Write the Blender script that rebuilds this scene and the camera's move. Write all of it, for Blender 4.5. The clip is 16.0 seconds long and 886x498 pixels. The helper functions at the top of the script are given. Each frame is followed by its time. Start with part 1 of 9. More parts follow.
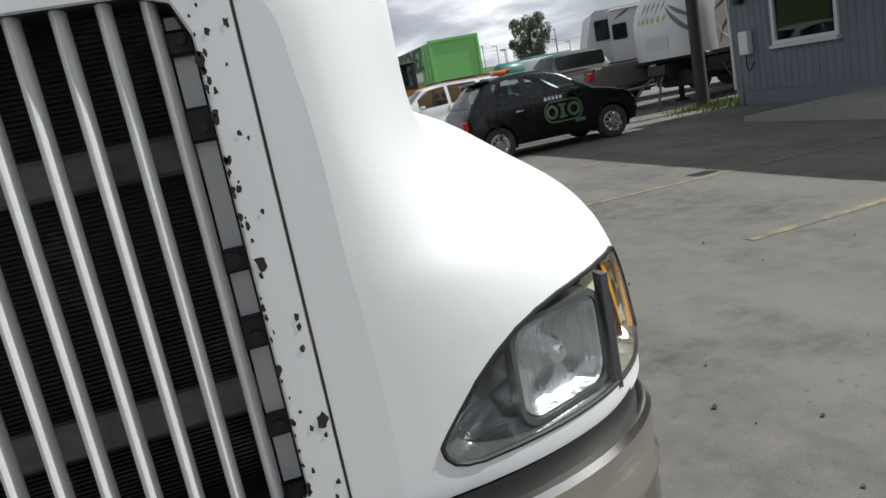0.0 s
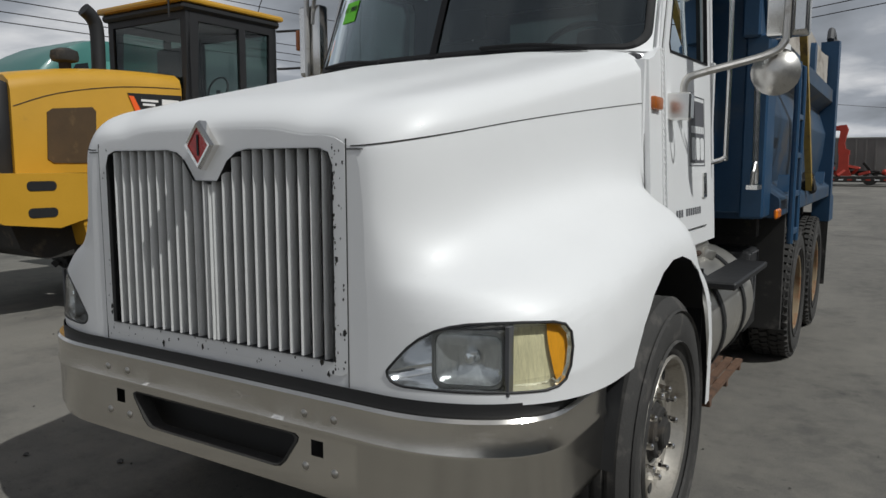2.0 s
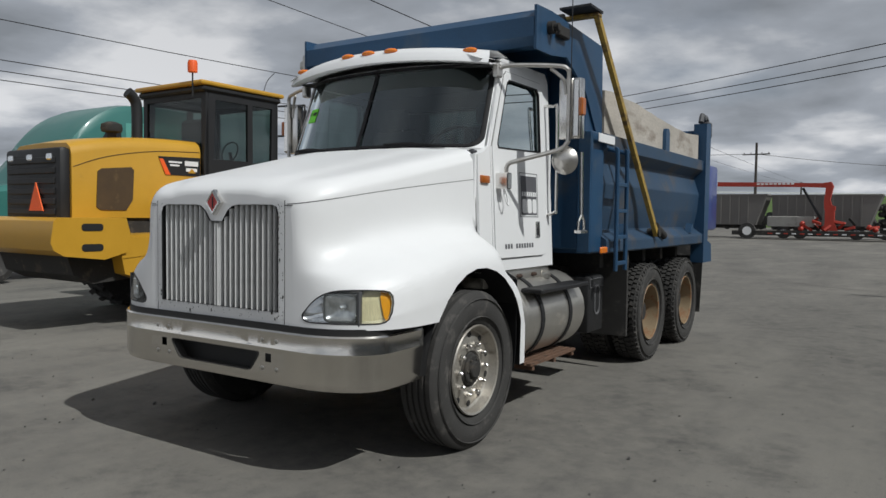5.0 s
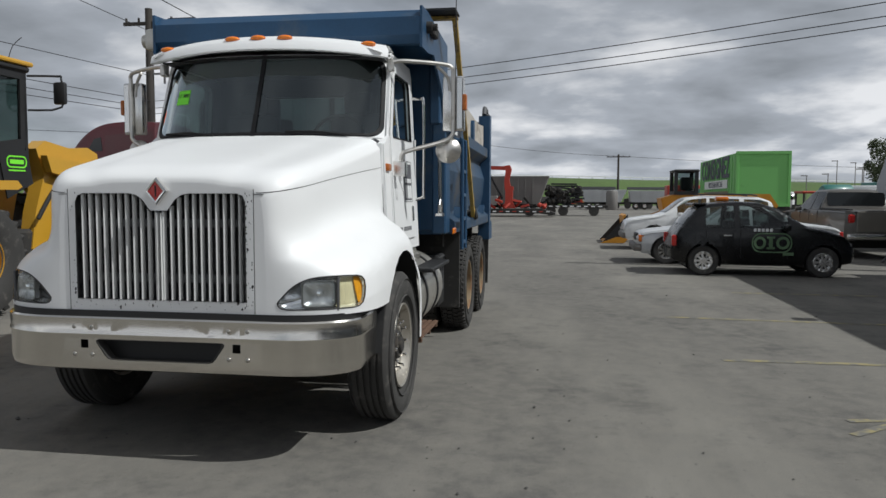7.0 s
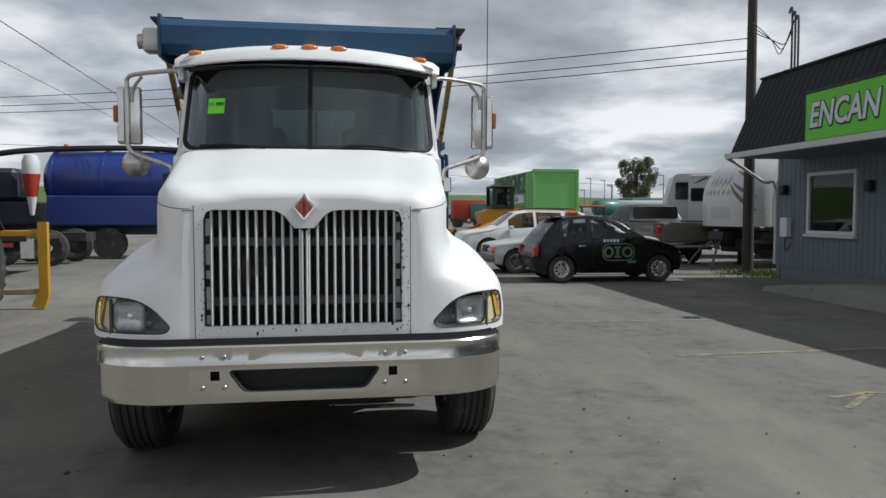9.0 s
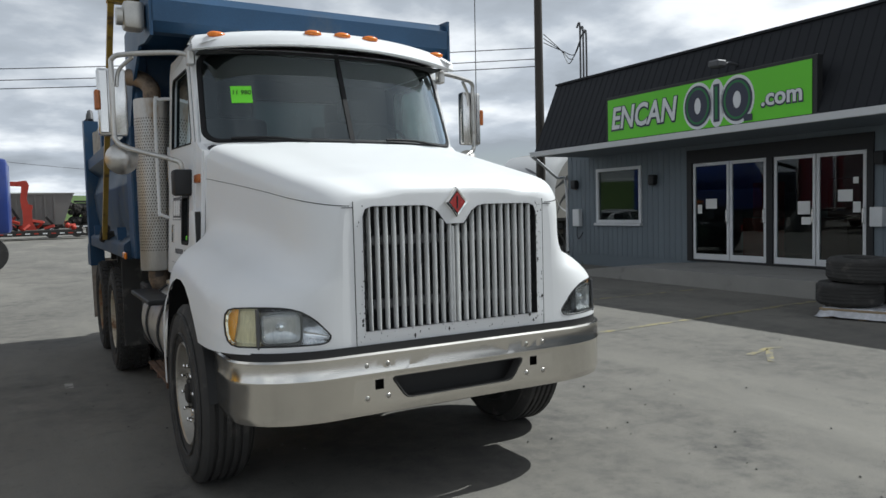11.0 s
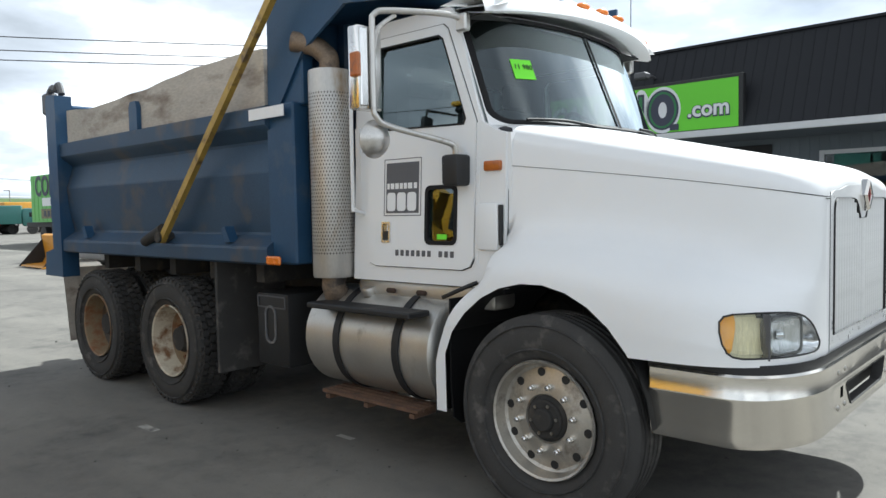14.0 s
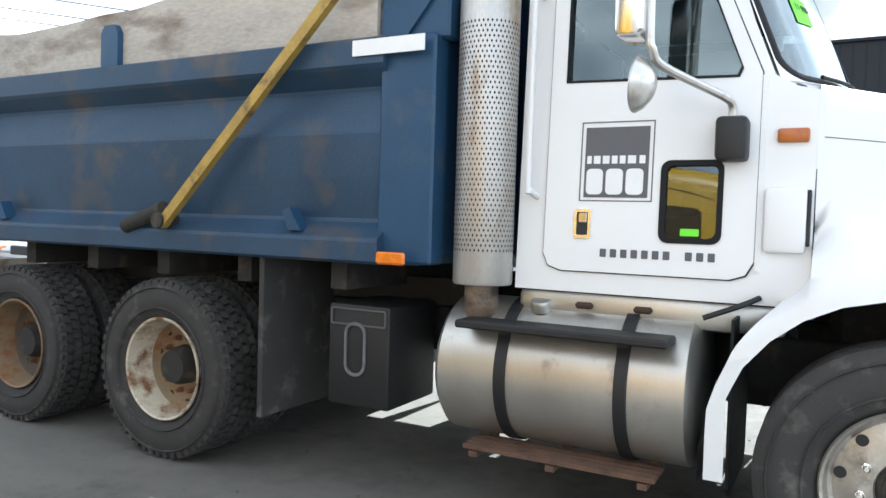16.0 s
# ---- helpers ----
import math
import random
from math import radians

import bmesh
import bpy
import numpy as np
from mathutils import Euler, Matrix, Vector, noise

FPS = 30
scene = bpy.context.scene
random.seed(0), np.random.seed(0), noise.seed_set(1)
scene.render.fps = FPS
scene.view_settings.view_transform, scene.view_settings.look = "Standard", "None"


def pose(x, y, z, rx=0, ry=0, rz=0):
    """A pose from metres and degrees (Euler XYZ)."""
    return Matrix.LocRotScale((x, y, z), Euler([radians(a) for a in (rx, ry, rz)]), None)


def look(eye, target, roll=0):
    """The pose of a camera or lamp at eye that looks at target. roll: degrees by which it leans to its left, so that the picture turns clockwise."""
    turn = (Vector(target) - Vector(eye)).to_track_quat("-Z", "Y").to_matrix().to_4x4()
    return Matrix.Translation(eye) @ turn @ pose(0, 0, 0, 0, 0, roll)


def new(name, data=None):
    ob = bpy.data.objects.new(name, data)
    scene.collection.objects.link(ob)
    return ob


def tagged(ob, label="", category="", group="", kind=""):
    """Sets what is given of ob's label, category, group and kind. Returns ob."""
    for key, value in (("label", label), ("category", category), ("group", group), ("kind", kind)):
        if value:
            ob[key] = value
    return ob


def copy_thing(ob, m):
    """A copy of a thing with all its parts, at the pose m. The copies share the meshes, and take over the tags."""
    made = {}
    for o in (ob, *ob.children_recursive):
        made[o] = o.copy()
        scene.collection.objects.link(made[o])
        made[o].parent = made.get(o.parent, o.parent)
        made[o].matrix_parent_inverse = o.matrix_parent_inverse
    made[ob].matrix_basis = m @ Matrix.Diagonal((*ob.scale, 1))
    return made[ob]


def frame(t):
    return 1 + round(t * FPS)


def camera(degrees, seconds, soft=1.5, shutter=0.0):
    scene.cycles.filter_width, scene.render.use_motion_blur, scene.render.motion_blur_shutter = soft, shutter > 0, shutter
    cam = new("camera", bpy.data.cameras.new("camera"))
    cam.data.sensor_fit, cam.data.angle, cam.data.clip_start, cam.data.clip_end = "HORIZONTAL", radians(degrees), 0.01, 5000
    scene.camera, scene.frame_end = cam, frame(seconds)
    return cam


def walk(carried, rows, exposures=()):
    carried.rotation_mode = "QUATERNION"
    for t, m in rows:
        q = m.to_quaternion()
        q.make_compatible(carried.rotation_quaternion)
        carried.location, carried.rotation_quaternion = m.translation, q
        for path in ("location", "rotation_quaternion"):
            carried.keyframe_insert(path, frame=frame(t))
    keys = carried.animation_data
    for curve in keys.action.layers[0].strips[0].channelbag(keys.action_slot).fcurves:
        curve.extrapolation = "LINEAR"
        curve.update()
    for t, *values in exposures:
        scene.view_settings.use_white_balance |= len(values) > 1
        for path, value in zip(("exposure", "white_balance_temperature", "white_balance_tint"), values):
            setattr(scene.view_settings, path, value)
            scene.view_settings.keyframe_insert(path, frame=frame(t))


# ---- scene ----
cam = camera(62.6, 16.0)

PATH = [
    (0, (0.535, -0.857, 1.427), (1.031, 1.036, 1.014), -11.1),
    (0.5, (0.895, -1.033, 1.467), (0.661, 0.92, 1.106), -6.4),
    (1, (1.234, -1.049, 1.477), (0.5, 0.776, 1.118), -4.1),
    (1.5, (1.59, -1.255, 1.513), (0.434, 0.347, 1.2), 1.5),
    (2, (1.911, -1.572, 1.542), (0.853, 0.11, 1.312), 0.0),
    (2.5, (2.32, -1.842, 1.535), (1.358, -0.097, 1.356), -0.2),
    (3, (2.716, -2.106, 1.53), (1.694, -0.393, 1.389), -0.3),
    (3.2, (2.878, -2.261, 1.518), (1.833, -0.56, 1.406), -0.1),
    (5.3, (3.63, -3.071, 1.54), (2.544, -1.394, 1.451), 0.7),
    (5.5, (3.507, -3.146, 1.531), (2.463, -1.443, 1.436), 0.7),
    (6, (3.172, -3.456, 1.576), (2.448, -1.596, 1.444), 0.1),
    (6.5, (2.779, -3.714, 1.562), (2.273, -1.786, 1.405), 0.6),
    (7, (2.288, -3.901, 1.568), (1.979, -1.93, 1.429), 0.2),
    (7.5, (1.763, -4.11, 1.589), (1.613, -2.12, 1.457), -0.0),
    (8, (1.228, -4.131, 1.583), (1.21, -2.135, 1.446), -0.3),
    (8.5, (0.675, -4.134, 1.59), (0.847, -2.144, 1.481), -0.2),
    (9, (0.138, -4.011, 1.574), (0.444, -2.037, 1.475), 0.0),
    (9.2, (-0.078, -3.955, 1.577), (0.283, -1.99, 1.474), -0.2),
    (11.3, (-2.272, -3.14, 1.57), (-1.217, -1.445, 1.452), -1.7),
    (11.5, (-2.465, -3.025, 1.576), (-1.378, -1.351, 1.455), -1.8),
    (12, (-2.954, -2.748, 1.579), (-1.759, -1.146, 1.5), -0.9),
    (12.5, (-3.301, -2.347, 1.558), (-2.008, -0.822, 1.478), -1.3),
    (13, (-3.691, -1.911, 1.573), (-2.322, -0.454, 1.515), -1.0),
    (13.5, (-3.996, -1.434, 1.564), (-2.537, -0.069, 1.471), -1.9),
    (14, (-4.151, -0.867, 1.573), (-2.67, 0.472, 1.463), -1.1),
    (14.5, (-4.307, -0.301, 1.565), (-2.779, 0.984, 1.453), -0.7),
    (15, (-4.307, 0.309, 1.547), (-2.761, 1.572, 1.418), -0.4),
    (15.5, (-4.351, 0.935, 1.564), (-2.766, 2.147, 1.429), 0.6),
    (16, (-4.163, 1.447, 1.427), (-2.403, 2.393, 1.351), 1.7),
]
LIGHTER = [(0, 0, 6500, 10), (0.7, -0.46, 6500, 10), (1.5, -0.74, 6500, 10), (3, -0.74, 6490, 10), (5.5, -0.54, 6480, 10), (7, -0.42, 6460, 9.8), (8.5, -0.34, 6420, 9.2), (9, -0.27, 6400, 9), (11.5, 0.06, 6280, 7.3), (12.5, 0.3, 6250, 6.9), (13.5, 0.66, 6240, 6.7), (15, 1.26, 6150, 6.5), (16, 1.76, 6000, 6.5)]
walk(cam, [(t, look(eye, target, roll)) for t, eye, target, roll in PATH], LIGHTER)

# ---- light ----
SUN_UP, SUN_TURN = radians(49), radians(97)
sun = new("sun", bpy.data.lights.new("sun", "SUN"))
sun.data.energy, sun.data.angle, sun.data.color = 4.5, radians(0.6), (0.95, 0.97, 0.95)
sun_way = Vector((math.cos(SUN_UP) * math.sin(SUN_TURN), math.cos(SUN_UP) * math.cos(SUN_TURN), math.sin(SUN_UP)))
sun.matrix_world = look((30, 0, 30), Vector((30, 0, 30)) - sun_way)

world = bpy.data.worlds.new("world")
scene.world = world
world.use_nodes = True
wn, wl = world.node_tree.nodes, world.node_tree.links
wn.clear()


def wnode(kind, **sets):
    n = wn.new(kind)
    for k, v in sets.items():
        n.inputs[k].default_value = v
    return n


sky = wn.new("ShaderNodeTexSky")
sky.sky_type, sky.sun_disc, sky.sun_elevation, sky.sun_rotation = "NISHITA", False, SUN_UP, SUN_TURN
place = wn.new("ShaderNodeTexCoord")
split = wn.new("ShaderNodeSeparateXYZ")
wl.new(place.outputs["Generated"], split.inputs[0])
lift = wn.new("ShaderNodeMath")
lift.operation, lift.inputs[1].default_value = "ADD", 0.20
wl.new(split.outputs["Z"], lift.inputs[0])
high = wn.new("ShaderNodeMath")
high.operation, high.inputs[1].default_value = "MAXIMUM", 0.05
wl.new(lift.outputs[0], high.inputs[0])
flat = wn.new("ShaderNodeCombineXYZ")
for axis in "XY":
    over = wn.new("ShaderNodeMath")
    over.operation = "DIVIDE"
    wl.new(split.outputs[axis], over.inputs[0])
    wl.new(high.outputs[0], over.inputs[1])
    wl.new(over.outputs[0], flat.inputs[axis])
big = wnode("ShaderNodeTexNoise", Scale=1.12, Detail=9.0, Roughness=0.52, Distortion=0.1)
wl.new(flat.outputs[0], big.inputs["Vector"])
under = wnode("ShaderNodeTexNoise", Scale=0.42, Detail=5.0, Roughness=0.5)
wl.new(flat.outputs[0], under.inputs["Vector"])
tone = wn.new("ShaderNodeValToRGB")
tone.color_ramp.elements[0].position, tone.color_ramp.elements[0].color = 0.38, (0.32, 0.35, 0.39, 1)
tone.color_ramp.elements[1].position, tone.color_ramp.elements[1].color = 0.61, (0.95, 0.97, 1.0, 1)
e = tone.color_ramp.elements.new(0.5)
e.color = (0.48, 0.52, 0.58, 1)
wl.new(big.outputs["Fac"], tone.inputs[0])
cover = wn.new("ShaderNodeValToRGB")
cover.color_ramp.elements[0].position, cover.color_ramp.elements[1].position = 0.22, 0.46
wl.new(under.outputs["Fac"], cover.inputs[0])
blue = wn.new("ShaderNodeBackground")
blue.inputs["Strength"].default_value = 0.09
wl.new(sky.outputs[0], blue.inputs[0])
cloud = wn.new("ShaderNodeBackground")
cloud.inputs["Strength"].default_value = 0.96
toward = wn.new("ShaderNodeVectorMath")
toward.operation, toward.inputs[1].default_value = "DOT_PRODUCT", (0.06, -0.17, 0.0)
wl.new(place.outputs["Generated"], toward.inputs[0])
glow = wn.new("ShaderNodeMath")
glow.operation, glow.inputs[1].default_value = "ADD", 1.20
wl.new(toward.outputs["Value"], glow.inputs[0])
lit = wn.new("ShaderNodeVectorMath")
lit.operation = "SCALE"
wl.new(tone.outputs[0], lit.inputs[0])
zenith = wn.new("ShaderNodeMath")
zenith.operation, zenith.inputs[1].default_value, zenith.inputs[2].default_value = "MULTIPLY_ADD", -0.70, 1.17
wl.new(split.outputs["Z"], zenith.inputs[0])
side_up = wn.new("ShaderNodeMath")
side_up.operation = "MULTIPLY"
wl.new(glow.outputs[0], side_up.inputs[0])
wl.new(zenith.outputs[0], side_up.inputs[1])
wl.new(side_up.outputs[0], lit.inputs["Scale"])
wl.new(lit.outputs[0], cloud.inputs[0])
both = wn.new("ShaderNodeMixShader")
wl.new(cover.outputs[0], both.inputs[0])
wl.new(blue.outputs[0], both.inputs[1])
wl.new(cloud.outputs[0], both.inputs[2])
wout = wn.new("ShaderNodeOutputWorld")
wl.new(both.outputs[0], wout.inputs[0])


# ---- materials ----
def material(name, colour, rough=0.5, metal=0.0, vary=0.12, scale=6.0, fine=80.0, bump=0.0, dirt=None, dirt_from=0.55,
             coat=0.0, random_tint=0.0, spec=0.5, stretch=(1, 1, 1)):
    """A painted, metal, rubber or stone surface: colour with broad and fine variation, stains of a dirt colour, and relief."""
    m = bpy.data.materials.new(name)
    m.use_nodes = True
    n, l = m.node_tree.nodes, m.node_tree.links
    b = n["Principled BSDF"]
    b.inputs["Roughness"].default_value, b.inputs["Metallic"].default_value = rough, metal
    b.inputs["Coat Weight"].default_value, b.inputs["Coat Roughness"].default_value = coat, 0.08
    b.inputs["Specular IOR Level"].default_value = spec
    tc = n.new("ShaderNodeTexCoord")
    mp = n.new("ShaderNodeMapping")
    mp.inputs["Scale"].default_value = stretch
    l.new(tc.outputs["Object"], mp.inputs[0])

    def noise_at(s, detail=5.0):
        t = n.new("ShaderNodeTexNoise")
        t.inputs["Scale"].default_value, t.inputs["Detail"].default_value, t.inputs["Roughness"].default_value = s, detail, 0.6
        l.new(mp.outputs[0], t.inputs["Vector"])
        return t

    broad, grain = noise_at(scale), noise_at(fine, 3.0)
    mix = n.new("ShaderNodeMix")
    mix.data_type = "RGBA"
    c = Vector(colour[:3])
    lo, hi = c * (1 - vary), c * (1 + vary)
    mix.inputs["A"].default_value, mix.inputs["B"].default_value = (*lo, 1), (*[min(v, 0.95) for v in hi], 1)
    add = n.new("ShaderNodeMath")
    add.operation, add.inputs[1].default_value = "MULTIPLY_ADD", 0.6
    l.new(broad.outputs["Fac"], add.inputs[0])
    sc = n.new("ShaderNodeMath")
    sc.operation, sc.inputs[1].default_value = "MULTIPLY", 0.4
    l.new(grain.outputs["Fac"], sc.inputs[0])
    l.new(sc.outputs[0], add.inputs[2])
    st = n.new("ShaderNodeMapRange")
    st.inputs["From Min"].default_value, st.inputs["From Max"].default_value = 0.3, 0.7
    l.new(add.outputs[0], st.inputs["Value"])
    l.new(st.outputs[0], mix.inputs["Factor"])
    out = mix.outputs["Result"]
    if dirt:
        spots = noise_at(scale * 0.9 + 0.7, 9.0)
        ramp = n.new("ShaderNodeMapRange")
        ramp.inputs["From Min"].default_value, ramp.inputs["From Max"].default_value = dirt_from, dirt_from + 0.16
        l.new(spots.outputs["Fac"], ramp.inputs["Value"])
        mx = n.new("ShaderNodeMix")
        mx.data_type = "RGBA"
        mx.inputs["B"].default_value = (*dirt, 1)
        l.new(ramp.outputs[0], mx.inputs["Factor"])
        l.new(out, mx.inputs["A"])
        out = mx.outputs["Result"]
        if metal > 0.3:
            mm = n.new("ShaderNodeMapRange")
            mm.inputs["To Min"].default_value, mm.inputs["To Max"].default_value = metal, 0.1
            l.new(ramp.outputs[0], mm.inputs["Value"])
            l.new(mm.outputs[0], b.inputs["Metallic"])
    if random_tint:
        oi = n.new("ShaderNodeObjectInfo")
        rr = n.new("ShaderNodeMapRange")
        rr.inputs["To Min"].default_value, rr.inputs["To Max"].default_value = 1 - random_tint, 1 + random_tint
        l.new(oi.outputs["Random"], rr.inputs["Value"])
        mu = n.new("ShaderNodeVectorMath")
        mu.operation = "SCALE"
        l.new(out, mu.inputs[0])
        l.new(rr.outputs[0], mu.inputs["Scale"])
        out = mu.outputs[0]
    l.new(out, b.inputs["Base Color"])
    rv = n.new("ShaderNodeMapRange")
    rv.inputs["To Min"].default_value, rv.inputs["To Max"].default_value = max(rough - 0.09, 0.02), min(rough + 0.11, 1)
    l.new(broad.outputs["Fac"], rv.inputs["Value"])
    l.new(rv.outputs[0], b.inputs["Roughness"])
    if bump:
        bp = n.new("ShaderNodeBump")
        bp.inputs["Strength"].default_value, bp.inputs["Distance"].default_value = bump, 0.01
        l.new(add.outputs[0], bp.inputs["Height"])
        l.new(bp.outputs[0], b.inputs["Normal"])
    return m


def pane_material(name, tint, gloss=1.0, rough=0.0, shine=(1, 1, 1), steep=5.0):
    """Thin glass: tinted see-through with a Fresnel gloss."""
    m = bpy.data.materials.new(name)
    m.use_nodes = True
    n, l = m.node_tree.nodes, m.node_tree.links
    n.remove(n["Principled BSDF"])
    t, g, f, x = (n.new("ShaderNode" + k) for k in ("BsdfTransparent", "BsdfGlossy", "LayerWeight", "MixShader"))
    t.inputs[0].default_value = (*tint, 1)
    g.inputs[0].default_value = (*shine, 1)
    g.inputs["Roughness"].default_value, f.inputs["Blend"].default_value = rough, 0.5
    power, k = n.new("ShaderNodeMath"), n.new("ShaderNodeMath")
    power.operation, power.inputs[1].default_value = "POWER", steep
    k.operation, k.inputs[1].default_value, k.inputs[2].default_value = "MULTIPLY_ADD", 0.96 * gloss, 0.042 * gloss
    l.new(f.outputs["Facing"], power.inputs[0])
    l.new(power.outputs[0], k.inputs[0])
    l.new(k.outputs[0], x.inputs[0])
    l.new(t.outputs[0], x.inputs[1])
    l.new(g.outputs[0], x.inputs[2])
    l.new(x.outputs[0], n["Material Output"].inputs[0])
    return m


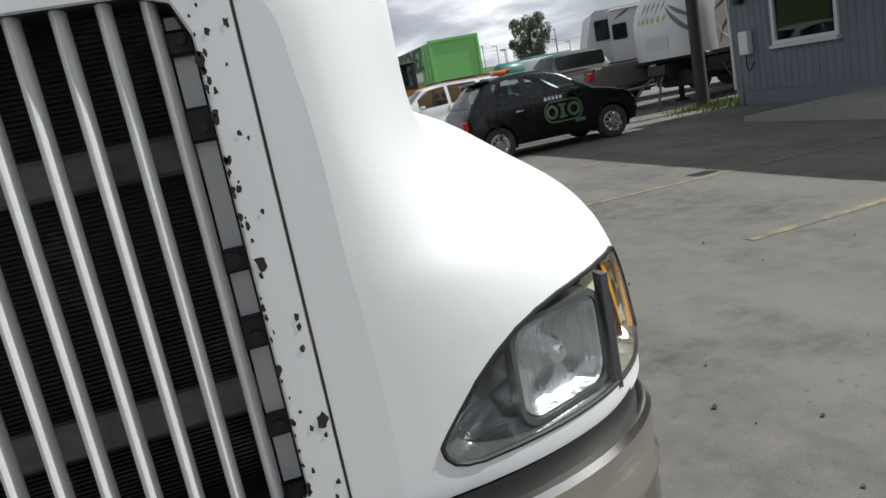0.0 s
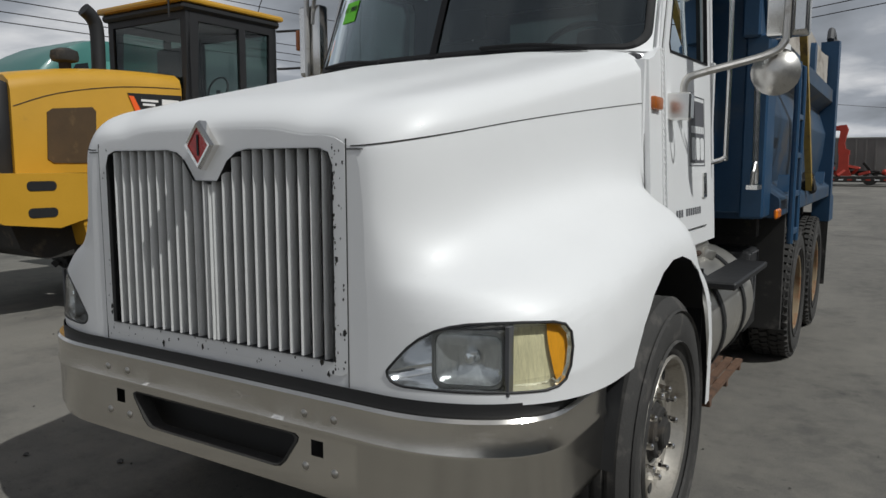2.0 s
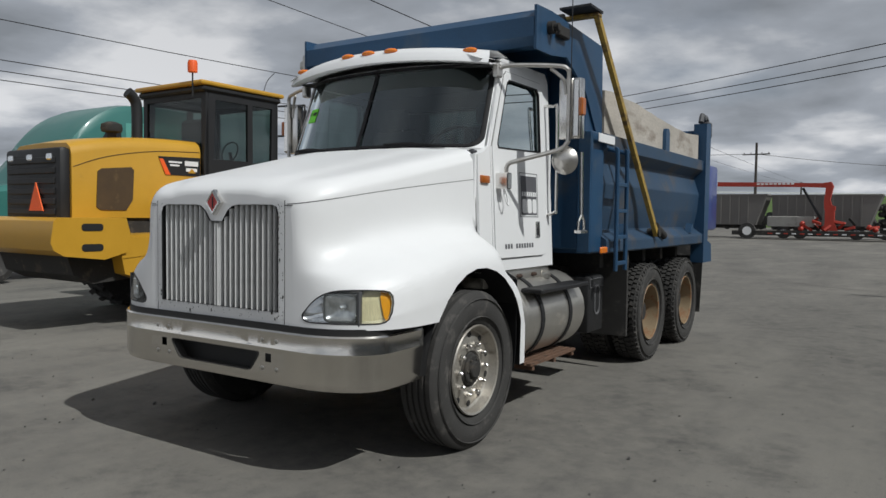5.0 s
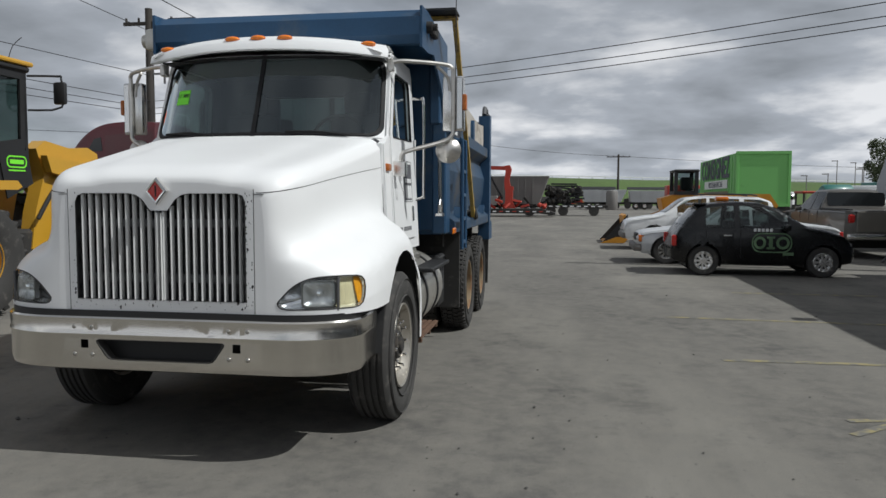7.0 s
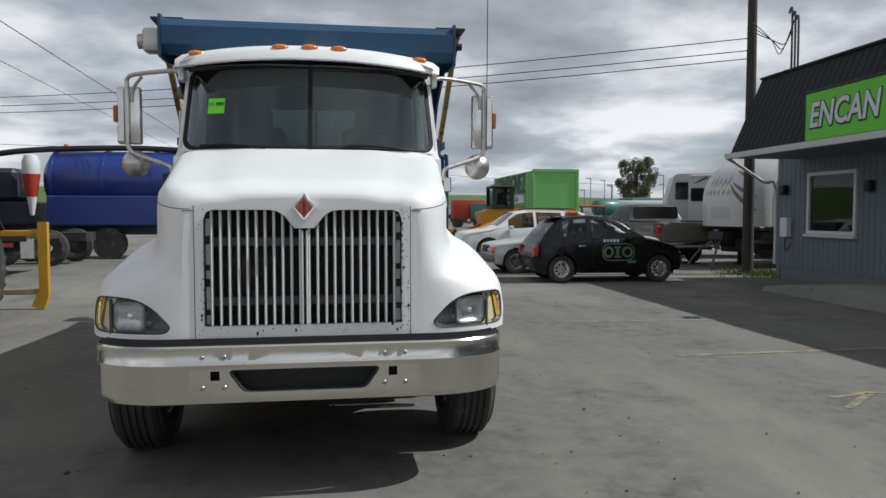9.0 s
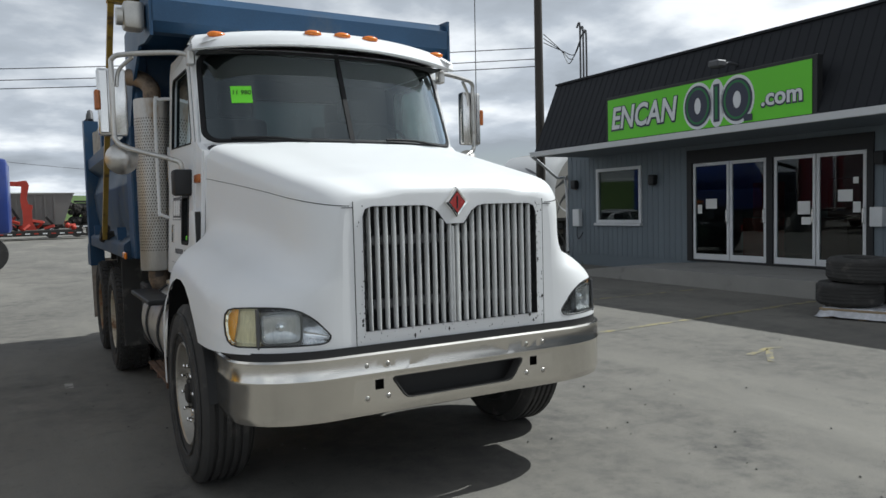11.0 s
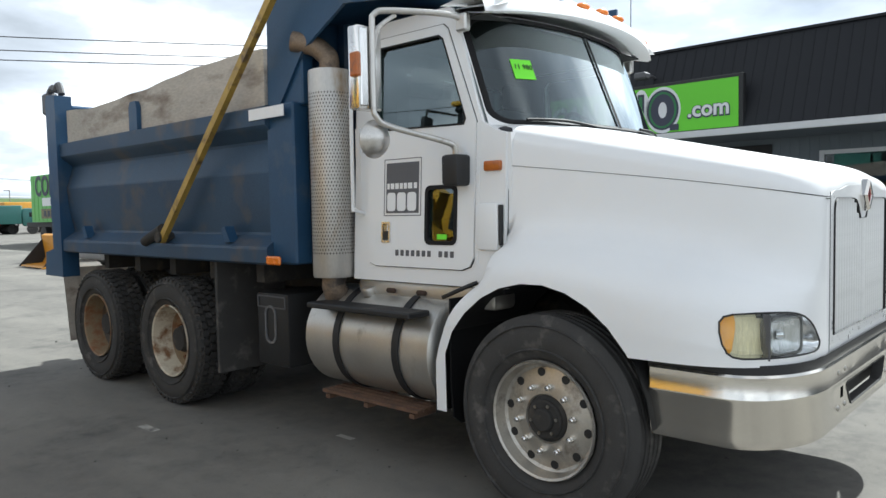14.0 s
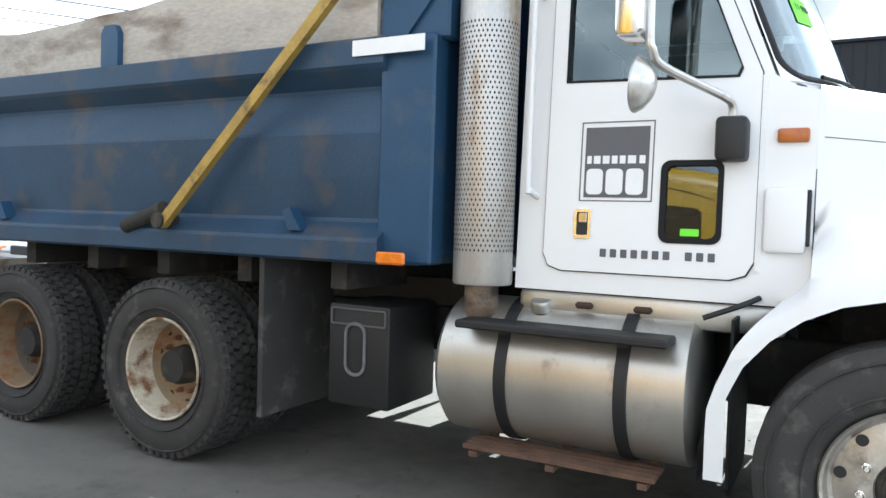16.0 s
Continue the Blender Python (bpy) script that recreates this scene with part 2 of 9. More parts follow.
M = {
    "white_paint": material("white_paint", (0.80, 0.80, 0.80), 0.42, vary=0.02, scale=3, fine=400, coat=0.12, dirt=(0.55, 0.52, 0.47), dirt_from=0.70),
    "frame_paint": material("frame_paint", (0.79, 0.79, 0.79), 0.40, vary=0.04, scale=5, fine=300, coat=0.3, dirt=(0.3, 0.28, 0.25), dirt_from=0.72),
    "bar_silver": material("bar_silver", (0.74, 0.74, 0.73), 0.32, 0.25, vary=0.10, scale=9, fine=160, dirt=(0.16, 0.14, 0.12), dirt_from=0.66),
    "chrome": material("chrome", (0.82, 0.80, 0.77), 0.09, 1.0, vary=0.03, scale=3, fine=60, dirt=(0.35, 0.28, 0.2), dirt_from=0.74),
    "arm_metal": material("arm_metal", (0.58, 0.56, 0.53), 0.34, 0.85, vary=0.12, scale=9, fine=120, dirt=(0.26, 0.22, 0.18), dirt_from=0.58),
    # amber darkened in its colour for lamps on the shaded flank
    "amber_shaded": material("amber_shaded", (0.42, 0.11, 0.012), 0.35, vary=0.15, scale=20, coat=0.3, dirt=(0.2, 0.07, 0.02), dirt_from=0.55),
    "steel_bumper": material("steel_bumper", (0.72, 0.69, 0.64), 0.19, 1.0, vary=0.06, scale=2.2, fine=90, stretch=(1, 1, 4), dirt=(0.30, 0.26, 0.21), dirt_from=0.66),
    "bright_metal": material("bright_metal", (0.74, 0.73, 0.71), 0.22, 1.0, vary=0.08, scale=7, fine=120, dirt=(0.3, 0.25, 0.2), dirt_from=0.66),
    "aluminium": material("aluminium", (0.55, 0.53, 0.49), 0.38, 0.85, vary=0.12, scale=5, fine=120, dirt=(0.26, 0.22, 0.17), dirt_from=0.6),
    "shield_steel": material("shield_steel", (0.52, 0.50, 0.47), 0.42, 0.7, vary=0.15, scale=5, fine=100, dirt=(0.30, 0.19, 0.09), dirt_from=0.55, stretch=(1, 1, 0.3)),
    "seal_rubber": material("seal_rubber", (0.008, 0.008, 0.009), 0.6, vary=0.2, scale=10, fine=120, spec=0.25),
    "wheel_alloy": material("wheel_alloy", (0.50, 0.47, 0.42), 0.40, 0.78, vary=0.15, scale=8, fine=90, dirt=(0.16, 0.13, 0.10), dirt_from=0.52),
    "wheel_cream": material("wheel_cream", (0.62, 0.56, 0.44), 0.6, 0.1, vary=0.18, scale=7, fine=90, dirt=(0.20, 0.10, 0.045), dirt_from=0.46, bump=0.2),
    "rust_dark": material("rust_dark", (0.055, 0.033, 0.024), 0.9, vary=0.3, scale=12, fine=90, bump=0.4),
    # dirt and rust, with the dish's shade put into the base colour
    "disc_shade_dirt": material("disc_shade_dirt", (0.11, 0.095, 0.08), 0.75, vary=0.2, scale=9, fine=90, dirt=(0.16, 0.09, 0.045), dirt_from=0.5, bump=0.2),
    "wheel_rust": material("wheel_rust", (0.27, 0.20, 0.12), 0.6, 0.1, vary=0.15, scale=9, fine=90, dirt=(0.24, 0.11, 0.05), dirt_from=0.47, bump=0.2),
    "rubber": material("rubber", (0.042, 0.040, 0.038), 0.82, vary=0.25, scale=7, fine=140, dirt=(0.12, 0.11, 0.10), dirt_from=0.56, bump=0.25),
    "black": material("black", (0.014, 0.014, 0.015), 0.55, vary=0.2, scale=10, fine=120),
    "grime": material("grime", (0.030, 0.028, 0.026), 0.85, vary=0.35, scale=6, fine=70, dirt=(0.10, 0.08, 0.06), dirt_from=0.56, bump=0.3),
    "plastic_grey": material("plastic_grey", (0.09, 0.09, 0.095), 0.6, vary=0.12),
    "blue_paint": material("blue_paint", (0.020, 0.064, 0.132), 0.45, vary=0.2, scale=2.4, fine=90, dirt=(0.06, 0.09, 0.13), dirt_from=0.56, coat=0.05, spec=0.35, bump=0.08),
    "blue_side": material("blue_side", (0.026, 0.058, 0.105), 0.50, vary=0.32, scale=1.8, fine=70, dirt=(0.085, 0.078, 0.075), dirt_from=0.53, coat=0.03, spec=0.35, bump=0.14),
    "old_board": material("old_board", (0.46, 0.42, 0.37), 0.9, vary=0.26, scale=3, fine=60, dirt=(0.17, 0.13, 0.10), dirt_from=0.54, bump=0.6, stretch=(1, 0.35, 1)),
    "yellow_bar": material("yellow_bar", (0.40, 0.26, 0.05), 0.5, vary=0.3, scale=8, fine=80, dirt=(0.13, 0.08, 0.035), dirt_from=0.50, bump=0.15),
    "loader_yellow": material("loader_yellow", (0.56, 0.30, 0.026), 0.42, vary=0.08, scale=2.5, fine=120, dirt=(0.30, 0.17, 0.04), dirt_from=0.66, coat=0.2),
    "amber": material("amber", (0.80, 0.20, 0.012), 0.25, vary=0.08, scale=30, fine=200, coat=0.5),
    "amber_faded": material("amber_faded", (0.78, 0.36, 0.03), 0.3, vary=0.15, scale=26, fine=180, stretch=(2, 2, 0.4), coat=0.4, bump=0.2),
    "brown_mesh": material("brown_mesh", (0.075, 0.045, 0.020), 0.8, vary=0.25, scale=6, fine=150, dirt=(0.14, 0.09, 0.04), dirt_from=0.6, bump=0.4),
    "rust_step": material("rust_step", (0.13, 0.072, 0.045), 0.9, vary=0.35, scale=10, fine=90, dirt=(0.05, 0.035, 0.028), dirt_from=0.55, bump=0.4),
    "red_lens": material("red_lens", (0.50, 0.02, 0.015), 0.25, vary=0.08, coat=0.5),
    "orange_mark": material("orange_mark", (0.95, 0.13, 0.02), 0.5, vary=0.06),
    "sticker_green": material("sticker_green", (0.20, 0.82, 0.04), 0.6, vary=0.05),
    "sign_green": material("sign_green", (0.13, 0.56, 0.02), 0.45, vary=0.05, scale=1.5),
    "decal_grey": material("decal_grey", (0.10, 0.10, 0.11), 0.5, vary=0.06),
    "decal_white": material("decal_white", (0.80, 0.80, 0.80), 0.5, vary=0.04),
    "seat_cloth": material("seat_cloth", (0.045, 0.045, 0.05), 0.95, vary=0.2),
    "radiator": material("radiator", (0.034, 0.034, 0.036), 0.7, 0.3, vary=0.5, scale=5, fine=150, dirt=(0.16, 0.15, 0.14), dirt_from=0.54, bump=0.4),
    "rust": material("rust", (0.22, 0.10, 0.05), 0.85, vary=0.3, scale=12, fine=90, bump=0.4),
    "lamp_bowl": material("lamp_bowl", (0.80, 0.81, 0.82), 0.08, 0.9, vary=0.04, scale=20, bump=0.15),
    "bulb_glass": material("bulb_glass", (0.62, 0.63, 0.63), 0.14, 0.72, vary=0.25, scale=40, fine=130, stretch=(1, 1, 0.25), bump=0.5),
    "exhaust_dark": material("exhaust_dark", (0.24, 0.18, 0.13), 0.6, 0.5, vary=0.3, scale=8, fine=80, dirt=(0.05, 0.04, 0.035), dirt_from=0.5),
    "bezel": material("bezel", (0.16, 0.165, 0.165), 0.22, 0.5, vary=0.1),
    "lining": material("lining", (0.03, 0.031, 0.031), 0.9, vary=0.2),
    "brace_grey": material("brace_grey", (0.15, 0.15, 0.155), 0.6, vary=0.3, scale=6, dirt=(0.05, 0.05, 0.05), dirt_from=0.55),
    "cream": material("cream", (0.66, 0.64, 0.52), 0.35, vary=0.25, scale=40, fine=200, stretch=(3, 3, 0.3), bump=0.4),
    "steel_dull": material("steel_dull", (0.42, 0.40, 0.37), 0.35, 1.0, vary=0.1),
    "asphalt": None,
}
GLASS = pane_material("cab_glass", (0.44, 0.52, 0.50), 2.3, 0.0, (0.86, 0.96, 1.0), 3.2)
CLEAR = pane_material("clear_glass", (0.97, 0.98, 0.98), 0.8)
LENS_YELLOW = pane_material("yellowed_lens", (0.97, 0.95, 0.83), 0.8, 0.08)
LENS_AMBER = pane_material("amber_lens", (0.95, 0.38, 0.03), 0.8, 0.12)


# ---- mesh tools ----
def V(*p):
    return Vector(p)


PLACE = Matrix()  # where the section that is being built stands in the yard


def setting(x, y, turn, wide=1.0, tall=1.0):
    """The place, turn and scale of a section of the yard."""
    return pose(x, y, 0, 0, 0, turn) @ Matrix.Diagonal((wide, wide, tall, 1))


def part(name, bm, mat, parent=None, label="", sharp=35, flat_shade=False):
    """One mesh object out of a bmesh, under a thing or a part."""
    bmesh.ops.recalc_face_normals(bm, faces=bm.faces)
    me = bpy.data.meshes.new(name)
    for f in bm.faces:
        f.smooth = not flat_shade
    bm.to_mesh(me)
    bm.free()
    if not flat_shade:
        me.set_sharp_from_angle(angle=radians(sharp))
    me.materials.append(M[mat] if isinstance(mat, str) else mat)
    ob = new(name, me)
    if parent is not None:
        ob.parent = parent
    else:
        ob.matrix_basis = PLACE
    if label:
        tagged(ob, label)
    return ob


def shared(name, me, parent, m=None, label=""):
    """One more object on a mesh that exists already."""
    ob = new(name, me)
    ob.parent = parent
    if m is not None:
        ob.matrix_basis = m
    if label:
        tagged(ob, label)
    return ob


def thing(name, label, category, group="", at=(0, 0, 0), turn=0, kind=""):
    ob = new(name)
    ob.matrix_basis = (PLACE if label else Matrix()) @ pose(*at, 0, 0, turn)
    return tagged(ob, label, category, group, kind)


def B():
    return bmesh.new()


def box(bm, x0, x1, y0, y1, z0, z1, bevel=0.0, m=None, seg=1):
    r = bmesh.ops.create_cube(bm, size=1.0)
    vs = r["verts"]
    for v in vs:
        v.co = V(x0 + (v.co.x + 0.5) * (x1 - x0), y0 + (v.co.y + 0.5) * (y1 - y0), z0 + (v.co.z + 0.5) * (z1 - z0))
    if bevel:
        es = list({ed for v in vs for ed in v.link_edges})
        out = bmesh.ops.bevel(bm, geom=es, offset=bevel, segments=seg, affect="EDGES", profile=0.5)
        vs = list({v for f in out["faces"] for v in f.verts} | {v for v in vs if v.is_valid})
    if m is not None:
        for v in vs:
            v.co = m @ v.co
    return bm


def loft(bm, rows, closed=False, cap=False):
    """Joins rows of points, each as long as the others, into one skin."""
    vs = [[bm.verts.new(p) for p in row] for row in rows]
    n = len(rows[0])
    for a, b in zip(vs, vs[1:]):
        for i in range(n if closed else n - 1):
            j = (i + 1) % n
            q = [a[i], a[j], b[j], b[i]]
            try:
                bm.faces.new(q)
            except ValueError:
                pass
    if cap:
        for row in (vs[0], vs[-1]):
            try:
                bm.faces.new(row)
            except ValueError:
                pass
    return vs


def around(axis):
    a = Vector(axis).normalized()
    u = a.orthogonal().normalized()
    return a, u, a.cross(u)


def cyl(bm, p0, p1, r0, r1=None, n=20, cap=True):
    p0, p1 = Vector(p0), Vector(p1)
    r1 = r0 if r1 is None else r1
    a, u, w = around(p1 - p0)
    ring = lambda p, r: [p + (u * math.cos(t) + w * math.sin(t)) * r for t in (2 * math.pi * i / n for i in range(n))]
    loft(bm, [ring(p0, r0), ring(p1, r1)], True, cap)
    return bm


def lathe(bm, profile, centre, axis, n=32, cap=False):
    """A turned shape: profile of (radius, way along the axis)."""
    a, u, w = around(axis)
    c = Vector(centre)
    loft(bm, [[c + a * h + (u * math.cos(t) + w * math.sin(t)) * r for t in (2 * math.pi * i / n for i in range(n))] for r, h in profile], True, cap)
    return bm


def smoothed(pts, k=6):
    pts = [Vector(p) for p in pts]
    out = []
    for i in range(len(pts) - 1):
        p0, p1, p2, p3 = pts[max(i - 1, 0)], pts[i], pts[i + 1], pts[min(i + 2, len(pts) - 1)]
        for j in range(k):
            t = j / k
            out.append(0.5 * ((2 * p1) + (p2 - p0) * t + (2 * p0 - 5 * p1 + 4 * p2 - p3) * t * t + (3 * p1 - p0 - 3 * p2 + p3) * t ** 3))
    return out + [pts[-1]]


def tube(bm, pts, r, n=10, k=6, cap=True):
    """A bent pipe through points."""
    pts = smoothed(pts, k) if k > 1 else [Vector(p) for p in pts]
    rows, u = [], None
    for i, p in enumerate(pts):
        d = (pts[min(i + 1, len(pts) - 1)] - pts[max(i - 1, 0)]).normalized()
        u = d.orthogonal().normalized() if u is None else (u - d * u.dot(d)).normalized()
        w = d.cross(u)
        rows.append([p + (u * math.cos(t) + w * math.sin(t)) * r for t in (2 * math.pi * q / n for q in range(n))])
    loft(bm, rows, True, cap)
    return bm


def plate(bm, outer, holes, put, d0, d1):
    """A sheet with holes. outer, holes: outlines (a, b); put(a, b, d) gives the place at depth d."""
    for d in (d0, d1):
        es = []
        for ring in (outer, *holes):
            vs = [bm.verts.new(put(a, b, d)) for a, b in ring]
            es += [bm.edges.new((vs[i], vs[(i + 1) % len(vs)])) for i in range(len(vs))]
        bmesh.ops.triangle_fill(bm, use_beauty=True, use_dissolve=False, edges=es)
    for ring in (outer, *holes):
        loft(bm, [[put(a, b, d0) for a, b in ring], [put(a, b, d1) for a, b in ring]], True)
    bmesh.ops.remove_doubles(bm, verts=bm.verts, dist=1e-5)
    return bm


def prism(bm, ring, put, d0, d1):
    loft(bm, [[put(a, b, d0) for a, b in ring], [put(a, b, d1) for a, b in ring]], True, True)
    return bm


def rounded(a0, a1, b0, b1, r, n=4):
    """A rounded rectangle's outline."""
    out = []
    for ca, cb, t0 in ((a1 - r, b1 - r, 0), (a0 + r, b1 - r, 90), (a0 + r, b0 + r, 180), (a1 - r, b0 + r, 270)):
        out += [(ca + r * math.cos(radians(t0 + 90 * i / n)), cb + r * math.sin(radians(t0 + 90 * i / n))) for i in range(n + 1)]
    return out


def ease(a, b, x):
    t = min(max((x - a) / (b - a), 0), 1)
    return t * t * (3 - 2 * t)


def bow(t, n):
    """0 to 1 along a superellipse."""
    t = min(max(t, 0), 1)
    return (1 - (1 - t) ** n) ** (1 / n)


def cut_out(bm, ring, axes, near):
    """Cuts a convex outline (a, b) through the faces that near() picks; gives the faces inside it."""
    ia, ib = axes
    n = len(ring)
    ca, cb = sum(p[0] for p in ring) / n, sum(p[1] for p in ring) / n
    normals = []
    for i in range(n):
        (a0, b0), (a1, b1) = ring[i], ring[(i + 1) % n]
        no, co = [0, 0, 0], [0, 0, 0]
        no[ia], no[ib], co[ia], co[ib] = b1 - b0, a0 - a1, a0, b0
        if (ca - a0) * no[ia] + (cb - b0) * no[ib] > 0:
            no = [-v for v in no]
        normals.append((Vector(co), Vector(no).normalized()))
    for co, no in normals:
        fs = [f for f in bm.faces if near(f.calc_center_median())]
        geom = list({*fs, *(ed for f in fs for ed in f.edges), *(v for f in fs for v in f.verts)})
        bmesh.ops.bisect_plane(bm, geom=geom, dist=1e-6, plane_co=co, plane_no=no)
    inside = []
    for f in bm.faces:
        c = f.calc_center_median()
        if near(c) and all((c - co).dot(no) < 1e-5 for co, no in normals):
            inside.append(f)
    return inside


def lettering(name, text, mat, parent, m, size, extrude=0.004, label="", align="CENTER", space=1.0, bold=0.0, lean=0.0):
    """Words as a mesh, in the built-in letters."""
    cu = bpy.data.curves.new(name, "FONT")
    cu.body, cu.size, cu.extrude, cu.align_x, cu.space_character = text, size, extrude, align, space
    cu.resolution_u, cu.offset, cu.shear = 3, bold, lean
    tmp = new("text_source", cu)
    dg = bpy.context.evaluated_depsgraph_get()
    me = bpy.data.meshes.new_from_object(tmp.evaluated_get(dg))
    bpy.data.objects.remove(tmp)
    me.materials.clear()
    me.materials.append(M[mat] if isinstance(mat, str) else mat)
    ob = new(name, me)
    ob.parent = parent
    ob.matrix_basis = m
    if label:
        tagged(ob, label)
    return ob


def upright(x, y, z, facing):
    """The pose of lettering or a flat sign on a wall whose front faces: 'x-', 'x+', 'y-', 'y+'."""
    return pose(x, y, z, 90, 0, {"y-": 0, "x+": 90, "y+": 180, "x-": -90}[facing])

# ---- ground ----
def asphalt_material():
    m = bpy.data.materials.new("asphalt")
    m.use_nodes = True
    n, l = m.node_tree.nodes, m.node_tree.links
    b = n["Principled BSDF"]
    tc = n.new("ShaderNodeTexCoord")

    def tex(s, d=6.0, r=0.6, stretch=None):
        t = n.new("ShaderNodeTexNoise")
        t.inputs["Scale"].default_value, t.inputs["Detail"].default_value, t.inputs["Roughness"].default_value = s, d, r
        if stretch:
            mp = n.new("ShaderNodeMapping")
            mp.inputs["Scale"].default_value = stretch
            l.new(tc.outputs["Object"], mp.inputs[0])
            l.new(mp.outputs[0], t.inputs["Vector"])
        else:
            l.new(tc.outputs["Object"], t.inputs["Vector"])
        return t

    def mixed(fac, a, c):
        x = n.new("ShaderNodeMix")
        x.data_type = "RGBA"
        l.new(fac, x.inputs["Factor"])
        for sock, v in (("A", a), ("B", c)):
            if isinstance(v, tuple):
                x.inputs[sock].default_value = (*v, 1)
            else:
                l.new(v, x.inputs[sock])
        return x.outputs["Result"]

    def band(sock, lo, hi):
        r = n.new("ShaderNodeMapRange")
        r.inputs["From Min"].default_value, r.inputs["From Max"].default_value = lo, hi
        l.new(sock, r.inputs["Value"])
        return r.outputs[0]

    base = mixed(band(tex(0.22, 5).outputs["Fac"], 0.35, 0.65), (0.119, 0.113, 0.104), (0.166, 0.157, 0.142))
    streak = mixed(band(tex(0.5, 6, 0.65, (1.0, 0.3, 1)).outputs["Fac"], 0.44, 0.64), base, (0.225, 0.212, 0.188))
    dark = mixed(band(tex(0.8, 8, 0.7).outputs["Fac"], 0.51, 0.72), streak, (0.072, 0.070, 0.068))
    mott = band(tex(5.5, 7, 0.68).outputs["Fac"], 0.40, 0.66)
    patchy = mixed(mott, dark, (0.205, 0.192, 0.168))
    soft = n.new("ShaderNodeMix")
    soft.data_type = "RGBA"
    soft.inputs["Factor"].default_value = 0.72
    l.new(dark, soft.inputs["A"])
    l.new(patchy, soft.inputs["B"])
    pits = mixed(band(tex(19.0, 6, 0.7).outputs["Fac"], 0.60, 0.74), soft.outputs["Result"], (0.075, 0.073, 0.07))
    dark = pits
    grain_t = tex(170.0, 4, 0.7)
    grit = n.new("ShaderNodeMix")
    grit.data_type, grit.blend_type = "RGBA", "MULTIPLY"
    grit.inputs["Factor"].default_value = 0.85
    l.new(dark, grit.inputs["A"])
    ramp = n.new("ShaderNodeValToRGB")
    ramp.color_ramp.elements[0].position, ramp.color_ramp.elements[0].color = 0.3, (0.66, 0.66, 0.66, 1)
    ramp.color_ramp.elements[1].position, ramp.color_ramp.elements[1].color = 0.7, (1.3, 1.3, 1.3, 1)
    l.new(grain_t.outputs["Fac"], ramp.inputs[0])
    l.new(ramp.outputs[0], grit.inputs["B"])
    l.new(grit.outputs["Result"], b.inputs["Base Color"])
    b.inputs["Roughness"].default_value = 0.88
    b.inputs["Specular IOR Level"].default_value = 0.3
    bp = n.new("ShaderNodeBump")
    bp.inputs["Strength"].default_value, bp.inputs["Distance"].default_value = 0.5, 0.006
    l.new(grain_t.outputs["Fac"], bp.inputs["Height"])
    l.new(bp.outputs[0], b.inputs["Normal"])
    return m


M["asphalt"] = asphalt_material()
bm = B()
xs = [-900, -300, -100, -40, -20, -10, 0, 10, 20, 40, 100, 300, 900]
ys = [-600, -200, -60, -20, -10, 0, 10, 20, 40, 80, 130, 300, 1500]
loft(bm, [[(x, y, 0) for x in xs] for y in ys])
ground = tagged(part("ground", bm, "asphalt"), "worn grey asphalt yard with stains and grit", "ground", kind="structure")
YARD = setting(-0.03, 0.06, -0.8, 1.02, 1.026)
M["field"] = material("field", (0.070, 0.115, 0.030), 0.95, vary=0.3, scale=0.08, fine=1.5, bump=0.3)
bm = B()
bank = [(-24, -0.3), (-20, 0.4), (-8, 5.6), (-2, 6.6), (10, 6.7), (100, 6.7), (102, -0.3)]
loft(bm, [[(x, a, b + 0.25 * noise.noise((x * 0.03, a, 0))) for a, b in bank] for x in range(-180, 701, 20)])
bank_ob = tagged(part("embankment", bm, "field"), "long grass embankment behind the yard", "embankment", kind="structure")
bank_ob.matrix_basis = YARD @ pose(5, 186, 0, 0, 0, 33)

from mathutils import bvhtree

# ---- the dump truck ----
truck = thing("dump_truck", "white three-axle dump truck with blue steel box parked on grey asphalt", "truck")


# hood and fenders, one skin: a section across the truck at each station along it
def hood_section(y):
    u = y / 1.5
    f = bow((y - 0.03) / 0.34, 2.0)
    zc = 1.640 + 0.075 * bow((y - 0.03) / 0.22, 2.1) + 0.335 * u
    ws = 0.625 + 0.165 * f + 0.165 * u
    zs = zc - 0.055 - 0.015 * u
    wb = ws + 0.012 + 0.012 * u
    wf = max(0.60 + 0.615 * bow((y - 0.03) / 0.57, 2.6), wb + 0.012)
    zf = 1.185 + 0.075 * ease(0.05, 0.5, y) + 0.095 * ease(0.3, 1.15, y) - 0.31 * ease(1.4, 2.0, y)
    rise = 1 - ease(1.45, 1.62, y)
    w = wf - wb
    pts = [(0, zc + 0.012), (ws * 0.45, zc + 0.008), (ws * 0.66, zc - 0.012), (ws - 0.085, zs + 0.032), (ws - 0.012, zs - 0.028), (ws + 0.004, zs - 0.11)]
    pts += [(wb, zf + (0.17 + 0.03 * (1 - f)) * rise), (wb + 0.22 * w, zf + 0.068 * rise), (wb + 0.62 * w, zf - 0.004), (wb + 0.91 * w, zf - 0.10), (wf, zf - 0.24), (wf, 0.90), (wf - 0.006, 0.455)]
    return pts


def section_points(y, k=5, first=0):
    return [(p.x, p.z) for p in smoothed([(a, 0, b) for a, b in hood_section(y)][first:], k)]


def fender_out(y):
    return hood_section(y)[-2][0]


def side_at(y, z):
    """How far out the hood's side stands at a height."""
    pts = section_points(y, 5)
    best = min(pts[15:], key=lambda p: abs(p[1] - z))
    return best[0]


def tail_end(z):
    """Where the fender ends behind the wheel at a height."""
    return 1.86 - 0.10 * ease(0.7, 1.05, z) - 0.24 * ease(0.95, 1.32, z)


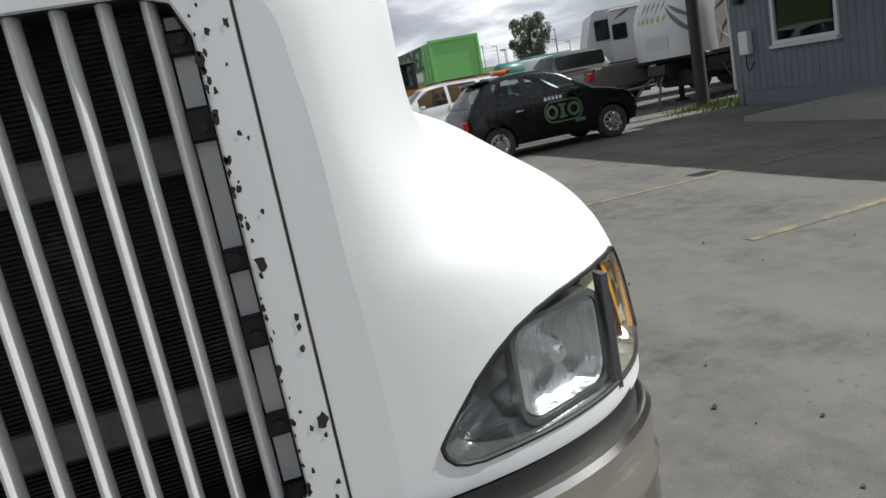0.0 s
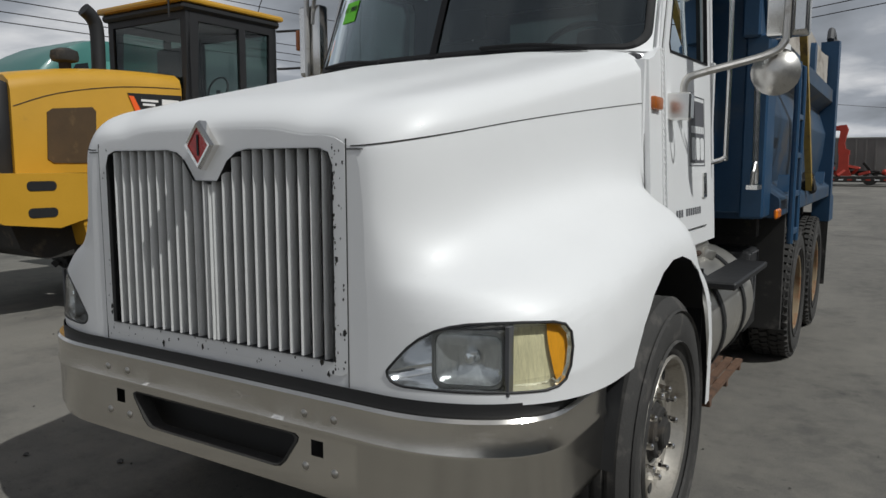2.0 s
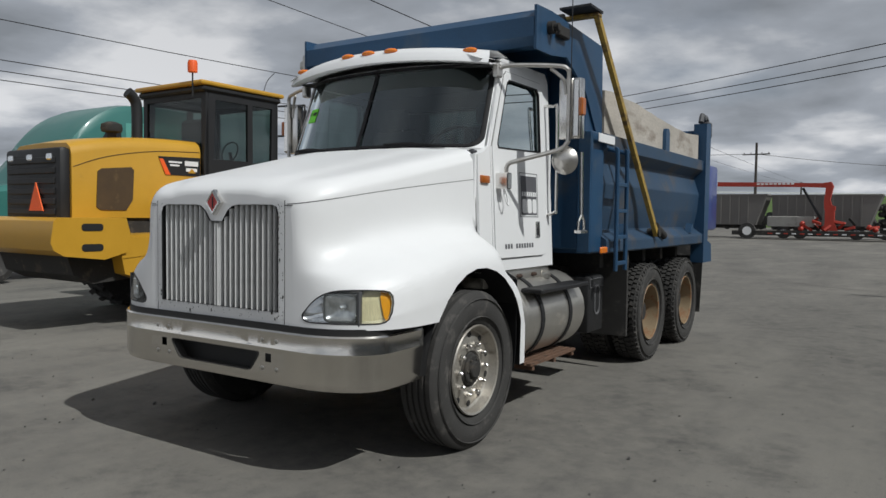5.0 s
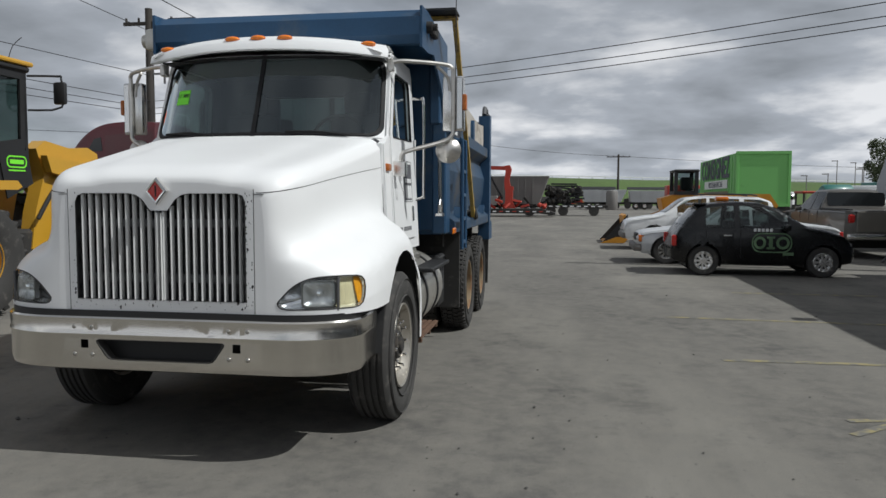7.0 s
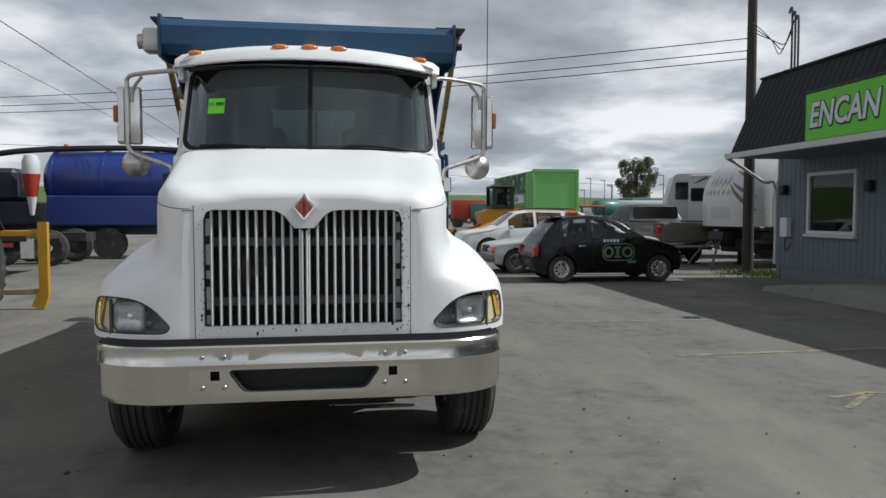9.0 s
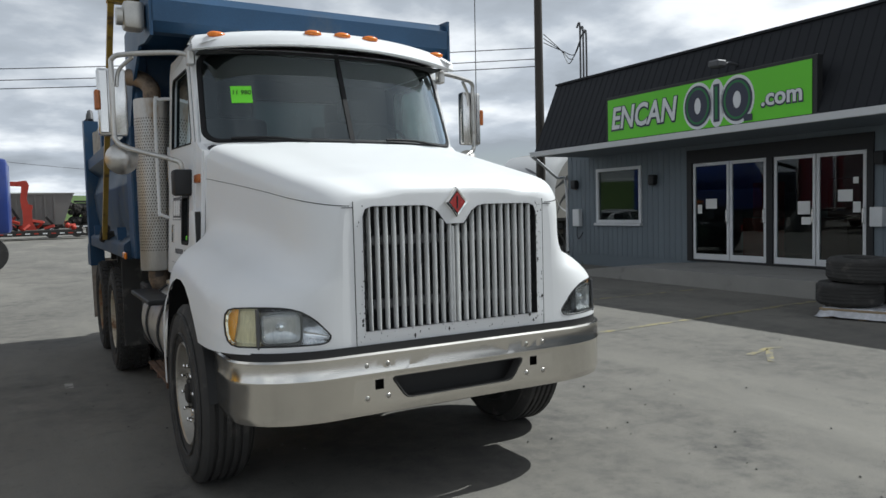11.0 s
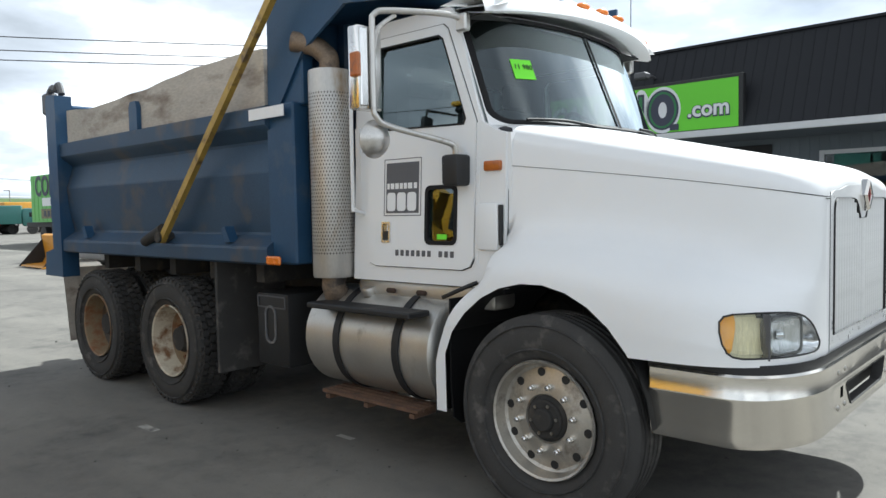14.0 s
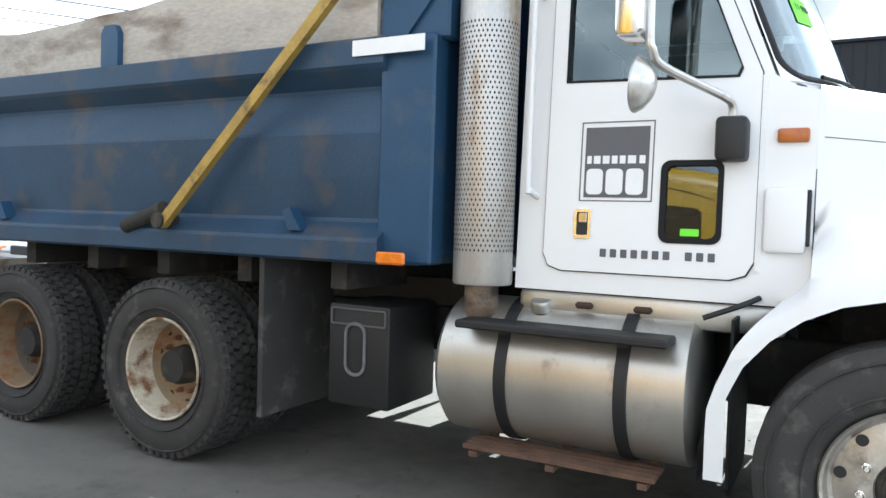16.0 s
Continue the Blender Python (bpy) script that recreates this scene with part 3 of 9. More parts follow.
stations = [0.03 + 1.49 * (i / 44) ** 1.7 for i in range(45)]
bm = B()
for s in (1, -1):
    loft(bm, [[(s * a, y, b) for a, b in section_points(y)] for y in stations])
    # the fender goes on past the hood, beside the cab's foot
    loft(bm, [[(s * a, 1.52 + (tail_end(b) - 1.52) * i / 12, b) for a, b in section_points(1.52 + 0.02 * i, 5, 6)] for i in range(13)])
bmesh.ops.remove_doubles(bm, verts=bm.verts, dist=1e-4)
low = [f for f in cut_out(bm, [(-1, -1), (0.70, -1), (0.70, 0.893), (-1, 0.893)], (1, 2), lambda c: c.y < 0.9 and c.z < 1.1)]
bmesh.ops.delete(bm, geom=low, context="FACES")
arch = [(min(1.215 + 0.64 * math.cos(radians(a)), 1.788), 0.50 + 0.695 * math.sin(radians(a))) for a in range(-60, 241, 12)]
hole = cut_out(bm, arch, (1, 2), lambda c: c.y > 0.4 and c.z < 1.35 and abs(c.x) > 0.75)
bmesh.ops.delete(bm, geom=hole, context="FACES")

# headlight openings
HEAD = [(0.714, 0.958), (0.717, 0.940), (0.728, 0.925), (0.745, 0.917), (0.770, 0.913), (1.120, 0.915), (1.142, 0.924), (1.155, 0.945), (1.161, 0.985), (1.161, 1.04), (1.155, 1.08),
        (1.142, 1.103), (1.120, 1.112), (1.06, 1.116), (1.0, 1.116), (0.94, 1.113), (0.895, 1.105), (0.855, 1.091), (0.815, 1.068), (0.78, 1.040), (0.752, 1.010), (0.730, 0.983), (0.718, 0.966)]
HEAD = [(a, b if b > 1.0 else 1.0 - 0.83 * (1.0 - b)) for a, b in HEAD]
lens_cells = {}
for s in (1, -1):
    faces = cut_out(bm, [(s * a, b) for a, b in HEAD], (0, 2), lambda c: c.y < 0.5 and s * c.x > 0.6 and 0.8 < c.z < 1.25)
    lens_cells[s] = [[v.co.copy() for v in f.verts] for f in faces]
    bmesh.ops.delete(bm, geom=faces, context="FACES")
hood = part("hood", bm, "white_paint", truck, "white tilting hood with flared fenders and worn paint", sharp=50)
# inner wheel arches
for s in (1, -1):
    bm = B()
    loft(bm, [[(s * x, 1.235 + 0.655 * math.cos(radians(a)), 0.50 + 0.71 * math.sin(radians(a))) for a in range(-6, 181, 12)] for x in (0.45, 1.19)])
    part("wheel_arch_liner", bm, "black", truck)

# front sheet round the grille
edge = [(a, b) for a, b in section_points(0.03) if b >= 0.885]
outer = [(-a, b) for a, b in edge][::-1] + edge[1:]
outer = [(-edge[-1][0], 0.885)] + outer + [(edge[-1][0], 0.885)]


def opening(dx, dz):
    """The grille's opening: square foot, dipping under the badge in the middle of the top."""
    top = 1.59 + dz
    half = [(0.53 + dx, 0.965 - dz), (0.53 + dx, top - 0.05), (0.515 + dx, top - 0.012), (0.48 + dx, top), (0.19, top), (0.145, top - 0.008), (0.105, top - 0.034), (0.055, top - 0.10)]
    return half + [(-a, b) for a, b in half[::-1]]


bm = B()
plate(bm, outer, [opening(0.0, 0.0)], lambda a, b, d: (a, d, b), 0.030, 0.050)
part("front_sheet", bm, "white_paint", truck)
bm = B()
crown = [(a, b - 0.006) for a, b in section_points(0.03) if a <= 0.576]
half_ring = crown + [(0.578, crown[-1][1] - 0.01), (0.578, 0.955), (0.572, 0.935), (0.555, 0.926)]
frame_ring = half_ring + [(-a, b) for a, b in half_ring[::-1][:-1]]
plate(bm, frame_ring, [opening(0.002, 0.002)], lambda a, b, d: (a, d, b), 0.0275, 0.031)
grille = part("grille_frame", bm, "frame_paint", truck, "light grey grille surround with chipped paint")
bm = B()
ins = opening(-0.002, -0.002)
loft(bm, [[(a, d, b) for a, b in ins] for d in (0.02, 0.12)], True)
part("opening_edge", bm, "black", grille)
chip = random.Random(5)
vs, fs = [], []
for i in range(130):
    edge_side = chip.random() < 0.72
    if edge_side:
        x, z = chip.choice((-1, 1, 1)) * (0.532 + 0.04 * chip.random() ** 4), chip.uniform(0.95, 1.60)
    else:
        x, z = chip.uniform(-0.57, 0.57), 0.916 + 0.045 * chip.random()
    r = chip.uniform(0.0015, 0.004) * (1.9 if chip.random() < 0.14 else 0.85)
    n = len(vs)
    vs += [(x + r * chip.uniform(0.6, 1.3) * math.cos(q * 0.6283), 0.0268, z + r * chip.uniform(0.8, 2.3) * math.sin(q * 0.6283)) for q in range(10)]
    fs.append(tuple(range(n, n + 10)))
me = bpy.data.meshes.new("chipped_paint")
me.from_pydata(vs, [], fs)
me.materials.append(M["grime"])
shared("chipped_paint", me, grille)["kind"] = "stuff"
# bars
bm = B()
sec = [(0.0088 * math.cos(radians(t)), 0.024 * math.sin(radians(t))) for t in range(0, 360, 30)]
loft(bm, [[(a, b * (1 if b < 0 else 0.8), z) for a, b in sec] for z in (0.0, 0.575, 0.592, 0.60)], True, True)
bar = part("grille_bar", bm, "bar_silver", grille, "silver grille bar")
count = 22
for i in range(count):
    x = -0.492 + 0.984 * i / (count - 1)
    top = 1.60 - 0.09 * (1 - ease(0.05, 0.12, abs(x)))
    ob = bar if i == 0 else shared("grille_bar", bar.data, grille)
    ob.matrix_basis = pose(x, 0.052, 0.962) @ Matrix.Diagonal((1.0, 1.0, (top - 0.962) / 0.60, 1))
for dx in (-0.012, 0.012):
    shared("grille_bar", bar.data, grille, pose(dx, 0.045, 0.962) @ Matrix.Diagonal((0.8, 1.0, 0.86, 1)))
for x in (-0.515, 0.515):
    bm = B()
    box(bm, x - 0.012, x + 0.012, 0.075, 0.085, 0.97, 1.57)
    part("clip_strip", bm, "frame_paint", grille)
for i in range(5):
    for x in (-0.516, 0.516):
        bm = B()
        z = 1.03 + 0.125 * i + 0.02 * math.sin(i * 2.3 + x)
        box(bm, x - 0.018, x + 0.018, 0.058, 0.078, z, z + 0.03 + 0.012 * (i % 2), 0.004)
        cyl(bm, (x, 0.058, z + 0.018), (x, 0.050, z + 0.018), 0.007, n=8)
        part("clip", bm, "black", grille)
bm = B()
box(bm, -0.56, 0.56, 0.167, 0.20, 0.90, 1.63)
core = part("radiator", bm, "radiator", truck, "dusty finned radiator behind the grille")
bm = B()
for i in range(110):
    box(bm, -0.54, 0.54, 0.158, 0.166, 0.925 + 0.0063 * i, 0.9277 + 0.0063 * i)
part("radiator_core", bm, "radiator", core)["kind"] = "stuff"
for z in (1.06, 1.39):
    bm = B()
    box(bm, -0.55, 0.55, 0.12, 0.15, z, z + 0.05, 0.006)
    part("radiator_brace", bm, "brace_grey", truck)
for s in (1, -1):
    bm = B()
    prism(bm, [(0.579, 0.897), (0.5825, 0.897), (0.5825, 1.615), (0.579, 1.615)], lambda a, b, d: (s * a, d, b), 0.0285, 0.032)
    part("panel_seam", bm, "grime", hood)
    bm = B()
    prism(bm, [(0.5825, 1.584), (0.640, 1.584), (0.640, 1.5875), (0.5825, 1.5875)], lambda a, b, d: (s * a, d, b), 0.0285, 0.032)
    part("nose_seam", bm, "grime", hood)
# badge: plain diamond
bm = B()
dia = [(0, 0.088), (0.074, 0), (0, -0.088), (-0.074, 0)]
rows = []
for k, d in ((0.9, 0.032), (0.9, 0.006), (0.80, -0.008), (0.66, -0.006), (0.62, 0.004)):
    rows.append([(a * k, d, 1.603 + b * k) for a, b in dia])
loft(bm, rows, True, True)
badge = part("badge", bm, "chrome", truck, "chrome diamond badge with a red centre", sharp=20)
bm = B()
prism(bm, [(a * 0.61, b * 0.61) for a, b in dia], lambda a, b, d: (a, d, 1.603 + b), 0.004, -0.002)
part("badge_insert", bm, "red_lens", badge)
bm = B()
box(bm, -0.004, 0.004, -0.005, -0.002, 1.570, 1.636)
part("badge_bar", bm, "black", badge)
# paint seam along the hood's side, and cowl seam
skin = bvhtree.BVHTree.FromPolygons([v.co for v in hood.data.vertices], [p.vertices[:] for p in hood.data.polygons])
for s in (1, -1):
    bm = B()
    rows = []
    for i in range(70):
        y = 0.0305 + 1.4845 * (i / 69) ** 2.2
        z = 1.585 + 0.213 * (y / 1.5) ** 0.8
        hit, up = skin.ray_cast(V(s * 1.5, y, z), V(-s, 0, 0))[:2]
        if hit is None:
            continue
        up = up if up.x * s > 0 else -up
        along = up.cross(V(0, 1, 0)).normalized() * (0.0013 + 0.0009 * (1 - ease(0.05, 0.35, y)))
        rows.append([hit + along - up * 0.01, hit + along + up * 0.0018, hit - along + up * 0.0018, hit - along - up * 0.01])
    loft(bm, rows, True, True)
    part("hood_seam", bm, "grime", hood)
    bm = B()
    rear = [(a, b) for a, b in section_points(1.515) if 1.36 < b < 1.99]
    loft(bm, [[(s * (a - 0.02), 1.5205, b), (s * (a + 0.002), 1.5205, b), (s * (a + 0.002), 1.5235, b), (s * (a - 0.02), 1.5235, b)] for a, b in rear], True, True)
    part("cowl_seam", bm, "grime", hood)


# headlights: bowl, bezel, bulb glass, clear cover, corner lamp
def put_cells(cells, move=None):
    bm = B()
    for ring in cells:
        bm.faces.new([bm.verts.new(move(p) if move else p) for p in ring])
    bmesh.ops.remove_doubles(bm, verts=bm.verts, dist=3e-4)
    return bm


def fender_y(a):
    """Where the fender's face stands at a distance from the middle."""
    lo, hi = 0.03, 0.45
    for _ in range(30):
        mid = (lo + hi) / 2
        lo, hi = (mid, hi) if fender_out(mid) < a else (lo, mid)
    return lo


for s in (1, -1):
    sink = lambda p: V(s * (0.93 + (abs(p.x) - 0.93) * 0.955), p.y + 0.034, 1.012 + (p.z - 1.012) * 0.93)
    bm = B()
    walls = put_cells(lens_cells[s])
    rim_v = sorted({v for ed in walls.edges if len(ed.link_faces) == 1 for v in ed.verts}, key=lambda v: math.atan2(v.co.z - 1.01, abs(v.co.x) - 0.95))
    outline = [v.co.copy() for v in rim_v]
    walls.free()
    middle = V(s * 0.945, fender_y(0.945) + 0.075, 1.005)
    rows = [outline]
    for k, deep in ((0.96, 0.020), (0.86, 0.040), (0.70, 0.058), (0.5, 0.068), (0.25, 0.074)):
        rows.append([V(middle.x + (p.x - middle.x) * k, p.y * k + (middle.y - 0.075) * (1 - k) + deep, middle.z + (p.z - middle.z) * k) for p in outline])
    loft(bm, rows, True)
    lamp = part("headlight", bm, "lamp_bowl", truck, "chrome headlight bowl behind a clear cover")
    bm = B()
    seat = lambda a, b, d: (s * a, fender_y(a) + d, b)
    plate(bm, rounded(0.845, 1.03, 0.934, 1.096, 0.03), [rounded(0.852, 1.023, 0.941, 1.089, 0.03)], seat, 0.014, 0.05)
    part("lamp_bezel", bm, "bezel", lamp)
    bm = B()
    ringy = rounded(0.857, 1.018, 0.946, 1.084, 0.03)
    loft(bm, [[seat(0.934 + (a - 0.934) * k, 1.015 + (b - 1.015) * k, dd) for a, b in ringy] for k, dd in ((1.05, 0.022), (0.97, 0.034), (0.88, 0.045), (0.7, 0.054), (0.45, 0.060), (0.2, 0.062), (0.02, 0.0625))], True)
    part("reflector", bm, "bulb_glass", lamp, "silvered bulb reflector")
    bm = B()
    lathe(bm, [(0.0, -0.030), (0.014, -0.027), (0.020, -0.015), (0.022, 0.0)], seat(0.934, 1.015, 0.062), (0, 1, 0), 16)
    part("bulb", bm, "lamp_bowl", lamp)
    bm = B()
    loft(bm, [[seat(0.934 + (a - 0.934) * k, 1.015 + (b - 1.015) * k, dd) for a, b in ringy] for k, dd in ((1.04, 0.026), (0.94, 0.020), (0.75, 0.016), (0.5, 0.014), (0.25, 0.013), (0.02, 0.0125))], True)
    part("bulb_glass", bm, CLEAR, lamp, "clear bulb glass")
    bm = put_cells([r for r in lens_cells[s] if abs(sum(p.x for p in r)) / len(r) <= 1.04])
    part("cover", bm, CLEAR, lamp, "clear plastic headlight cover")
    bm = put_cells([r for r in lens_cells[s] if abs(sum(p.x for p in r)) / len(r) > 1.04])
    part("corner_lens", bm, LENS_YELLOW, lamp, "yellowed corner lamp lens")
    bm = put_cells([r for r in lens_cells[s] if abs(sum(p.x for p in r)) / len(r) > 1.04], lambda p: V(s * (abs(p.x) - 0.024), p.y + 0.026, 1.012 + (p.z - 1.012) * 0.92))
    part("corner_back", bm, "cream", lamp)
    bm = put_cells([r for r in lens_cells[s] if abs(sum(p.x for p in r)) / len(r) > 1.04], lambda p: V(s * (abs(p.x) - 0.016), p.y + 0.018, 1.012 + (p.z - 1.012) * 0.9))
    bmesh.ops.bisect_plane(bm, geom=bm.verts[:] + bm.edges[:] + bm.faces[:], plane_co=(s * 1.114, 0, 1.012), plane_no=(s, 0, 0.20), clear_inner=True)
    part("amber_reflector", bm, "amber_faded", lamp, "faded amber outer reflector")
    bm = B()
    box(bm, *sorted((s * 1.034, s * 1.046)), fender_y(1.04) - 0.002, fender_y(1.04) + 0.025, 0.918, 1.110)
    part("divider", bm, "plastic_grey", lamp)
    bm = B()
    tube(bm, [p + V(0, 0.001, 0) for p in outline] + [outline[0] + V(0, 0.001, 0)], 0.0042, 6, 1)
    part("gasket", bm, "black", lamp)

# bumper: polished sheet wrapped round the front
def bumper_plan(t):
    """Half of the bumper's plan, t 0 in the middle to 1 at the end beside the tyre."""
    if t < 0.55:
        return 0.70 * t / 0.55, 0.0
    q = (t - 0.55) / 0.45
    return 0.70 + 0.448 * math.sin(min(q / 0.85, 1) * math.pi / 2), 0.30 * (1 - math.cos(min(q / 0.85, 1) * math.pi / 2)) + max(0, q - 0.85) * 2.1


prof = [(0.030, 0.862), (0.004, 0.862), (-0.004, 0.852), (0.0, 0.775), (-0.006, 0.762), (-0.006, 0.752), (0.0, 0.742), (0.0, 0.585), (0.012, 0.548), (0.035, 0.538)]
bm = B()
ts = [-1 + 2 * i / 80 for i in range(81)]
rows = []
for t in ts:
    x, y = bumper_plan(abs(t))
    x1, y1 = bumper_plan(min(abs(t) + 0.01, 1))
    x0, y0 = bumper_plan(max(abs(t) - 0.01, 0))
    d = V(x1 - x0, y1 - y0, 0).normalized()
    nx, ny = -d.y, d.x
    sg = 1 if t >= 0 else -1
    rows.append([(sg * (x + nx * off), y + ny * off, z) for off, z in prof])
loft(bm, rows)
half_slot = [(0.378, 0.727), (0.392, 0.718), (0.388, 0.703), (0.338, 0.632), (0.318, 0.614), (0.290, 0.608)]
cuts = [half_slot + [(-a, b) for a, b in half_slot[::-1]]]
for sx in (-0.478, 0.478):
    cuts.append([(sx - 0.024, 0.674), (sx + 0.024, 0.674), (sx + 0.024, 0.724), (sx - 0.024, 0.724)])
for ring in cuts:
    a0, a1 = min(p[0] for p in ring) - 0.1, max(p[0] for p in ring) + 0.1
    gone = cut_out(bm, ring, (0, 2), lambda c: a0 < c.x < a1 and c.y < 0.01)
    bmesh.ops.delete(bm, geom=gone, context="FACES")
bumper = part("bumper", bm, "steel_bumper", truck, "polished steel bumper with a long slot and scuffs", sharp=40)
bm = B()
for k in (1.0,):
    ring = cuts[0]
    loft(bm, [[(a * q, d, 0.665 + (b - 0.665) * q) for a, b in ring] for q, d in ((1.03, -0.002), (1.0, -0.004), (0.985, 0.004), (0.97, 0.05))], True)
part("slot_edge", bm, "grime", bumper)
bm = B()
box(bm, -0.95, 0.95, 0.10, 0.14, 0.57, 0.845)
part("bumper_back", bm, "black", bumper)
bm = B()
lathe(bm, [(0.0, -0.007), (0.008, -0.006), (0.012, -0.003), (0.0145, 0.001)], (0, 0, 0), (0, 1, 0), 14)
bolt = None
bolt_me = None
for sx in (-1, 1):
    for bx, bz in ((0.43, 0.800), (0.545, 0.800), (0.43, 0.635), (0.545, 0.635)):
        if bolt_me is None:
            bolt = part("bolt", bm, "steel_dull", bumper)
            bolt_me = bolt.data
            bolt.matrix_basis = pose(sx * bx, 0, bz)
        else:
            shared("bolt", bolt_me, bumper, pose(sx * bx, 0, bz))
# black strip added for the shade in the gap above the bumper
bm = B()
rows = []
for t in ts:
    x, y = bumper_plan(abs(t))
    sg = 1 if t >= 0 else -1
    rows.append([(sg * (x - 0.014), y + 0.016, 0.85), (sg * (x - 0.014), y + 0.016, 0.90)])
loft(bm, rows)
part("gap_seal", bm, "black", bumper)
# ---- cab ----
def side_x(z, d=0.0):
    return 1.02 - 0.045 * min(max((z - 1.2) / 0.85, 0.0), 1.0) - 0.035 * max(0.0, (z - 2.05) / 0.67) - d


cab = thing("cab", "", "")
cab.parent = truck
SIDE = [(1.525, 1.13), (2.75, 1.13), (2.75, 2.66), (2.70, 2.74), (1.96, 2.74), (1.905, 2.70), (1.70, 2.06), (1.60, 2.0), (1.525, 1.98)]
WINDOW = [(1.815, 2.045), (2.545, 2.065), (2.545, 2.54), (2.51, 2.585), (2.02, 2.585), (1.985, 2.56), (1.80, 2.08)]
DOOR = [(1.73, 1.30), (1.76, 1.245), (1.82, 1.225), (2.53, 1.225), (2.59, 1.245), (2.615, 1.30), (2.615, 2.58), (2.58, 2.64), (1.99, 2.64), (1.955, 2.61), (1.73, 2.06)]
PEEP = rounded(1.862, 2.10, 1.37, 1.705, 0.035)
for s in (1, -1):
    holes = [WINDOW] + ([PEEP] if s < 0 else [])
    bm = B()
    plate(bm, SIDE, holes, lambda a, b, d: (s * side_x(b, d), a, b), 0.0, 0.05)
    part("cab_side", bm, "white_paint", cab)
    bm = B()
    plate(bm, DOOR, holes, lambda a, b, d: (s * side_x(b, d), a, b), -0.012, 0.0)
    door = part("cab_door", bm, "white_paint", truck, "white cab door with grey lettering panel")
    bm = B()
    ring = [(2.17 + (a - 2.17) * 1.012, 1.93 + (b - 1.93) * 1.008) for a, b in DOOR]
    plate(bm, ring, [DOOR], lambda a, b, d: (s * side_x(b, d), a, b), -0.003, 0.002)
    part("door_gap", bm, "grime", door)
    bm = B()
    prism(bm, WINDOW, lambda a, b, d: (s * side_x(b, d), a, b), 0.012, 0.016)
    pane = part("window_pane", bm, GLASS, door)
    bm = B()
    ring = [(2.2 + (a - 2.2) * 0.975, 2.32 + (b - 2.32) * 0.96) for a, b in WINDOW]
    plate(bm, WINDOW, [ring], lambda a, b, d: (s * side_x(b, d), a, b), -0.016, 0.004)
    part("window_rubber", bm, "seal_rubber", door)
    if s < 0:
        bm = B()
        prism(bm, PEEP, lambda a, b, d: (s * side_x(b, d), a, b), 0.004, 0.008)
        part("window_pane", bm, GLASS, door)
        bm = B()
        plate(bm, rounded(1.855, 2.107, 1.363, 1.712, 0.04), [rounded(1.878, 2.084, 1.386, 1.689, 0.03)], lambda a, b, d: (s * side_x(b, d), a, b), -0.018, 0.003)
        part("window_rubber", bm, "seal_rubber", door)
        bm = B()
        prism(bm, rounded(1.945, 2.02, 1.395, 1.425, 0.004), lambda a, b, d: (s * side_x(b, d), a, b), -0.001, 0.002)
        part("sticker", bm, "sticker_green", door)
    # door handle in its cup
    bm = B()
    plate(bm, rounded(2.40, 2.475, 1.37, 1.50, 0.01), [rounded(2.412, 2.463, 1.385, 1.488, 0.008)], lambda a, b, d: (s * side_x(b, d), a, b), -0.020, -0.010)
    box(bm, *sorted((s * 1.018, s * 1.026)), 2.418, 2.457, 1.44, 1.485, 0.003)
    part("handle", bm, "bright_metal", door, "chrome door handle")
    bm = B()
    prism(bm, rounded(2.412, 2.463, 1.385, 1.488, 0.008), lambda a, b, d: (s * side_x(b, d), a, b), -0.0125, -0.011)
    part("handle_cup", bm, "black", door)
    # lettering panel: plain shapes and bars
    bm = B()
    prism(bm, rounded(2.16, 2.44, 1.69, 1.86, 0.002), lambda a, b, d: (s * side_x(b, d), a, b), -0.0145, -0.013)
    prism(bm, rounded(2.16, 2.44, 1.552, 1.69, 0.002), lambda a, b, d: (s * side_x(b, d), a, b), -0.0145, -0.013)
    decal = part("door_decal", bm, "decal_grey", door, "dark grey square decal")
    bm = B()
    for a0, a1 in ((2.175, 2.20), (2.215, 2.25), (2.26, 2.285), (2.295, 2.32), (2.33, 2.36), (2.37, 2.40), (2.41, 2.43)):
        bm = B()
        prism(bm, rounded(a0, a1, 1.70, 1.735, 0.002), lambda a, b, d: (s * side_x(b, d), a, b), -0.0162, -0.0145)
        part("decal_bar", bm, "decal_white", decal)
    for a0, a1 in ((2.18, 2.255), (2.268, 2.343), (2.356, 2.43)):
        bm = B()
        prism(bm, rounded(a0, a1, 1.565, 1.678, 0.02), lambda a, b, d: (s * side_x(b, d), a, b), -0.0162, -0.0145)
        part("decal_bar", bm, "decal_white", decal)
    bm = B()
    plate(bm, rounded(2.14, 2.46, 1.535, 1.885, 0.002), [rounded(2.145, 2.455, 1.54, 1.88, 0.002)], lambda a, b, d: (s * side_x(b, d), a, b), -0.0142, -0.013)
    part("decal_frame", bm, "decal_grey", decal)
    for i in range(11):
        if i in (3,):
            continue
        a0 = 1.875 + 0.045 * i
        bm = B()
        prism(bm, rounded(a0, a0 + 0.028, 1.292, 1.328, 0.004), lambda a, b, d: (s * side_x(b, d), a, b), -0.0142, -0.013)
        part("number_bar", bm, "decal_grey", decal)
    # hinge strip with rivets, grab rail, marker lamp, air inlet
    bm = B()
    for i in range(26):
        z = 1.27 + 0.031 * i
        cyl(bm, (s * (side_x(z) - 0.002), 1.72, z), (s * (side_x(z) + 0.008), 1.72, z), 0.006, n=8)
    prism(bm, [(1.705, 1.26), (1.728, 1.26), (1.728, 2.05), (1.705, 2.05)], lambda a, b, d: (s * (side_x(b) + d), a, b), -0.002, 0.004)
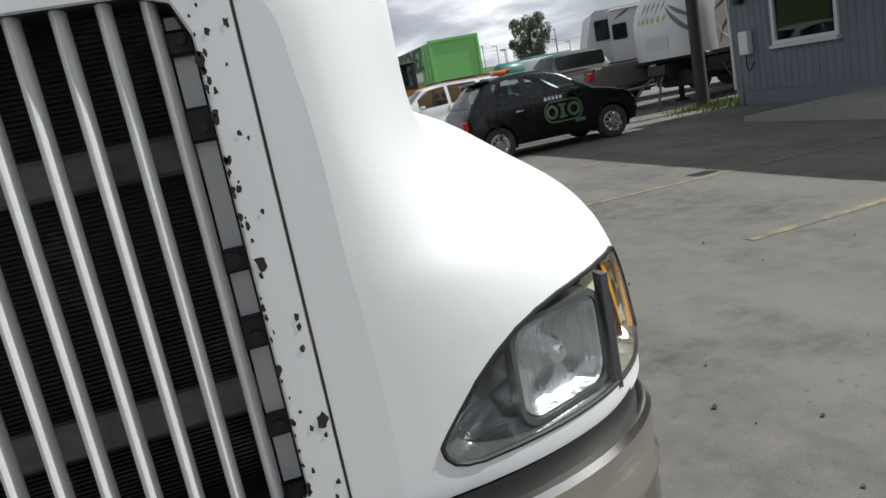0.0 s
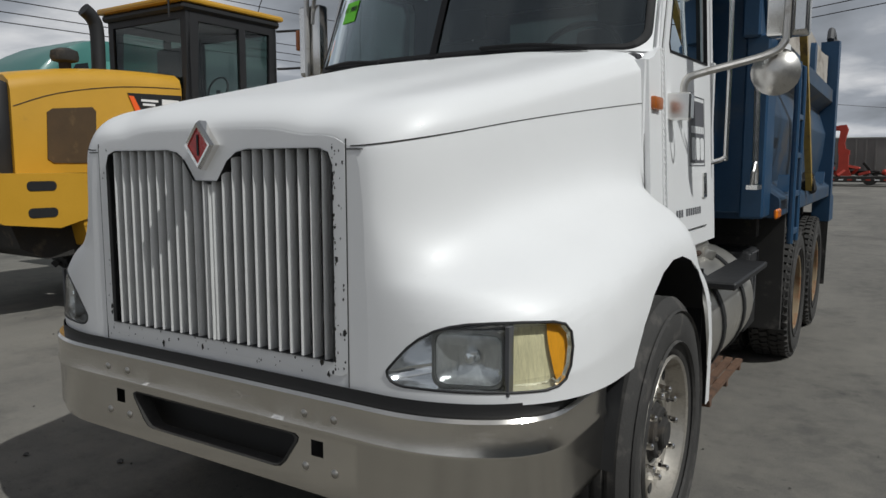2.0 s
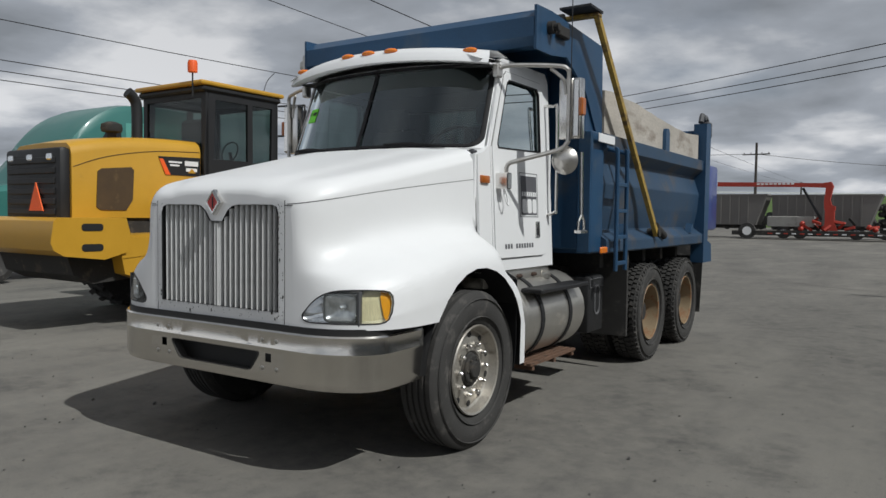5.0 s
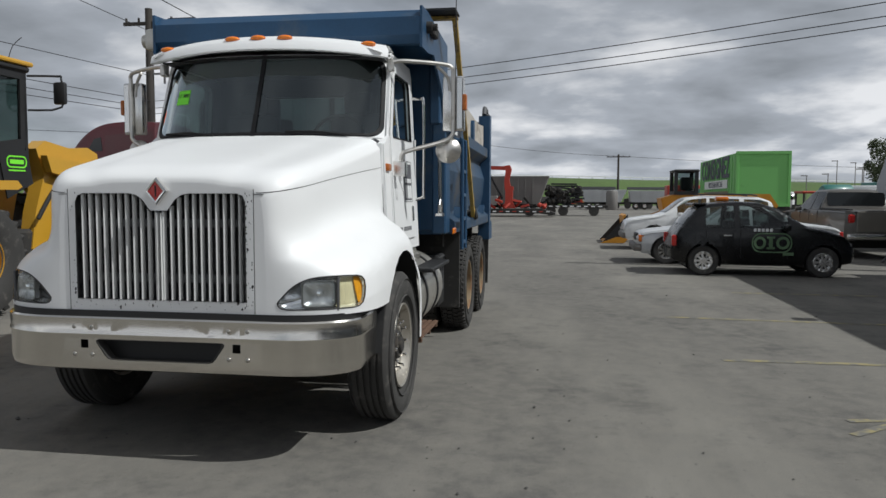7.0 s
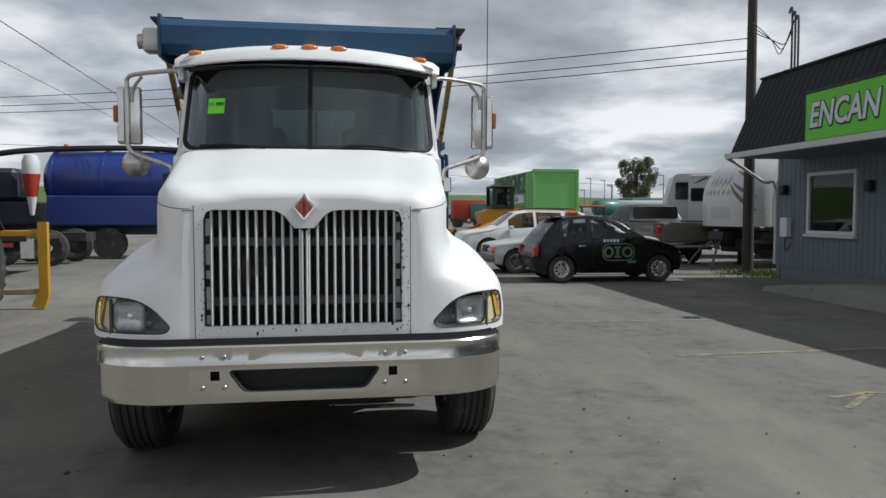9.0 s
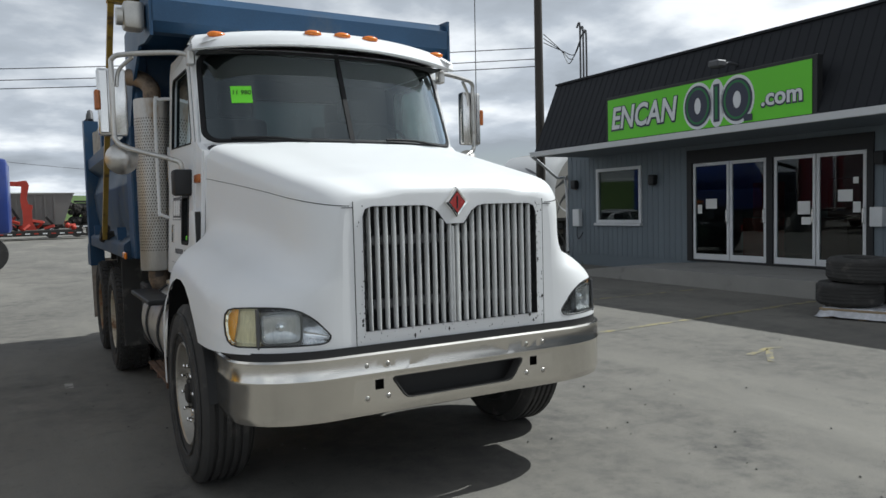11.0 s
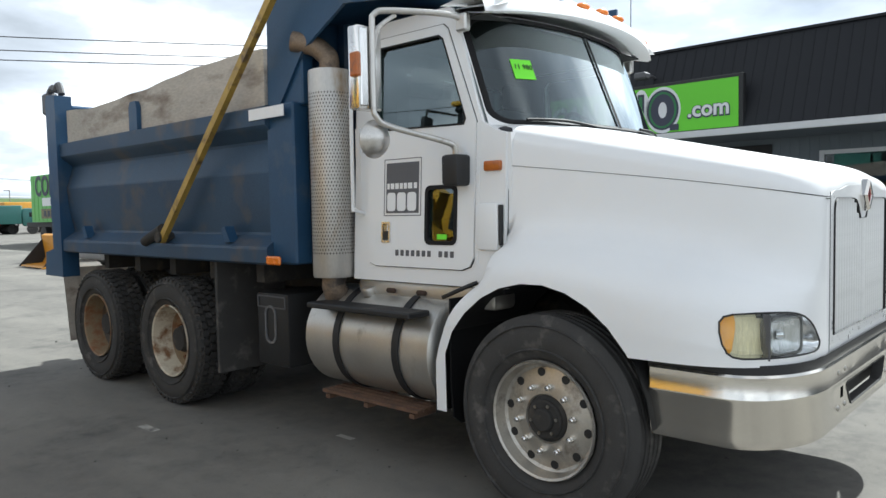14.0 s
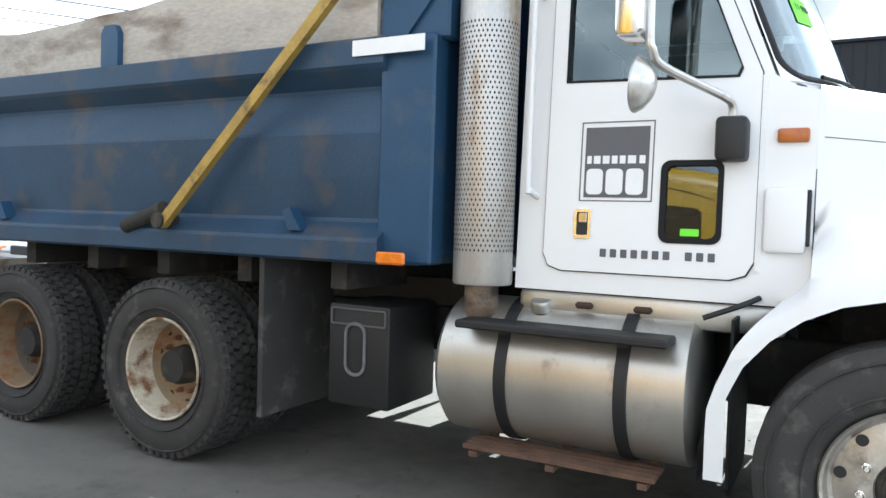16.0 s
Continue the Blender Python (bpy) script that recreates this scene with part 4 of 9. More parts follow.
    part("hinge_strip", bm, "white_paint", door)
    bm = B()
    tube(bm, [(s * 0.94, 2.68, 2.47), (s * 1.04, 2.67, 2.46), (s * 1.075, 2.672, 2.40), (s * 1.075, 2.68, 1.64), (s * 1.07, 2.672, 1.58), (s * 0.99, 2.66, 1.55)], 0.013, 10, 5)
    part("grab_rail", bm, "white_paint" if s < 0 else "bright_metal", cab)
    bm = B()
    box(bm, *sorted((s * 0.955, s * 1.010)), 1.55, 1.665, 1.776, 1.832, 0.010, seg=2)
    part("side_marker", bm, "amber_shaded", truck, "amber side marker lamp")
    if s < 0:
        bm = B()
        box(bm, -1.045, -1.0, 1.545, 1.70, 1.34, 1.60, 0.02, seg=2)
        part("air_inlet", bm, "white_paint", cab)
        bm = B()
        box(bm, -1.035, -1.0, 1.533, 1.548, 1.37, 1.59, 0.004)
        part("inlet_mouth", bm, "black", cab)
        bm = B()
        box(bm, -1.115, -0.985, 1.765, 1.885, 1.70, 1.875, 0.02, seg=2)
        part("mirror_control_box", bm, "black", cab)
    else:
        bm = B()
        box(bm, 0.985, 1.10, 1.76, 1.83, 1.74, 1.86, 0.008)
        part("mirror_control_box", bm, "bright_metal", cab)
        bm = B()
        tube(bm, [(1.05, 1.80, 1.74), (1.06, 1.79, 1.68), (1.07, 1.83, 1.62), (1.05, 1.86, 1.66), (1.04, 1.84, 1.73)], 0.006, 6, 5)
        part("loose_wire", bm, "decal_white", cab)

# firewall, cowl, rear wall, floor, roof
bm = B()
box(bm, -0.97, 0.97, 1.50, 1.54, 1.23, 1.98)
part("firewall", bm, "white_paint", cab)
bm = B()
box(bm, -0.99, 0.99, 2.70, 2.74, 1.14, 2.10)
box(bm, -0.94, -0.55, 2.70, 2.74, 2.10, 2.66)
box(bm, 0.55, 0.94, 2.70, 2.74, 2.10, 2.66)
box(bm, -0.94, 0.94, 2.70, 2.74, 2.50, 2.70)
part("cab_wall", bm, "white_paint", cab)
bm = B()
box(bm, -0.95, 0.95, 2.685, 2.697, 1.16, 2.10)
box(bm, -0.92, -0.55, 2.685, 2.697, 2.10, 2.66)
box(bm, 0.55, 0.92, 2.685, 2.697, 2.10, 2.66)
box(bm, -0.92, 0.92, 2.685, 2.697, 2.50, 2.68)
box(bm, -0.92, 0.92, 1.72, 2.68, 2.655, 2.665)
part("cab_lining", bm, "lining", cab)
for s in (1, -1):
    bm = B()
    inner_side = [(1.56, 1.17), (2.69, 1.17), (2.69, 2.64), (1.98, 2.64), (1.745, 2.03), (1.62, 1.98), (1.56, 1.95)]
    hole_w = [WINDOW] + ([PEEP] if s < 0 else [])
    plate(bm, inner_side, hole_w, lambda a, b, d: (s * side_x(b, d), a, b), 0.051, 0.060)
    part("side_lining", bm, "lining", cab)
bm = B()
prism(bm, rounded(-0.55, 0.55, 2.10, 2.50, 0.05), lambda a, b, d: (a, d, b), 2.715, 2.72)
part("rear_window", bm, GLASS, cab)
bm = B()
box(bm, -0.99, 0.99, 1.54, 2.72, 1.10, 1.16)
part("cab_floor", bm, "black", cab)


def screen_at(s, t):
    return V(s * (0.953 - 0.032 * t), 1.375 + 0.185 * s * s + 0.115 * s ** 6 + (0.27 - 0.02 * s * s) * t, 2.03 + 0.655 * t)


bm = B()
loft(bm, [[screen_at(-1 + 2 * i / 24, j / 8) + V(0, -0.004, 0) for i in range(25)] for j in range(9)])
glass_front = part("windshield", bm, GLASS, truck, "tinted two-piece windshield")
bm = B()
border = []
for i in range(97):
    border.append((-1 + 2 * i / 96, 0.0))
for j in range(1, 33):
    border.append((1, j / 32))
for i in range(95, -1, -1):
    border.append((-1 + 2 * i / 96, 1.0))
for j in range(31, 0, -1):
    border.append((-1, j / 32))


def inset(a, b, d, r):
    """A point of the screen's border moved in by d, with the corners rounded to radius r."""
    hw, hh = 0.94 - d, 0.35 - d
    x, z = a * hw, (2 * b - 1) * hh
    ex, ez = abs(x) - (hw - r), abs(z) - (hh - r)
    if ex > 0 and ez > 0:
        k = r / math.hypot(ex, ez)
        x, z = math.copysign(hw - r + ex * k, x), math.copysign(hh - r + ez * k, z)
    return x / 0.94, (z / 0.35 + 1) / 2


out_ring = [inset(a, b, 0.004, 0.10) for a, b in border]
in_ring = [inset(a, b, 0.034, 0.085) for a, b in border]
loft(bm, [[screen_at(a, b) + V(0, -0.0125, 0) for a, b in border], [screen_at(a, b) + V(0, -0.0135, 0) for a, b in out_ring]], True)
part("screen_surround", bm, "white_paint", glass_front)
bm = B()
loft(bm, [[screen_at(a, b) + V(0, -0.012, 0) for a, b in out_ring], [screen_at(a, b) + V(0, -0.018, 0) for a, b in [inset(a, b, 0.016, 0.095) for a, b in border]], [screen_at(a, b) + V(0, -0.008, 0) for a, b in in_ring]], True)
loft(bm, [[screen_at(x, j / 8) + V(0, -0.014, 0) for x in (-0.018, 0.018)] for j in range(9)])
part("screen_rubber", bm, "seal_rubber", glass_front)
# A pillars and header, following the glass
bm = B()
for s in (1, -1):
    rows = []
    for j in range(9):
        t = j / 8
        p = screen_at(s, t)
        z = p.z
        rows.append([p + V(-s * 0.02, 0.008, 0), p + V(s * 0.012, 0.0, 0), (s * (side_x(z) + 0.001), p.y + 0.03, z), (s * side_x(z), p.y + 0.08, z)])
    loft(bm, rows)
rows = []
for i in range(25):
    p = screen_at(-1 + 2 * i / 24, 0.0)
    rows.append([p + V(0, 0.0, 0.012), p + V(0, -0.015, -0.02), p + V(0, -0.04, -0.05), (p.x * 1.015, 1.54, 1.93)])
loft(bm, rows)
part("pillar", bm, "white_paint", cab, sharp=50)
bm = B()
rows = []
for j in range(13):
    q = j / 12
    y = 1.60 + 1.14 * q
    top = 2.745 + 0.05 * math.sin(math.pi * min(q * 1.2 + 0.1, 1)) - 0.05 * ease(0.85, 1, q)
    wide = 0.945
    rows.append([(wide * math.copysign(bow(abs(t), 1), t), y, top - 0.085 * abs(t) ** 5) for t in (-1 + 2 * i / 20 for i in range(21))])
loft(bm, rows)
part("cab_roof", bm, "white_paint", cab)
# sun visor with its five lamps
def visor_at(s, q):
    y = 1.47 + 0.21 * abs(s) ** 2.2
    z0 = 2.755 - 0.03 * s * s
    dy, dz = ((0.0, -0.065), (-0.03, -0.058), (-0.012, 0.0), (0.06, 0.052), (0.18, 0.068), (0.34, 0.045))[q]
    return V(s * (0.965 + (0.02 if q < 3 else -0.02)), y + dy, z0 + dz - 0.02 * s * s)


bm = B()
loft(bm, [[visor_at(-1 + 2 * i / 32, q) for q in range(6)] for i in range(33)], False)
loft(bm, [[visor_at(-1 + 2 * i / 32, 0) for i in range(33)], [visor_at(-1 + 2 * i / 32, 0) + V(0, 0.12, 0.03) for i in range(33)]])
bmesh.ops.remove_doubles(bm, verts=bm.verts, dist=1e-4)
visor = part("sun_visor", bm, "white_paint", truck, "white sun visor with amber roof lamps", sharp=50)
for i, s in enumerate((-0.86, -0.22, 0.0, 0.22, 0.86)):
    bm = B()
    p = visor_at(s, 2) * 0.45 + visor_at(s, 3) * 0.55
    r = bmesh.ops.create_uvsphere(bm, u_segments=16, v_segments=8, radius=1.0)
    for v in r["verts"]:
        v.co = p + V(v.co.x * 0.062, v.co.y * 0.035, v.co.z * 0.023 + 0.004)
    part("roof_lamp", bm, "amber", visor, "amber roof marker lamp")
# inside: seats, wheel, dash, mirror, sticker, wipers
bm = B()
box(bm, -0.93, 0.93, 1.56, 1.82, 1.75, 2.03, 0.05, seg=2)
part("dashboard", bm, "seat_cloth", cab)
for x in (-0.5, 0.5):
    bm = B()
    box(bm, x - 0.26, x + 0.26, 2.05, 2.55, 1.50, 1.66, 0.05, seg=2)
    box(bm, x - 0.25, x + 0.25, 2.48, 2.62, 1.60, 2.32, 0.05, seg=2)
    box(bm, x - 0.13, x + 0.13, 2.50, 2.60, 2.33, 2.52, 0.04, seg=2)
    part("seat", bm, "seat_cloth", cab)
bm = B()
ringw = [(0.5 + 0.22 * math.cos(radians(a)), 1.92 + 0.10 * math.sin(radians(a)), 2.06 + 0.19 * math.sin(radians(a))) for a in range(0, 361, 15)]
tube(bm, ringw, 0.015, 8, 1)
cyl(bm, (0.5, 1.80, 1.90), (0.5, 1.92, 2.06), 0.03)
box(bm, 0.29, 0.71, 1.91, 1.93, 2.045, 2.075)
part("steering_wheel", bm, "black", cab)
bm = B()
q0, q1 = -0.80, -0.665
tt0, tt1 = 0.42, 0.60
loft(bm, [[screen_at(q0 + (q1 - q0) * i / 4, t) + V(0, -0.008, 0) for i in range(5)] for t in (tt0, tt1)])
price = part("lot_sticker", bm, "sticker_green", glass_front, "bright green lot sticker inside the windshield")
p = screen_at(-0.735, 0.51)
slope = math.degrees(math.atan2(0.655, 0.27))
lettering("lot_number", "11 980", "black", price, Matrix.Translation(p + V(0.0, -0.013, 0.0)) @ pose(0, 0, 0, 67, 0, -21), 0.046, 0.0008)
for s in (-1, 1):
    bm = B()
    a, b = screen_at(0.55 * s - 0.28, 0.05) + V(0, -0.03, 0), screen_at(0.55 * s + 0.22, 0.0) + V(0, -0.03, 0.01)
    tube(bm, [a, (a + b) / 2 + V(0, -0.02, 0.012), b], 0.009, 6, 4)
    part("wiper", bm, "seal_rubber", glass_front)

# mirrors
for s in (1, -1):
    bm = B()
    tube(bm, [(s * 0.955, 1.83, 2.63), (s * 1.05, 1.88, 2.66), (s * 1.34, 2.03, 2.655), (s * 1.42, 2.07, 2.63), (s * 1.43, 2.08, 2.55), (s * 1.43, 2.08, 2.16), (s * 1.42, 2.07, 2.08), (s * 1.35, 2.04, 2.03), (s * 1.12, 1.86, 1.95), (s * 1.06, 1.83, 1.92), (s * 1.05, 1.83, 1.86)], 0.017, 10, 6)
    tube(bm, [(s * 1.30, 2.03, 2.64), (s * 1.38, 2.09, 2.56), (s * 1.40, 2.10, 2.45)], 0.013, 8, 5)
    box(bm, *sorted((s * 0.94, s * 0.99)), 1.79, 1.87, 2.57, 2.67, 0.01)
    arm = part("mirror_arm", bm, "arm_metal", truck, "tubular mirror arm")
    bm = B()
    box(bm, *sorted((s * 1.340, s * 1.518)), 2.10, 2.185, 2.12, 2.57, 0.014, seg=2)
    box(bm, *sorted((s * 1.455, s * 1.508)), 2.088, 2.11, 2.135, 2.555, 0.006)
    head = part("mirror_head", bm, "bright_metal", arm, "upright side mirror housing")
    bm = B()
    box(bm, *sorted((s * 1.352, s * 1.506)), 2.180, 2.193, 2.14, 2.55, 0.004)
    part("mirror_glass", bm, "chrome", arm)
    bm = B()
    box(bm, *sorted((s * 1.508, s * 1.54)), 2.082, 2.15, 2.29, 2.42, 0.008)
    part("mirror_lamp", bm, "amber_shaded", arm)
    bm = B()
    lathe(bm, [(0.0, -0.07), (0.03, -0.068), (0.06, -0.055), (0.09, -0.03), (0.108, 0.0), (0.104, 0.008), (0.0, 0.004)], (s * 1.385, 2.13, 1.965), (0, 1, 0.1), 24)
    part("spot_mirror", bm, "arm_metal", arm, "round convex mirror")
# radio whip
bm = B()
tube(bm, [(1.45, 2.06, 2.1), (1.455, 2.06, 2.9), (1.46, 2.05, 4.2)], 0.004, 5, 3)
part("antenna", bm, "black", truck)

# ---- under the cab ----
bm = B()
for s in (1, -1):
    box(bm, *sorted((s * 0.38, s * 0.46)), 0.25, 7.12, 0.68, 0.93, 0.01)
for y in (0.4, 2.2, 3.5, 4.2, 5.57, 6.95):
    box(bm, -0.4, 0.4, y - 0.06, y + 0.06, 0.70, 0.90)
box(bm, -0.38, 0.38, 0.3, 1.45, 0.85, 1.5, 0.05)
chassis = part("chassis_frame", bm, "grime", truck, "grimy black chassis rails")
bm = B()
box(bm, -0.95, 0.95, 1.12, 1.26, 0.40, 0.52, 0.03)
part("front_axle", bm, "grime", truck)
for y in (4.86, 6.27):
    bm = B()
    cyl(bm, (-0.95, y, 0.52), (0.95, y, 0.52), 0.09)
    r = bmesh.ops.create_uvsphere(bm, u_segments=16, v_segments=10, radius=0.24, matrix=pose(0, y, 0.52))
    part("drive_axle", bm, "grime", truck)
for s in (1, -1):
    bm = B()
    box(bm, *sorted((s * 0.5, s * 0.6)), 4.5, 6.65, 0.55, 0.66, 0.02)
    part("walking_beam", bm, "grime", truck)
for y in (2.82, 3.10):
    bm = B()
    lathe(bm, [(0.0, -0.45), (0.08, -0.44), (0.155, -0.40), (0.155, 0.40), (0.08, 0.44), (0.0, 0.45)], (0, y, 0.80), (1, 0, 0), 20)
    part("air_tank", bm, "grime", truck)
bm = B()
box(bm, -0.30, 0.30, 1.6, 2.7, 0.55, 1.0, 0.1)
part("gearbox", bm, "grime", truck)
for s in (1, -1):
    bm = B()
    yc, zc, r = 2.50, 0.735, 0.335
    prof2 = [(0.0, -0.60), (0.20, -0.60), (0.30, -0.585), (r, -0.555), (r, 0.555), (0.30, 0.585), (0.20, 0.60), (0.0, 0.60)]
    lathe(bm, prof2, (s * 0.86, yc, zc), (0, 1, 0), 40)
    tank = part("fuel_tank", bm, "aluminium", truck, "round dull aluminium fuel tank with straps")
    for y in (2.20, 2.74):
        bm = B()
        lathe(bm, [(r + 0.002, -0.028), (r + 0.012, -0.026), (r + 0.012, 0.026), (r + 0.002, 0.028)], (s * 0.86, y, zc), (0, 1, 0), 40)
        part("tank_strap", bm, "black", tank)
    bm = B()
    lathe(bm, [(0.0, 0.05), (0.045, 0.05), (0.05, 0.04), (0.05, 0.0)], (s * 1.0, 2.62, 1.035), (s * 0.35, 0, 1), 16)
    part("filler_cap", bm, "aluminium", tank)
    bm = B()
    box(bm, *sorted((s * 1.10, s * 1.28)), 2.0, 2.93, 0.955, 0.99, 0.008)
    box(bm, *sorted((s * 1.12, s * 1.15)), 2.18, 2.23, 0.86, 0.96)
    box(bm, *sorted((s * 1.12, s * 1.15)), 2.72, 2.77, 0.86, 0.96)
    part("tank_step", bm, "black", tank)
    bm = B()
    for k in range(4):
        box(bm, *sorted((s * (0.97 + 0.055 * k), s * (1.008 + 0.055 * k))), 2.05, 2.92, 0.385, 0.405)
    for y in (2.10, 2.5, 2.87):
        box(bm, *sorted((s * 0.89, s * 1.17)), y - 0.02, y + 0.02, 0.35, 0.377)
        box(bm, *sorted((s * 0.91, s * 0.94)), y - 0.02, y + 0.02, 0.35, 0.45)
    part("lower_step", bm, "rust_step", tank, "rusted grating step")
    bm = B()
    box(bm, *sorted((s * 0.62, s * 1.10)), 3.38, 3.76, 0.46, 0.99, 0.02, seg=2)
    battery = part("battery_box", bm, "black", truck, "black battery box beside the frame")
    bm = B()
    plate(bm, rounded(3.52, 3.65, 0.62, 0.90, 0.06), [rounded(3.533, 3.637, 0.635, 0.885, 0.05)], lambda a, b, d: (s * (1.10 + d), a, b), 0.0, 0.010)
    part("box_emblem", bm, "brace_grey", battery)
    bm = B()
    plate(bm, rounded(3.40, 3.74, 0.88, 0.97, 0.01), [rounded(3.41, 3.73, 0.89, 0.96, 0.008)], lambda a, b, d: (s * (1.10 + d), a, b), 0.0, 0.008)
    part("box_lid", bm, "plastic_grey", battery)
    # rubber guard behind the front wheel
    bm = B()
    prism(bm, [(0.55, 1.08), (0.55, 0.42), (0.60, 0.37), (1.10, 0.37), (1.165, 0.42), (1.18, 0.60), (1.18, 1.08)], lambda a, b, d: (s * a, d, b), 1.772, 1.784)
    part("wheel_guard", bm, "seal_rubber", truck, "black rubber guard behind the wheel")
    bm = B()
    box(bm, *sorted((s * 0.80, s * 1.0)), 1.60, 2.74, 1.00, 1.13, 0.03, seg=2)
    part("cab_sill", bm, "aluminium", cab)
    for y in (2.12, 2.38):
        bm = B()
        box(bm, *sorted((s * 0.99, s * 1.02)), y, y + 0.08, 1.055, 1.085, 0.01)
        part("sill_lamp", bm, "rust_dark", cab)
    bm = B()
    box(bm, *sorted((s * 0.60, s * 1.22)), 4.10, 4.135, 0.35, 1.22, 0.004)
    part("mud_flap", bm, "rubber", truck, "black rubber mud flap")
    bm = B()
    loft(bm, [[(s * x, 6.92 - 0.16 * (1.05 - z), z) for x in (0.62, 1.28)] for z in (1.05, 0.7, 0.32)])
    bmesh.ops.solidify(bm, geom=bm.faces[:], thickness=0.012)
    part("mud_flap", bm, "old_board" if s < 0 else "rubber", truck, "hanging rear mud flap")
    bm = B()
    tube(bm, [(s * 1.03, 1.70, 1.16), (s * 1.08, 1.76, 1.13), (s * 1.10, 1.90, 1.07)], 0.012, 8, 5)
    part("hood_latch", bm, "black", truck)

# ---- wheels ----
def tyre_mesh(lugs):
    bm = B()
    w, r = 0.14, 0.525
    p = [(0.295, -0.10), (0.32, -0.122), (0.38, -0.146), (0.44, -0.148), (0.485, -0.135), (0.512, -0.12), (r, -0.105)]
    if lugs:
        inner = [(0.505, -0.10), (0.505, 0.10)]
    else:
        inner = []
        for g in (-0.066, -0.022, 0.022, 0.066):
            inner += [(r, g - 0.010), (r - 0.014, g - 0.006), (r - 0.014, g + 0.006), (r, g + 0.010)]
    full = p + inner + [(a, -h) for a, h in p[::-1]]
    lathe(bm, full, (0, 0, 0), (1, 0, 0), 64)
    for rr in (0.355, 0.475):
        for sg in (-1, 1):
            lathe(bm, [(rr - 0.006, sg * 0.142), (rr, sg * 0.1515), (rr + 0.006, sg * 0.142)], (0, 0, 0), (1, 0, 0), 48)
    if lugs:
        n = 52
        for i in range(n):
            for j, h in enumerate((-0.093, -0.033, 0.033, 0.093)):
                a = 360 / n * (i + 0.5 * (j % 2))
                box(bm, h - 0.024, h + 0.024, -0.021, 0.021, 0.495, 0.527, 0.0, pose(0, 0, 0, a) @ pose(0, 0, 0, 0, 0, 14 if j < 2 else -14))
            box(bm, -0.135, -0.112, -0.016, 0.016, 0.468, 0.518, 0.0, pose(0, 0, 0, 360 / n * i))
            box(bm, 0.112, 0.135, -0.016, 0.016, 0.468, 0.518, 0.0, pose(0, 0, 0, 360 / n * i))
    return bm


def ring_faces(bm, x, r0, r1, n=40):
    loft(bm, [[(x, r * math.cos(2 * math.pi * i / n), r * math.sin(2 * math.pi * i / n)) for i in range(n)] for r in (r0, r1)], True)


def wheel_kind(front, mat, nut_mat, tyre, disc="disc_shade_dirt"):
    """A wheel whose outer face looks along +x."""
    w = thing("wheel", "", "")
    t = shared("tyre", tyre, w, None, "worn ribbed truck tyre" if front else "lugged drive tyre")
    bm = B()
    if front:
        prof3 = [(0.302, 0.125), (0.296, 0.135), (0.285, 0.128), (0.280, 0.10), (0.270, 0.07), (0.255, 0.060), (0.20, 0.075), (0.165, 0.082), (0.125, 0.085), (0.118, 0.075)]
    else:
        prof3 = [(0.302, 0.125), (0.296, 0.135), (0.285, 0.128), (0.279, 0.08), (0.272, 0.01), (0.262, -0.03), (0.245, -0.055), (0.20, -0.065), (0.15, -0.068), (0.118, -0.065)]
    lathe(bm, prof3 if front else prof3[:6], (0, 0, 0), (1, 0, 0), 48)
    lathe(bm, [(0.302, -0.125), (0.285, -0.122), (0.27, -0.121), (0.20, -0.12)] if not front else [(0.302, -0.125), (0.285, -0.12), (0.27, -0.02), (0.20, 0.0)], (0, 0, 0), (1, 0, 0), 32)
    rim = part("rim", bm, mat, w, "dull cast alloy rim" if front else "rust-streaked steel rim")
    if not front:
        # disc coloured darker than the barrel, for the shade deep in the dish
        bm = B()
        lathe(bm, prof3[5:], (0, 0, 0), (1, 0, 0), 48)
        part("wheel_disc", bm, disc, w, "rusty wheel disc toned darker for shade in the dish")
    face = 0.078 if front else -0.066
    bm = B()
    for i in range(10):
        a = 2 * math.pi * (i + 0.5) / 10
        y, z = 0.232 * math.cos(a), 0.232 * math.sin(a)
        f2 = 0.068 if front else -0.063
        cyl(bm, (f2, y, z), (f2 + 0.004, y, z), 0.022, n=14)
    part("hand_hole", bm, "black", w)["kind"] = "stuff"
    bm = B()
    if front:
        lathe(bm, [(0.118, 0.07), (0.110, 0.082), (0.100, 0.088), (0.098, 0.102), (0.090, 0.108), (0.060, 0.108), (0.056, 0.124), (0.048, 0.130), (0.0, 0.131)], (0, 0, 0), (1, 0, 0), 28)
    else:
        lathe(bm, [(0.118, -0.065), (0.112, 0.01), (0.10, 0.03), (0.095, 0.05), (0.06, 0.052), (0.0, 0.054)], (0, 0, 0), (1, 0, 0), 28)
    hub = part("hub", bm, "grime", w)
    for i in range(6):
        a = 2 * math.pi * i / 6
        bm = B()
        cyl(bm, (0.106, 0.076 * math.cos(a), 0.076 * math.sin(a)), (0.116, 0.076 * math.cos(a), 0.076 * math.sin(a)), 0.009, n=6)
        if front:
            part("cap_screw", bm, "steel_dull", hub)
        else:
            bm.free()
    bm = B()
    cyl(bm, (0, 0, 0), (0.022, 0, 0), 0.019, 0.017, n=6)
    lathe(bm, [(0.013, 0.02), (0.013, 0.042), (0.008, 0.048), (0.0, 0.048)], (0, 0, 0), (1, 0, 0), 10)
    nut = part("wheel_nut", bm, nut_mat, w)
    for i in range(10):
        a = 2 * math.pi * i / 10
        m = pose(face, 0.166 * math.cos(a), 0.166 * math.sin(a))
        if i == 0:
            nut.matrix_basis = m
        else:
            shared("wheel_nut", nut.data, w, m)
    w.parent = truck
    return w


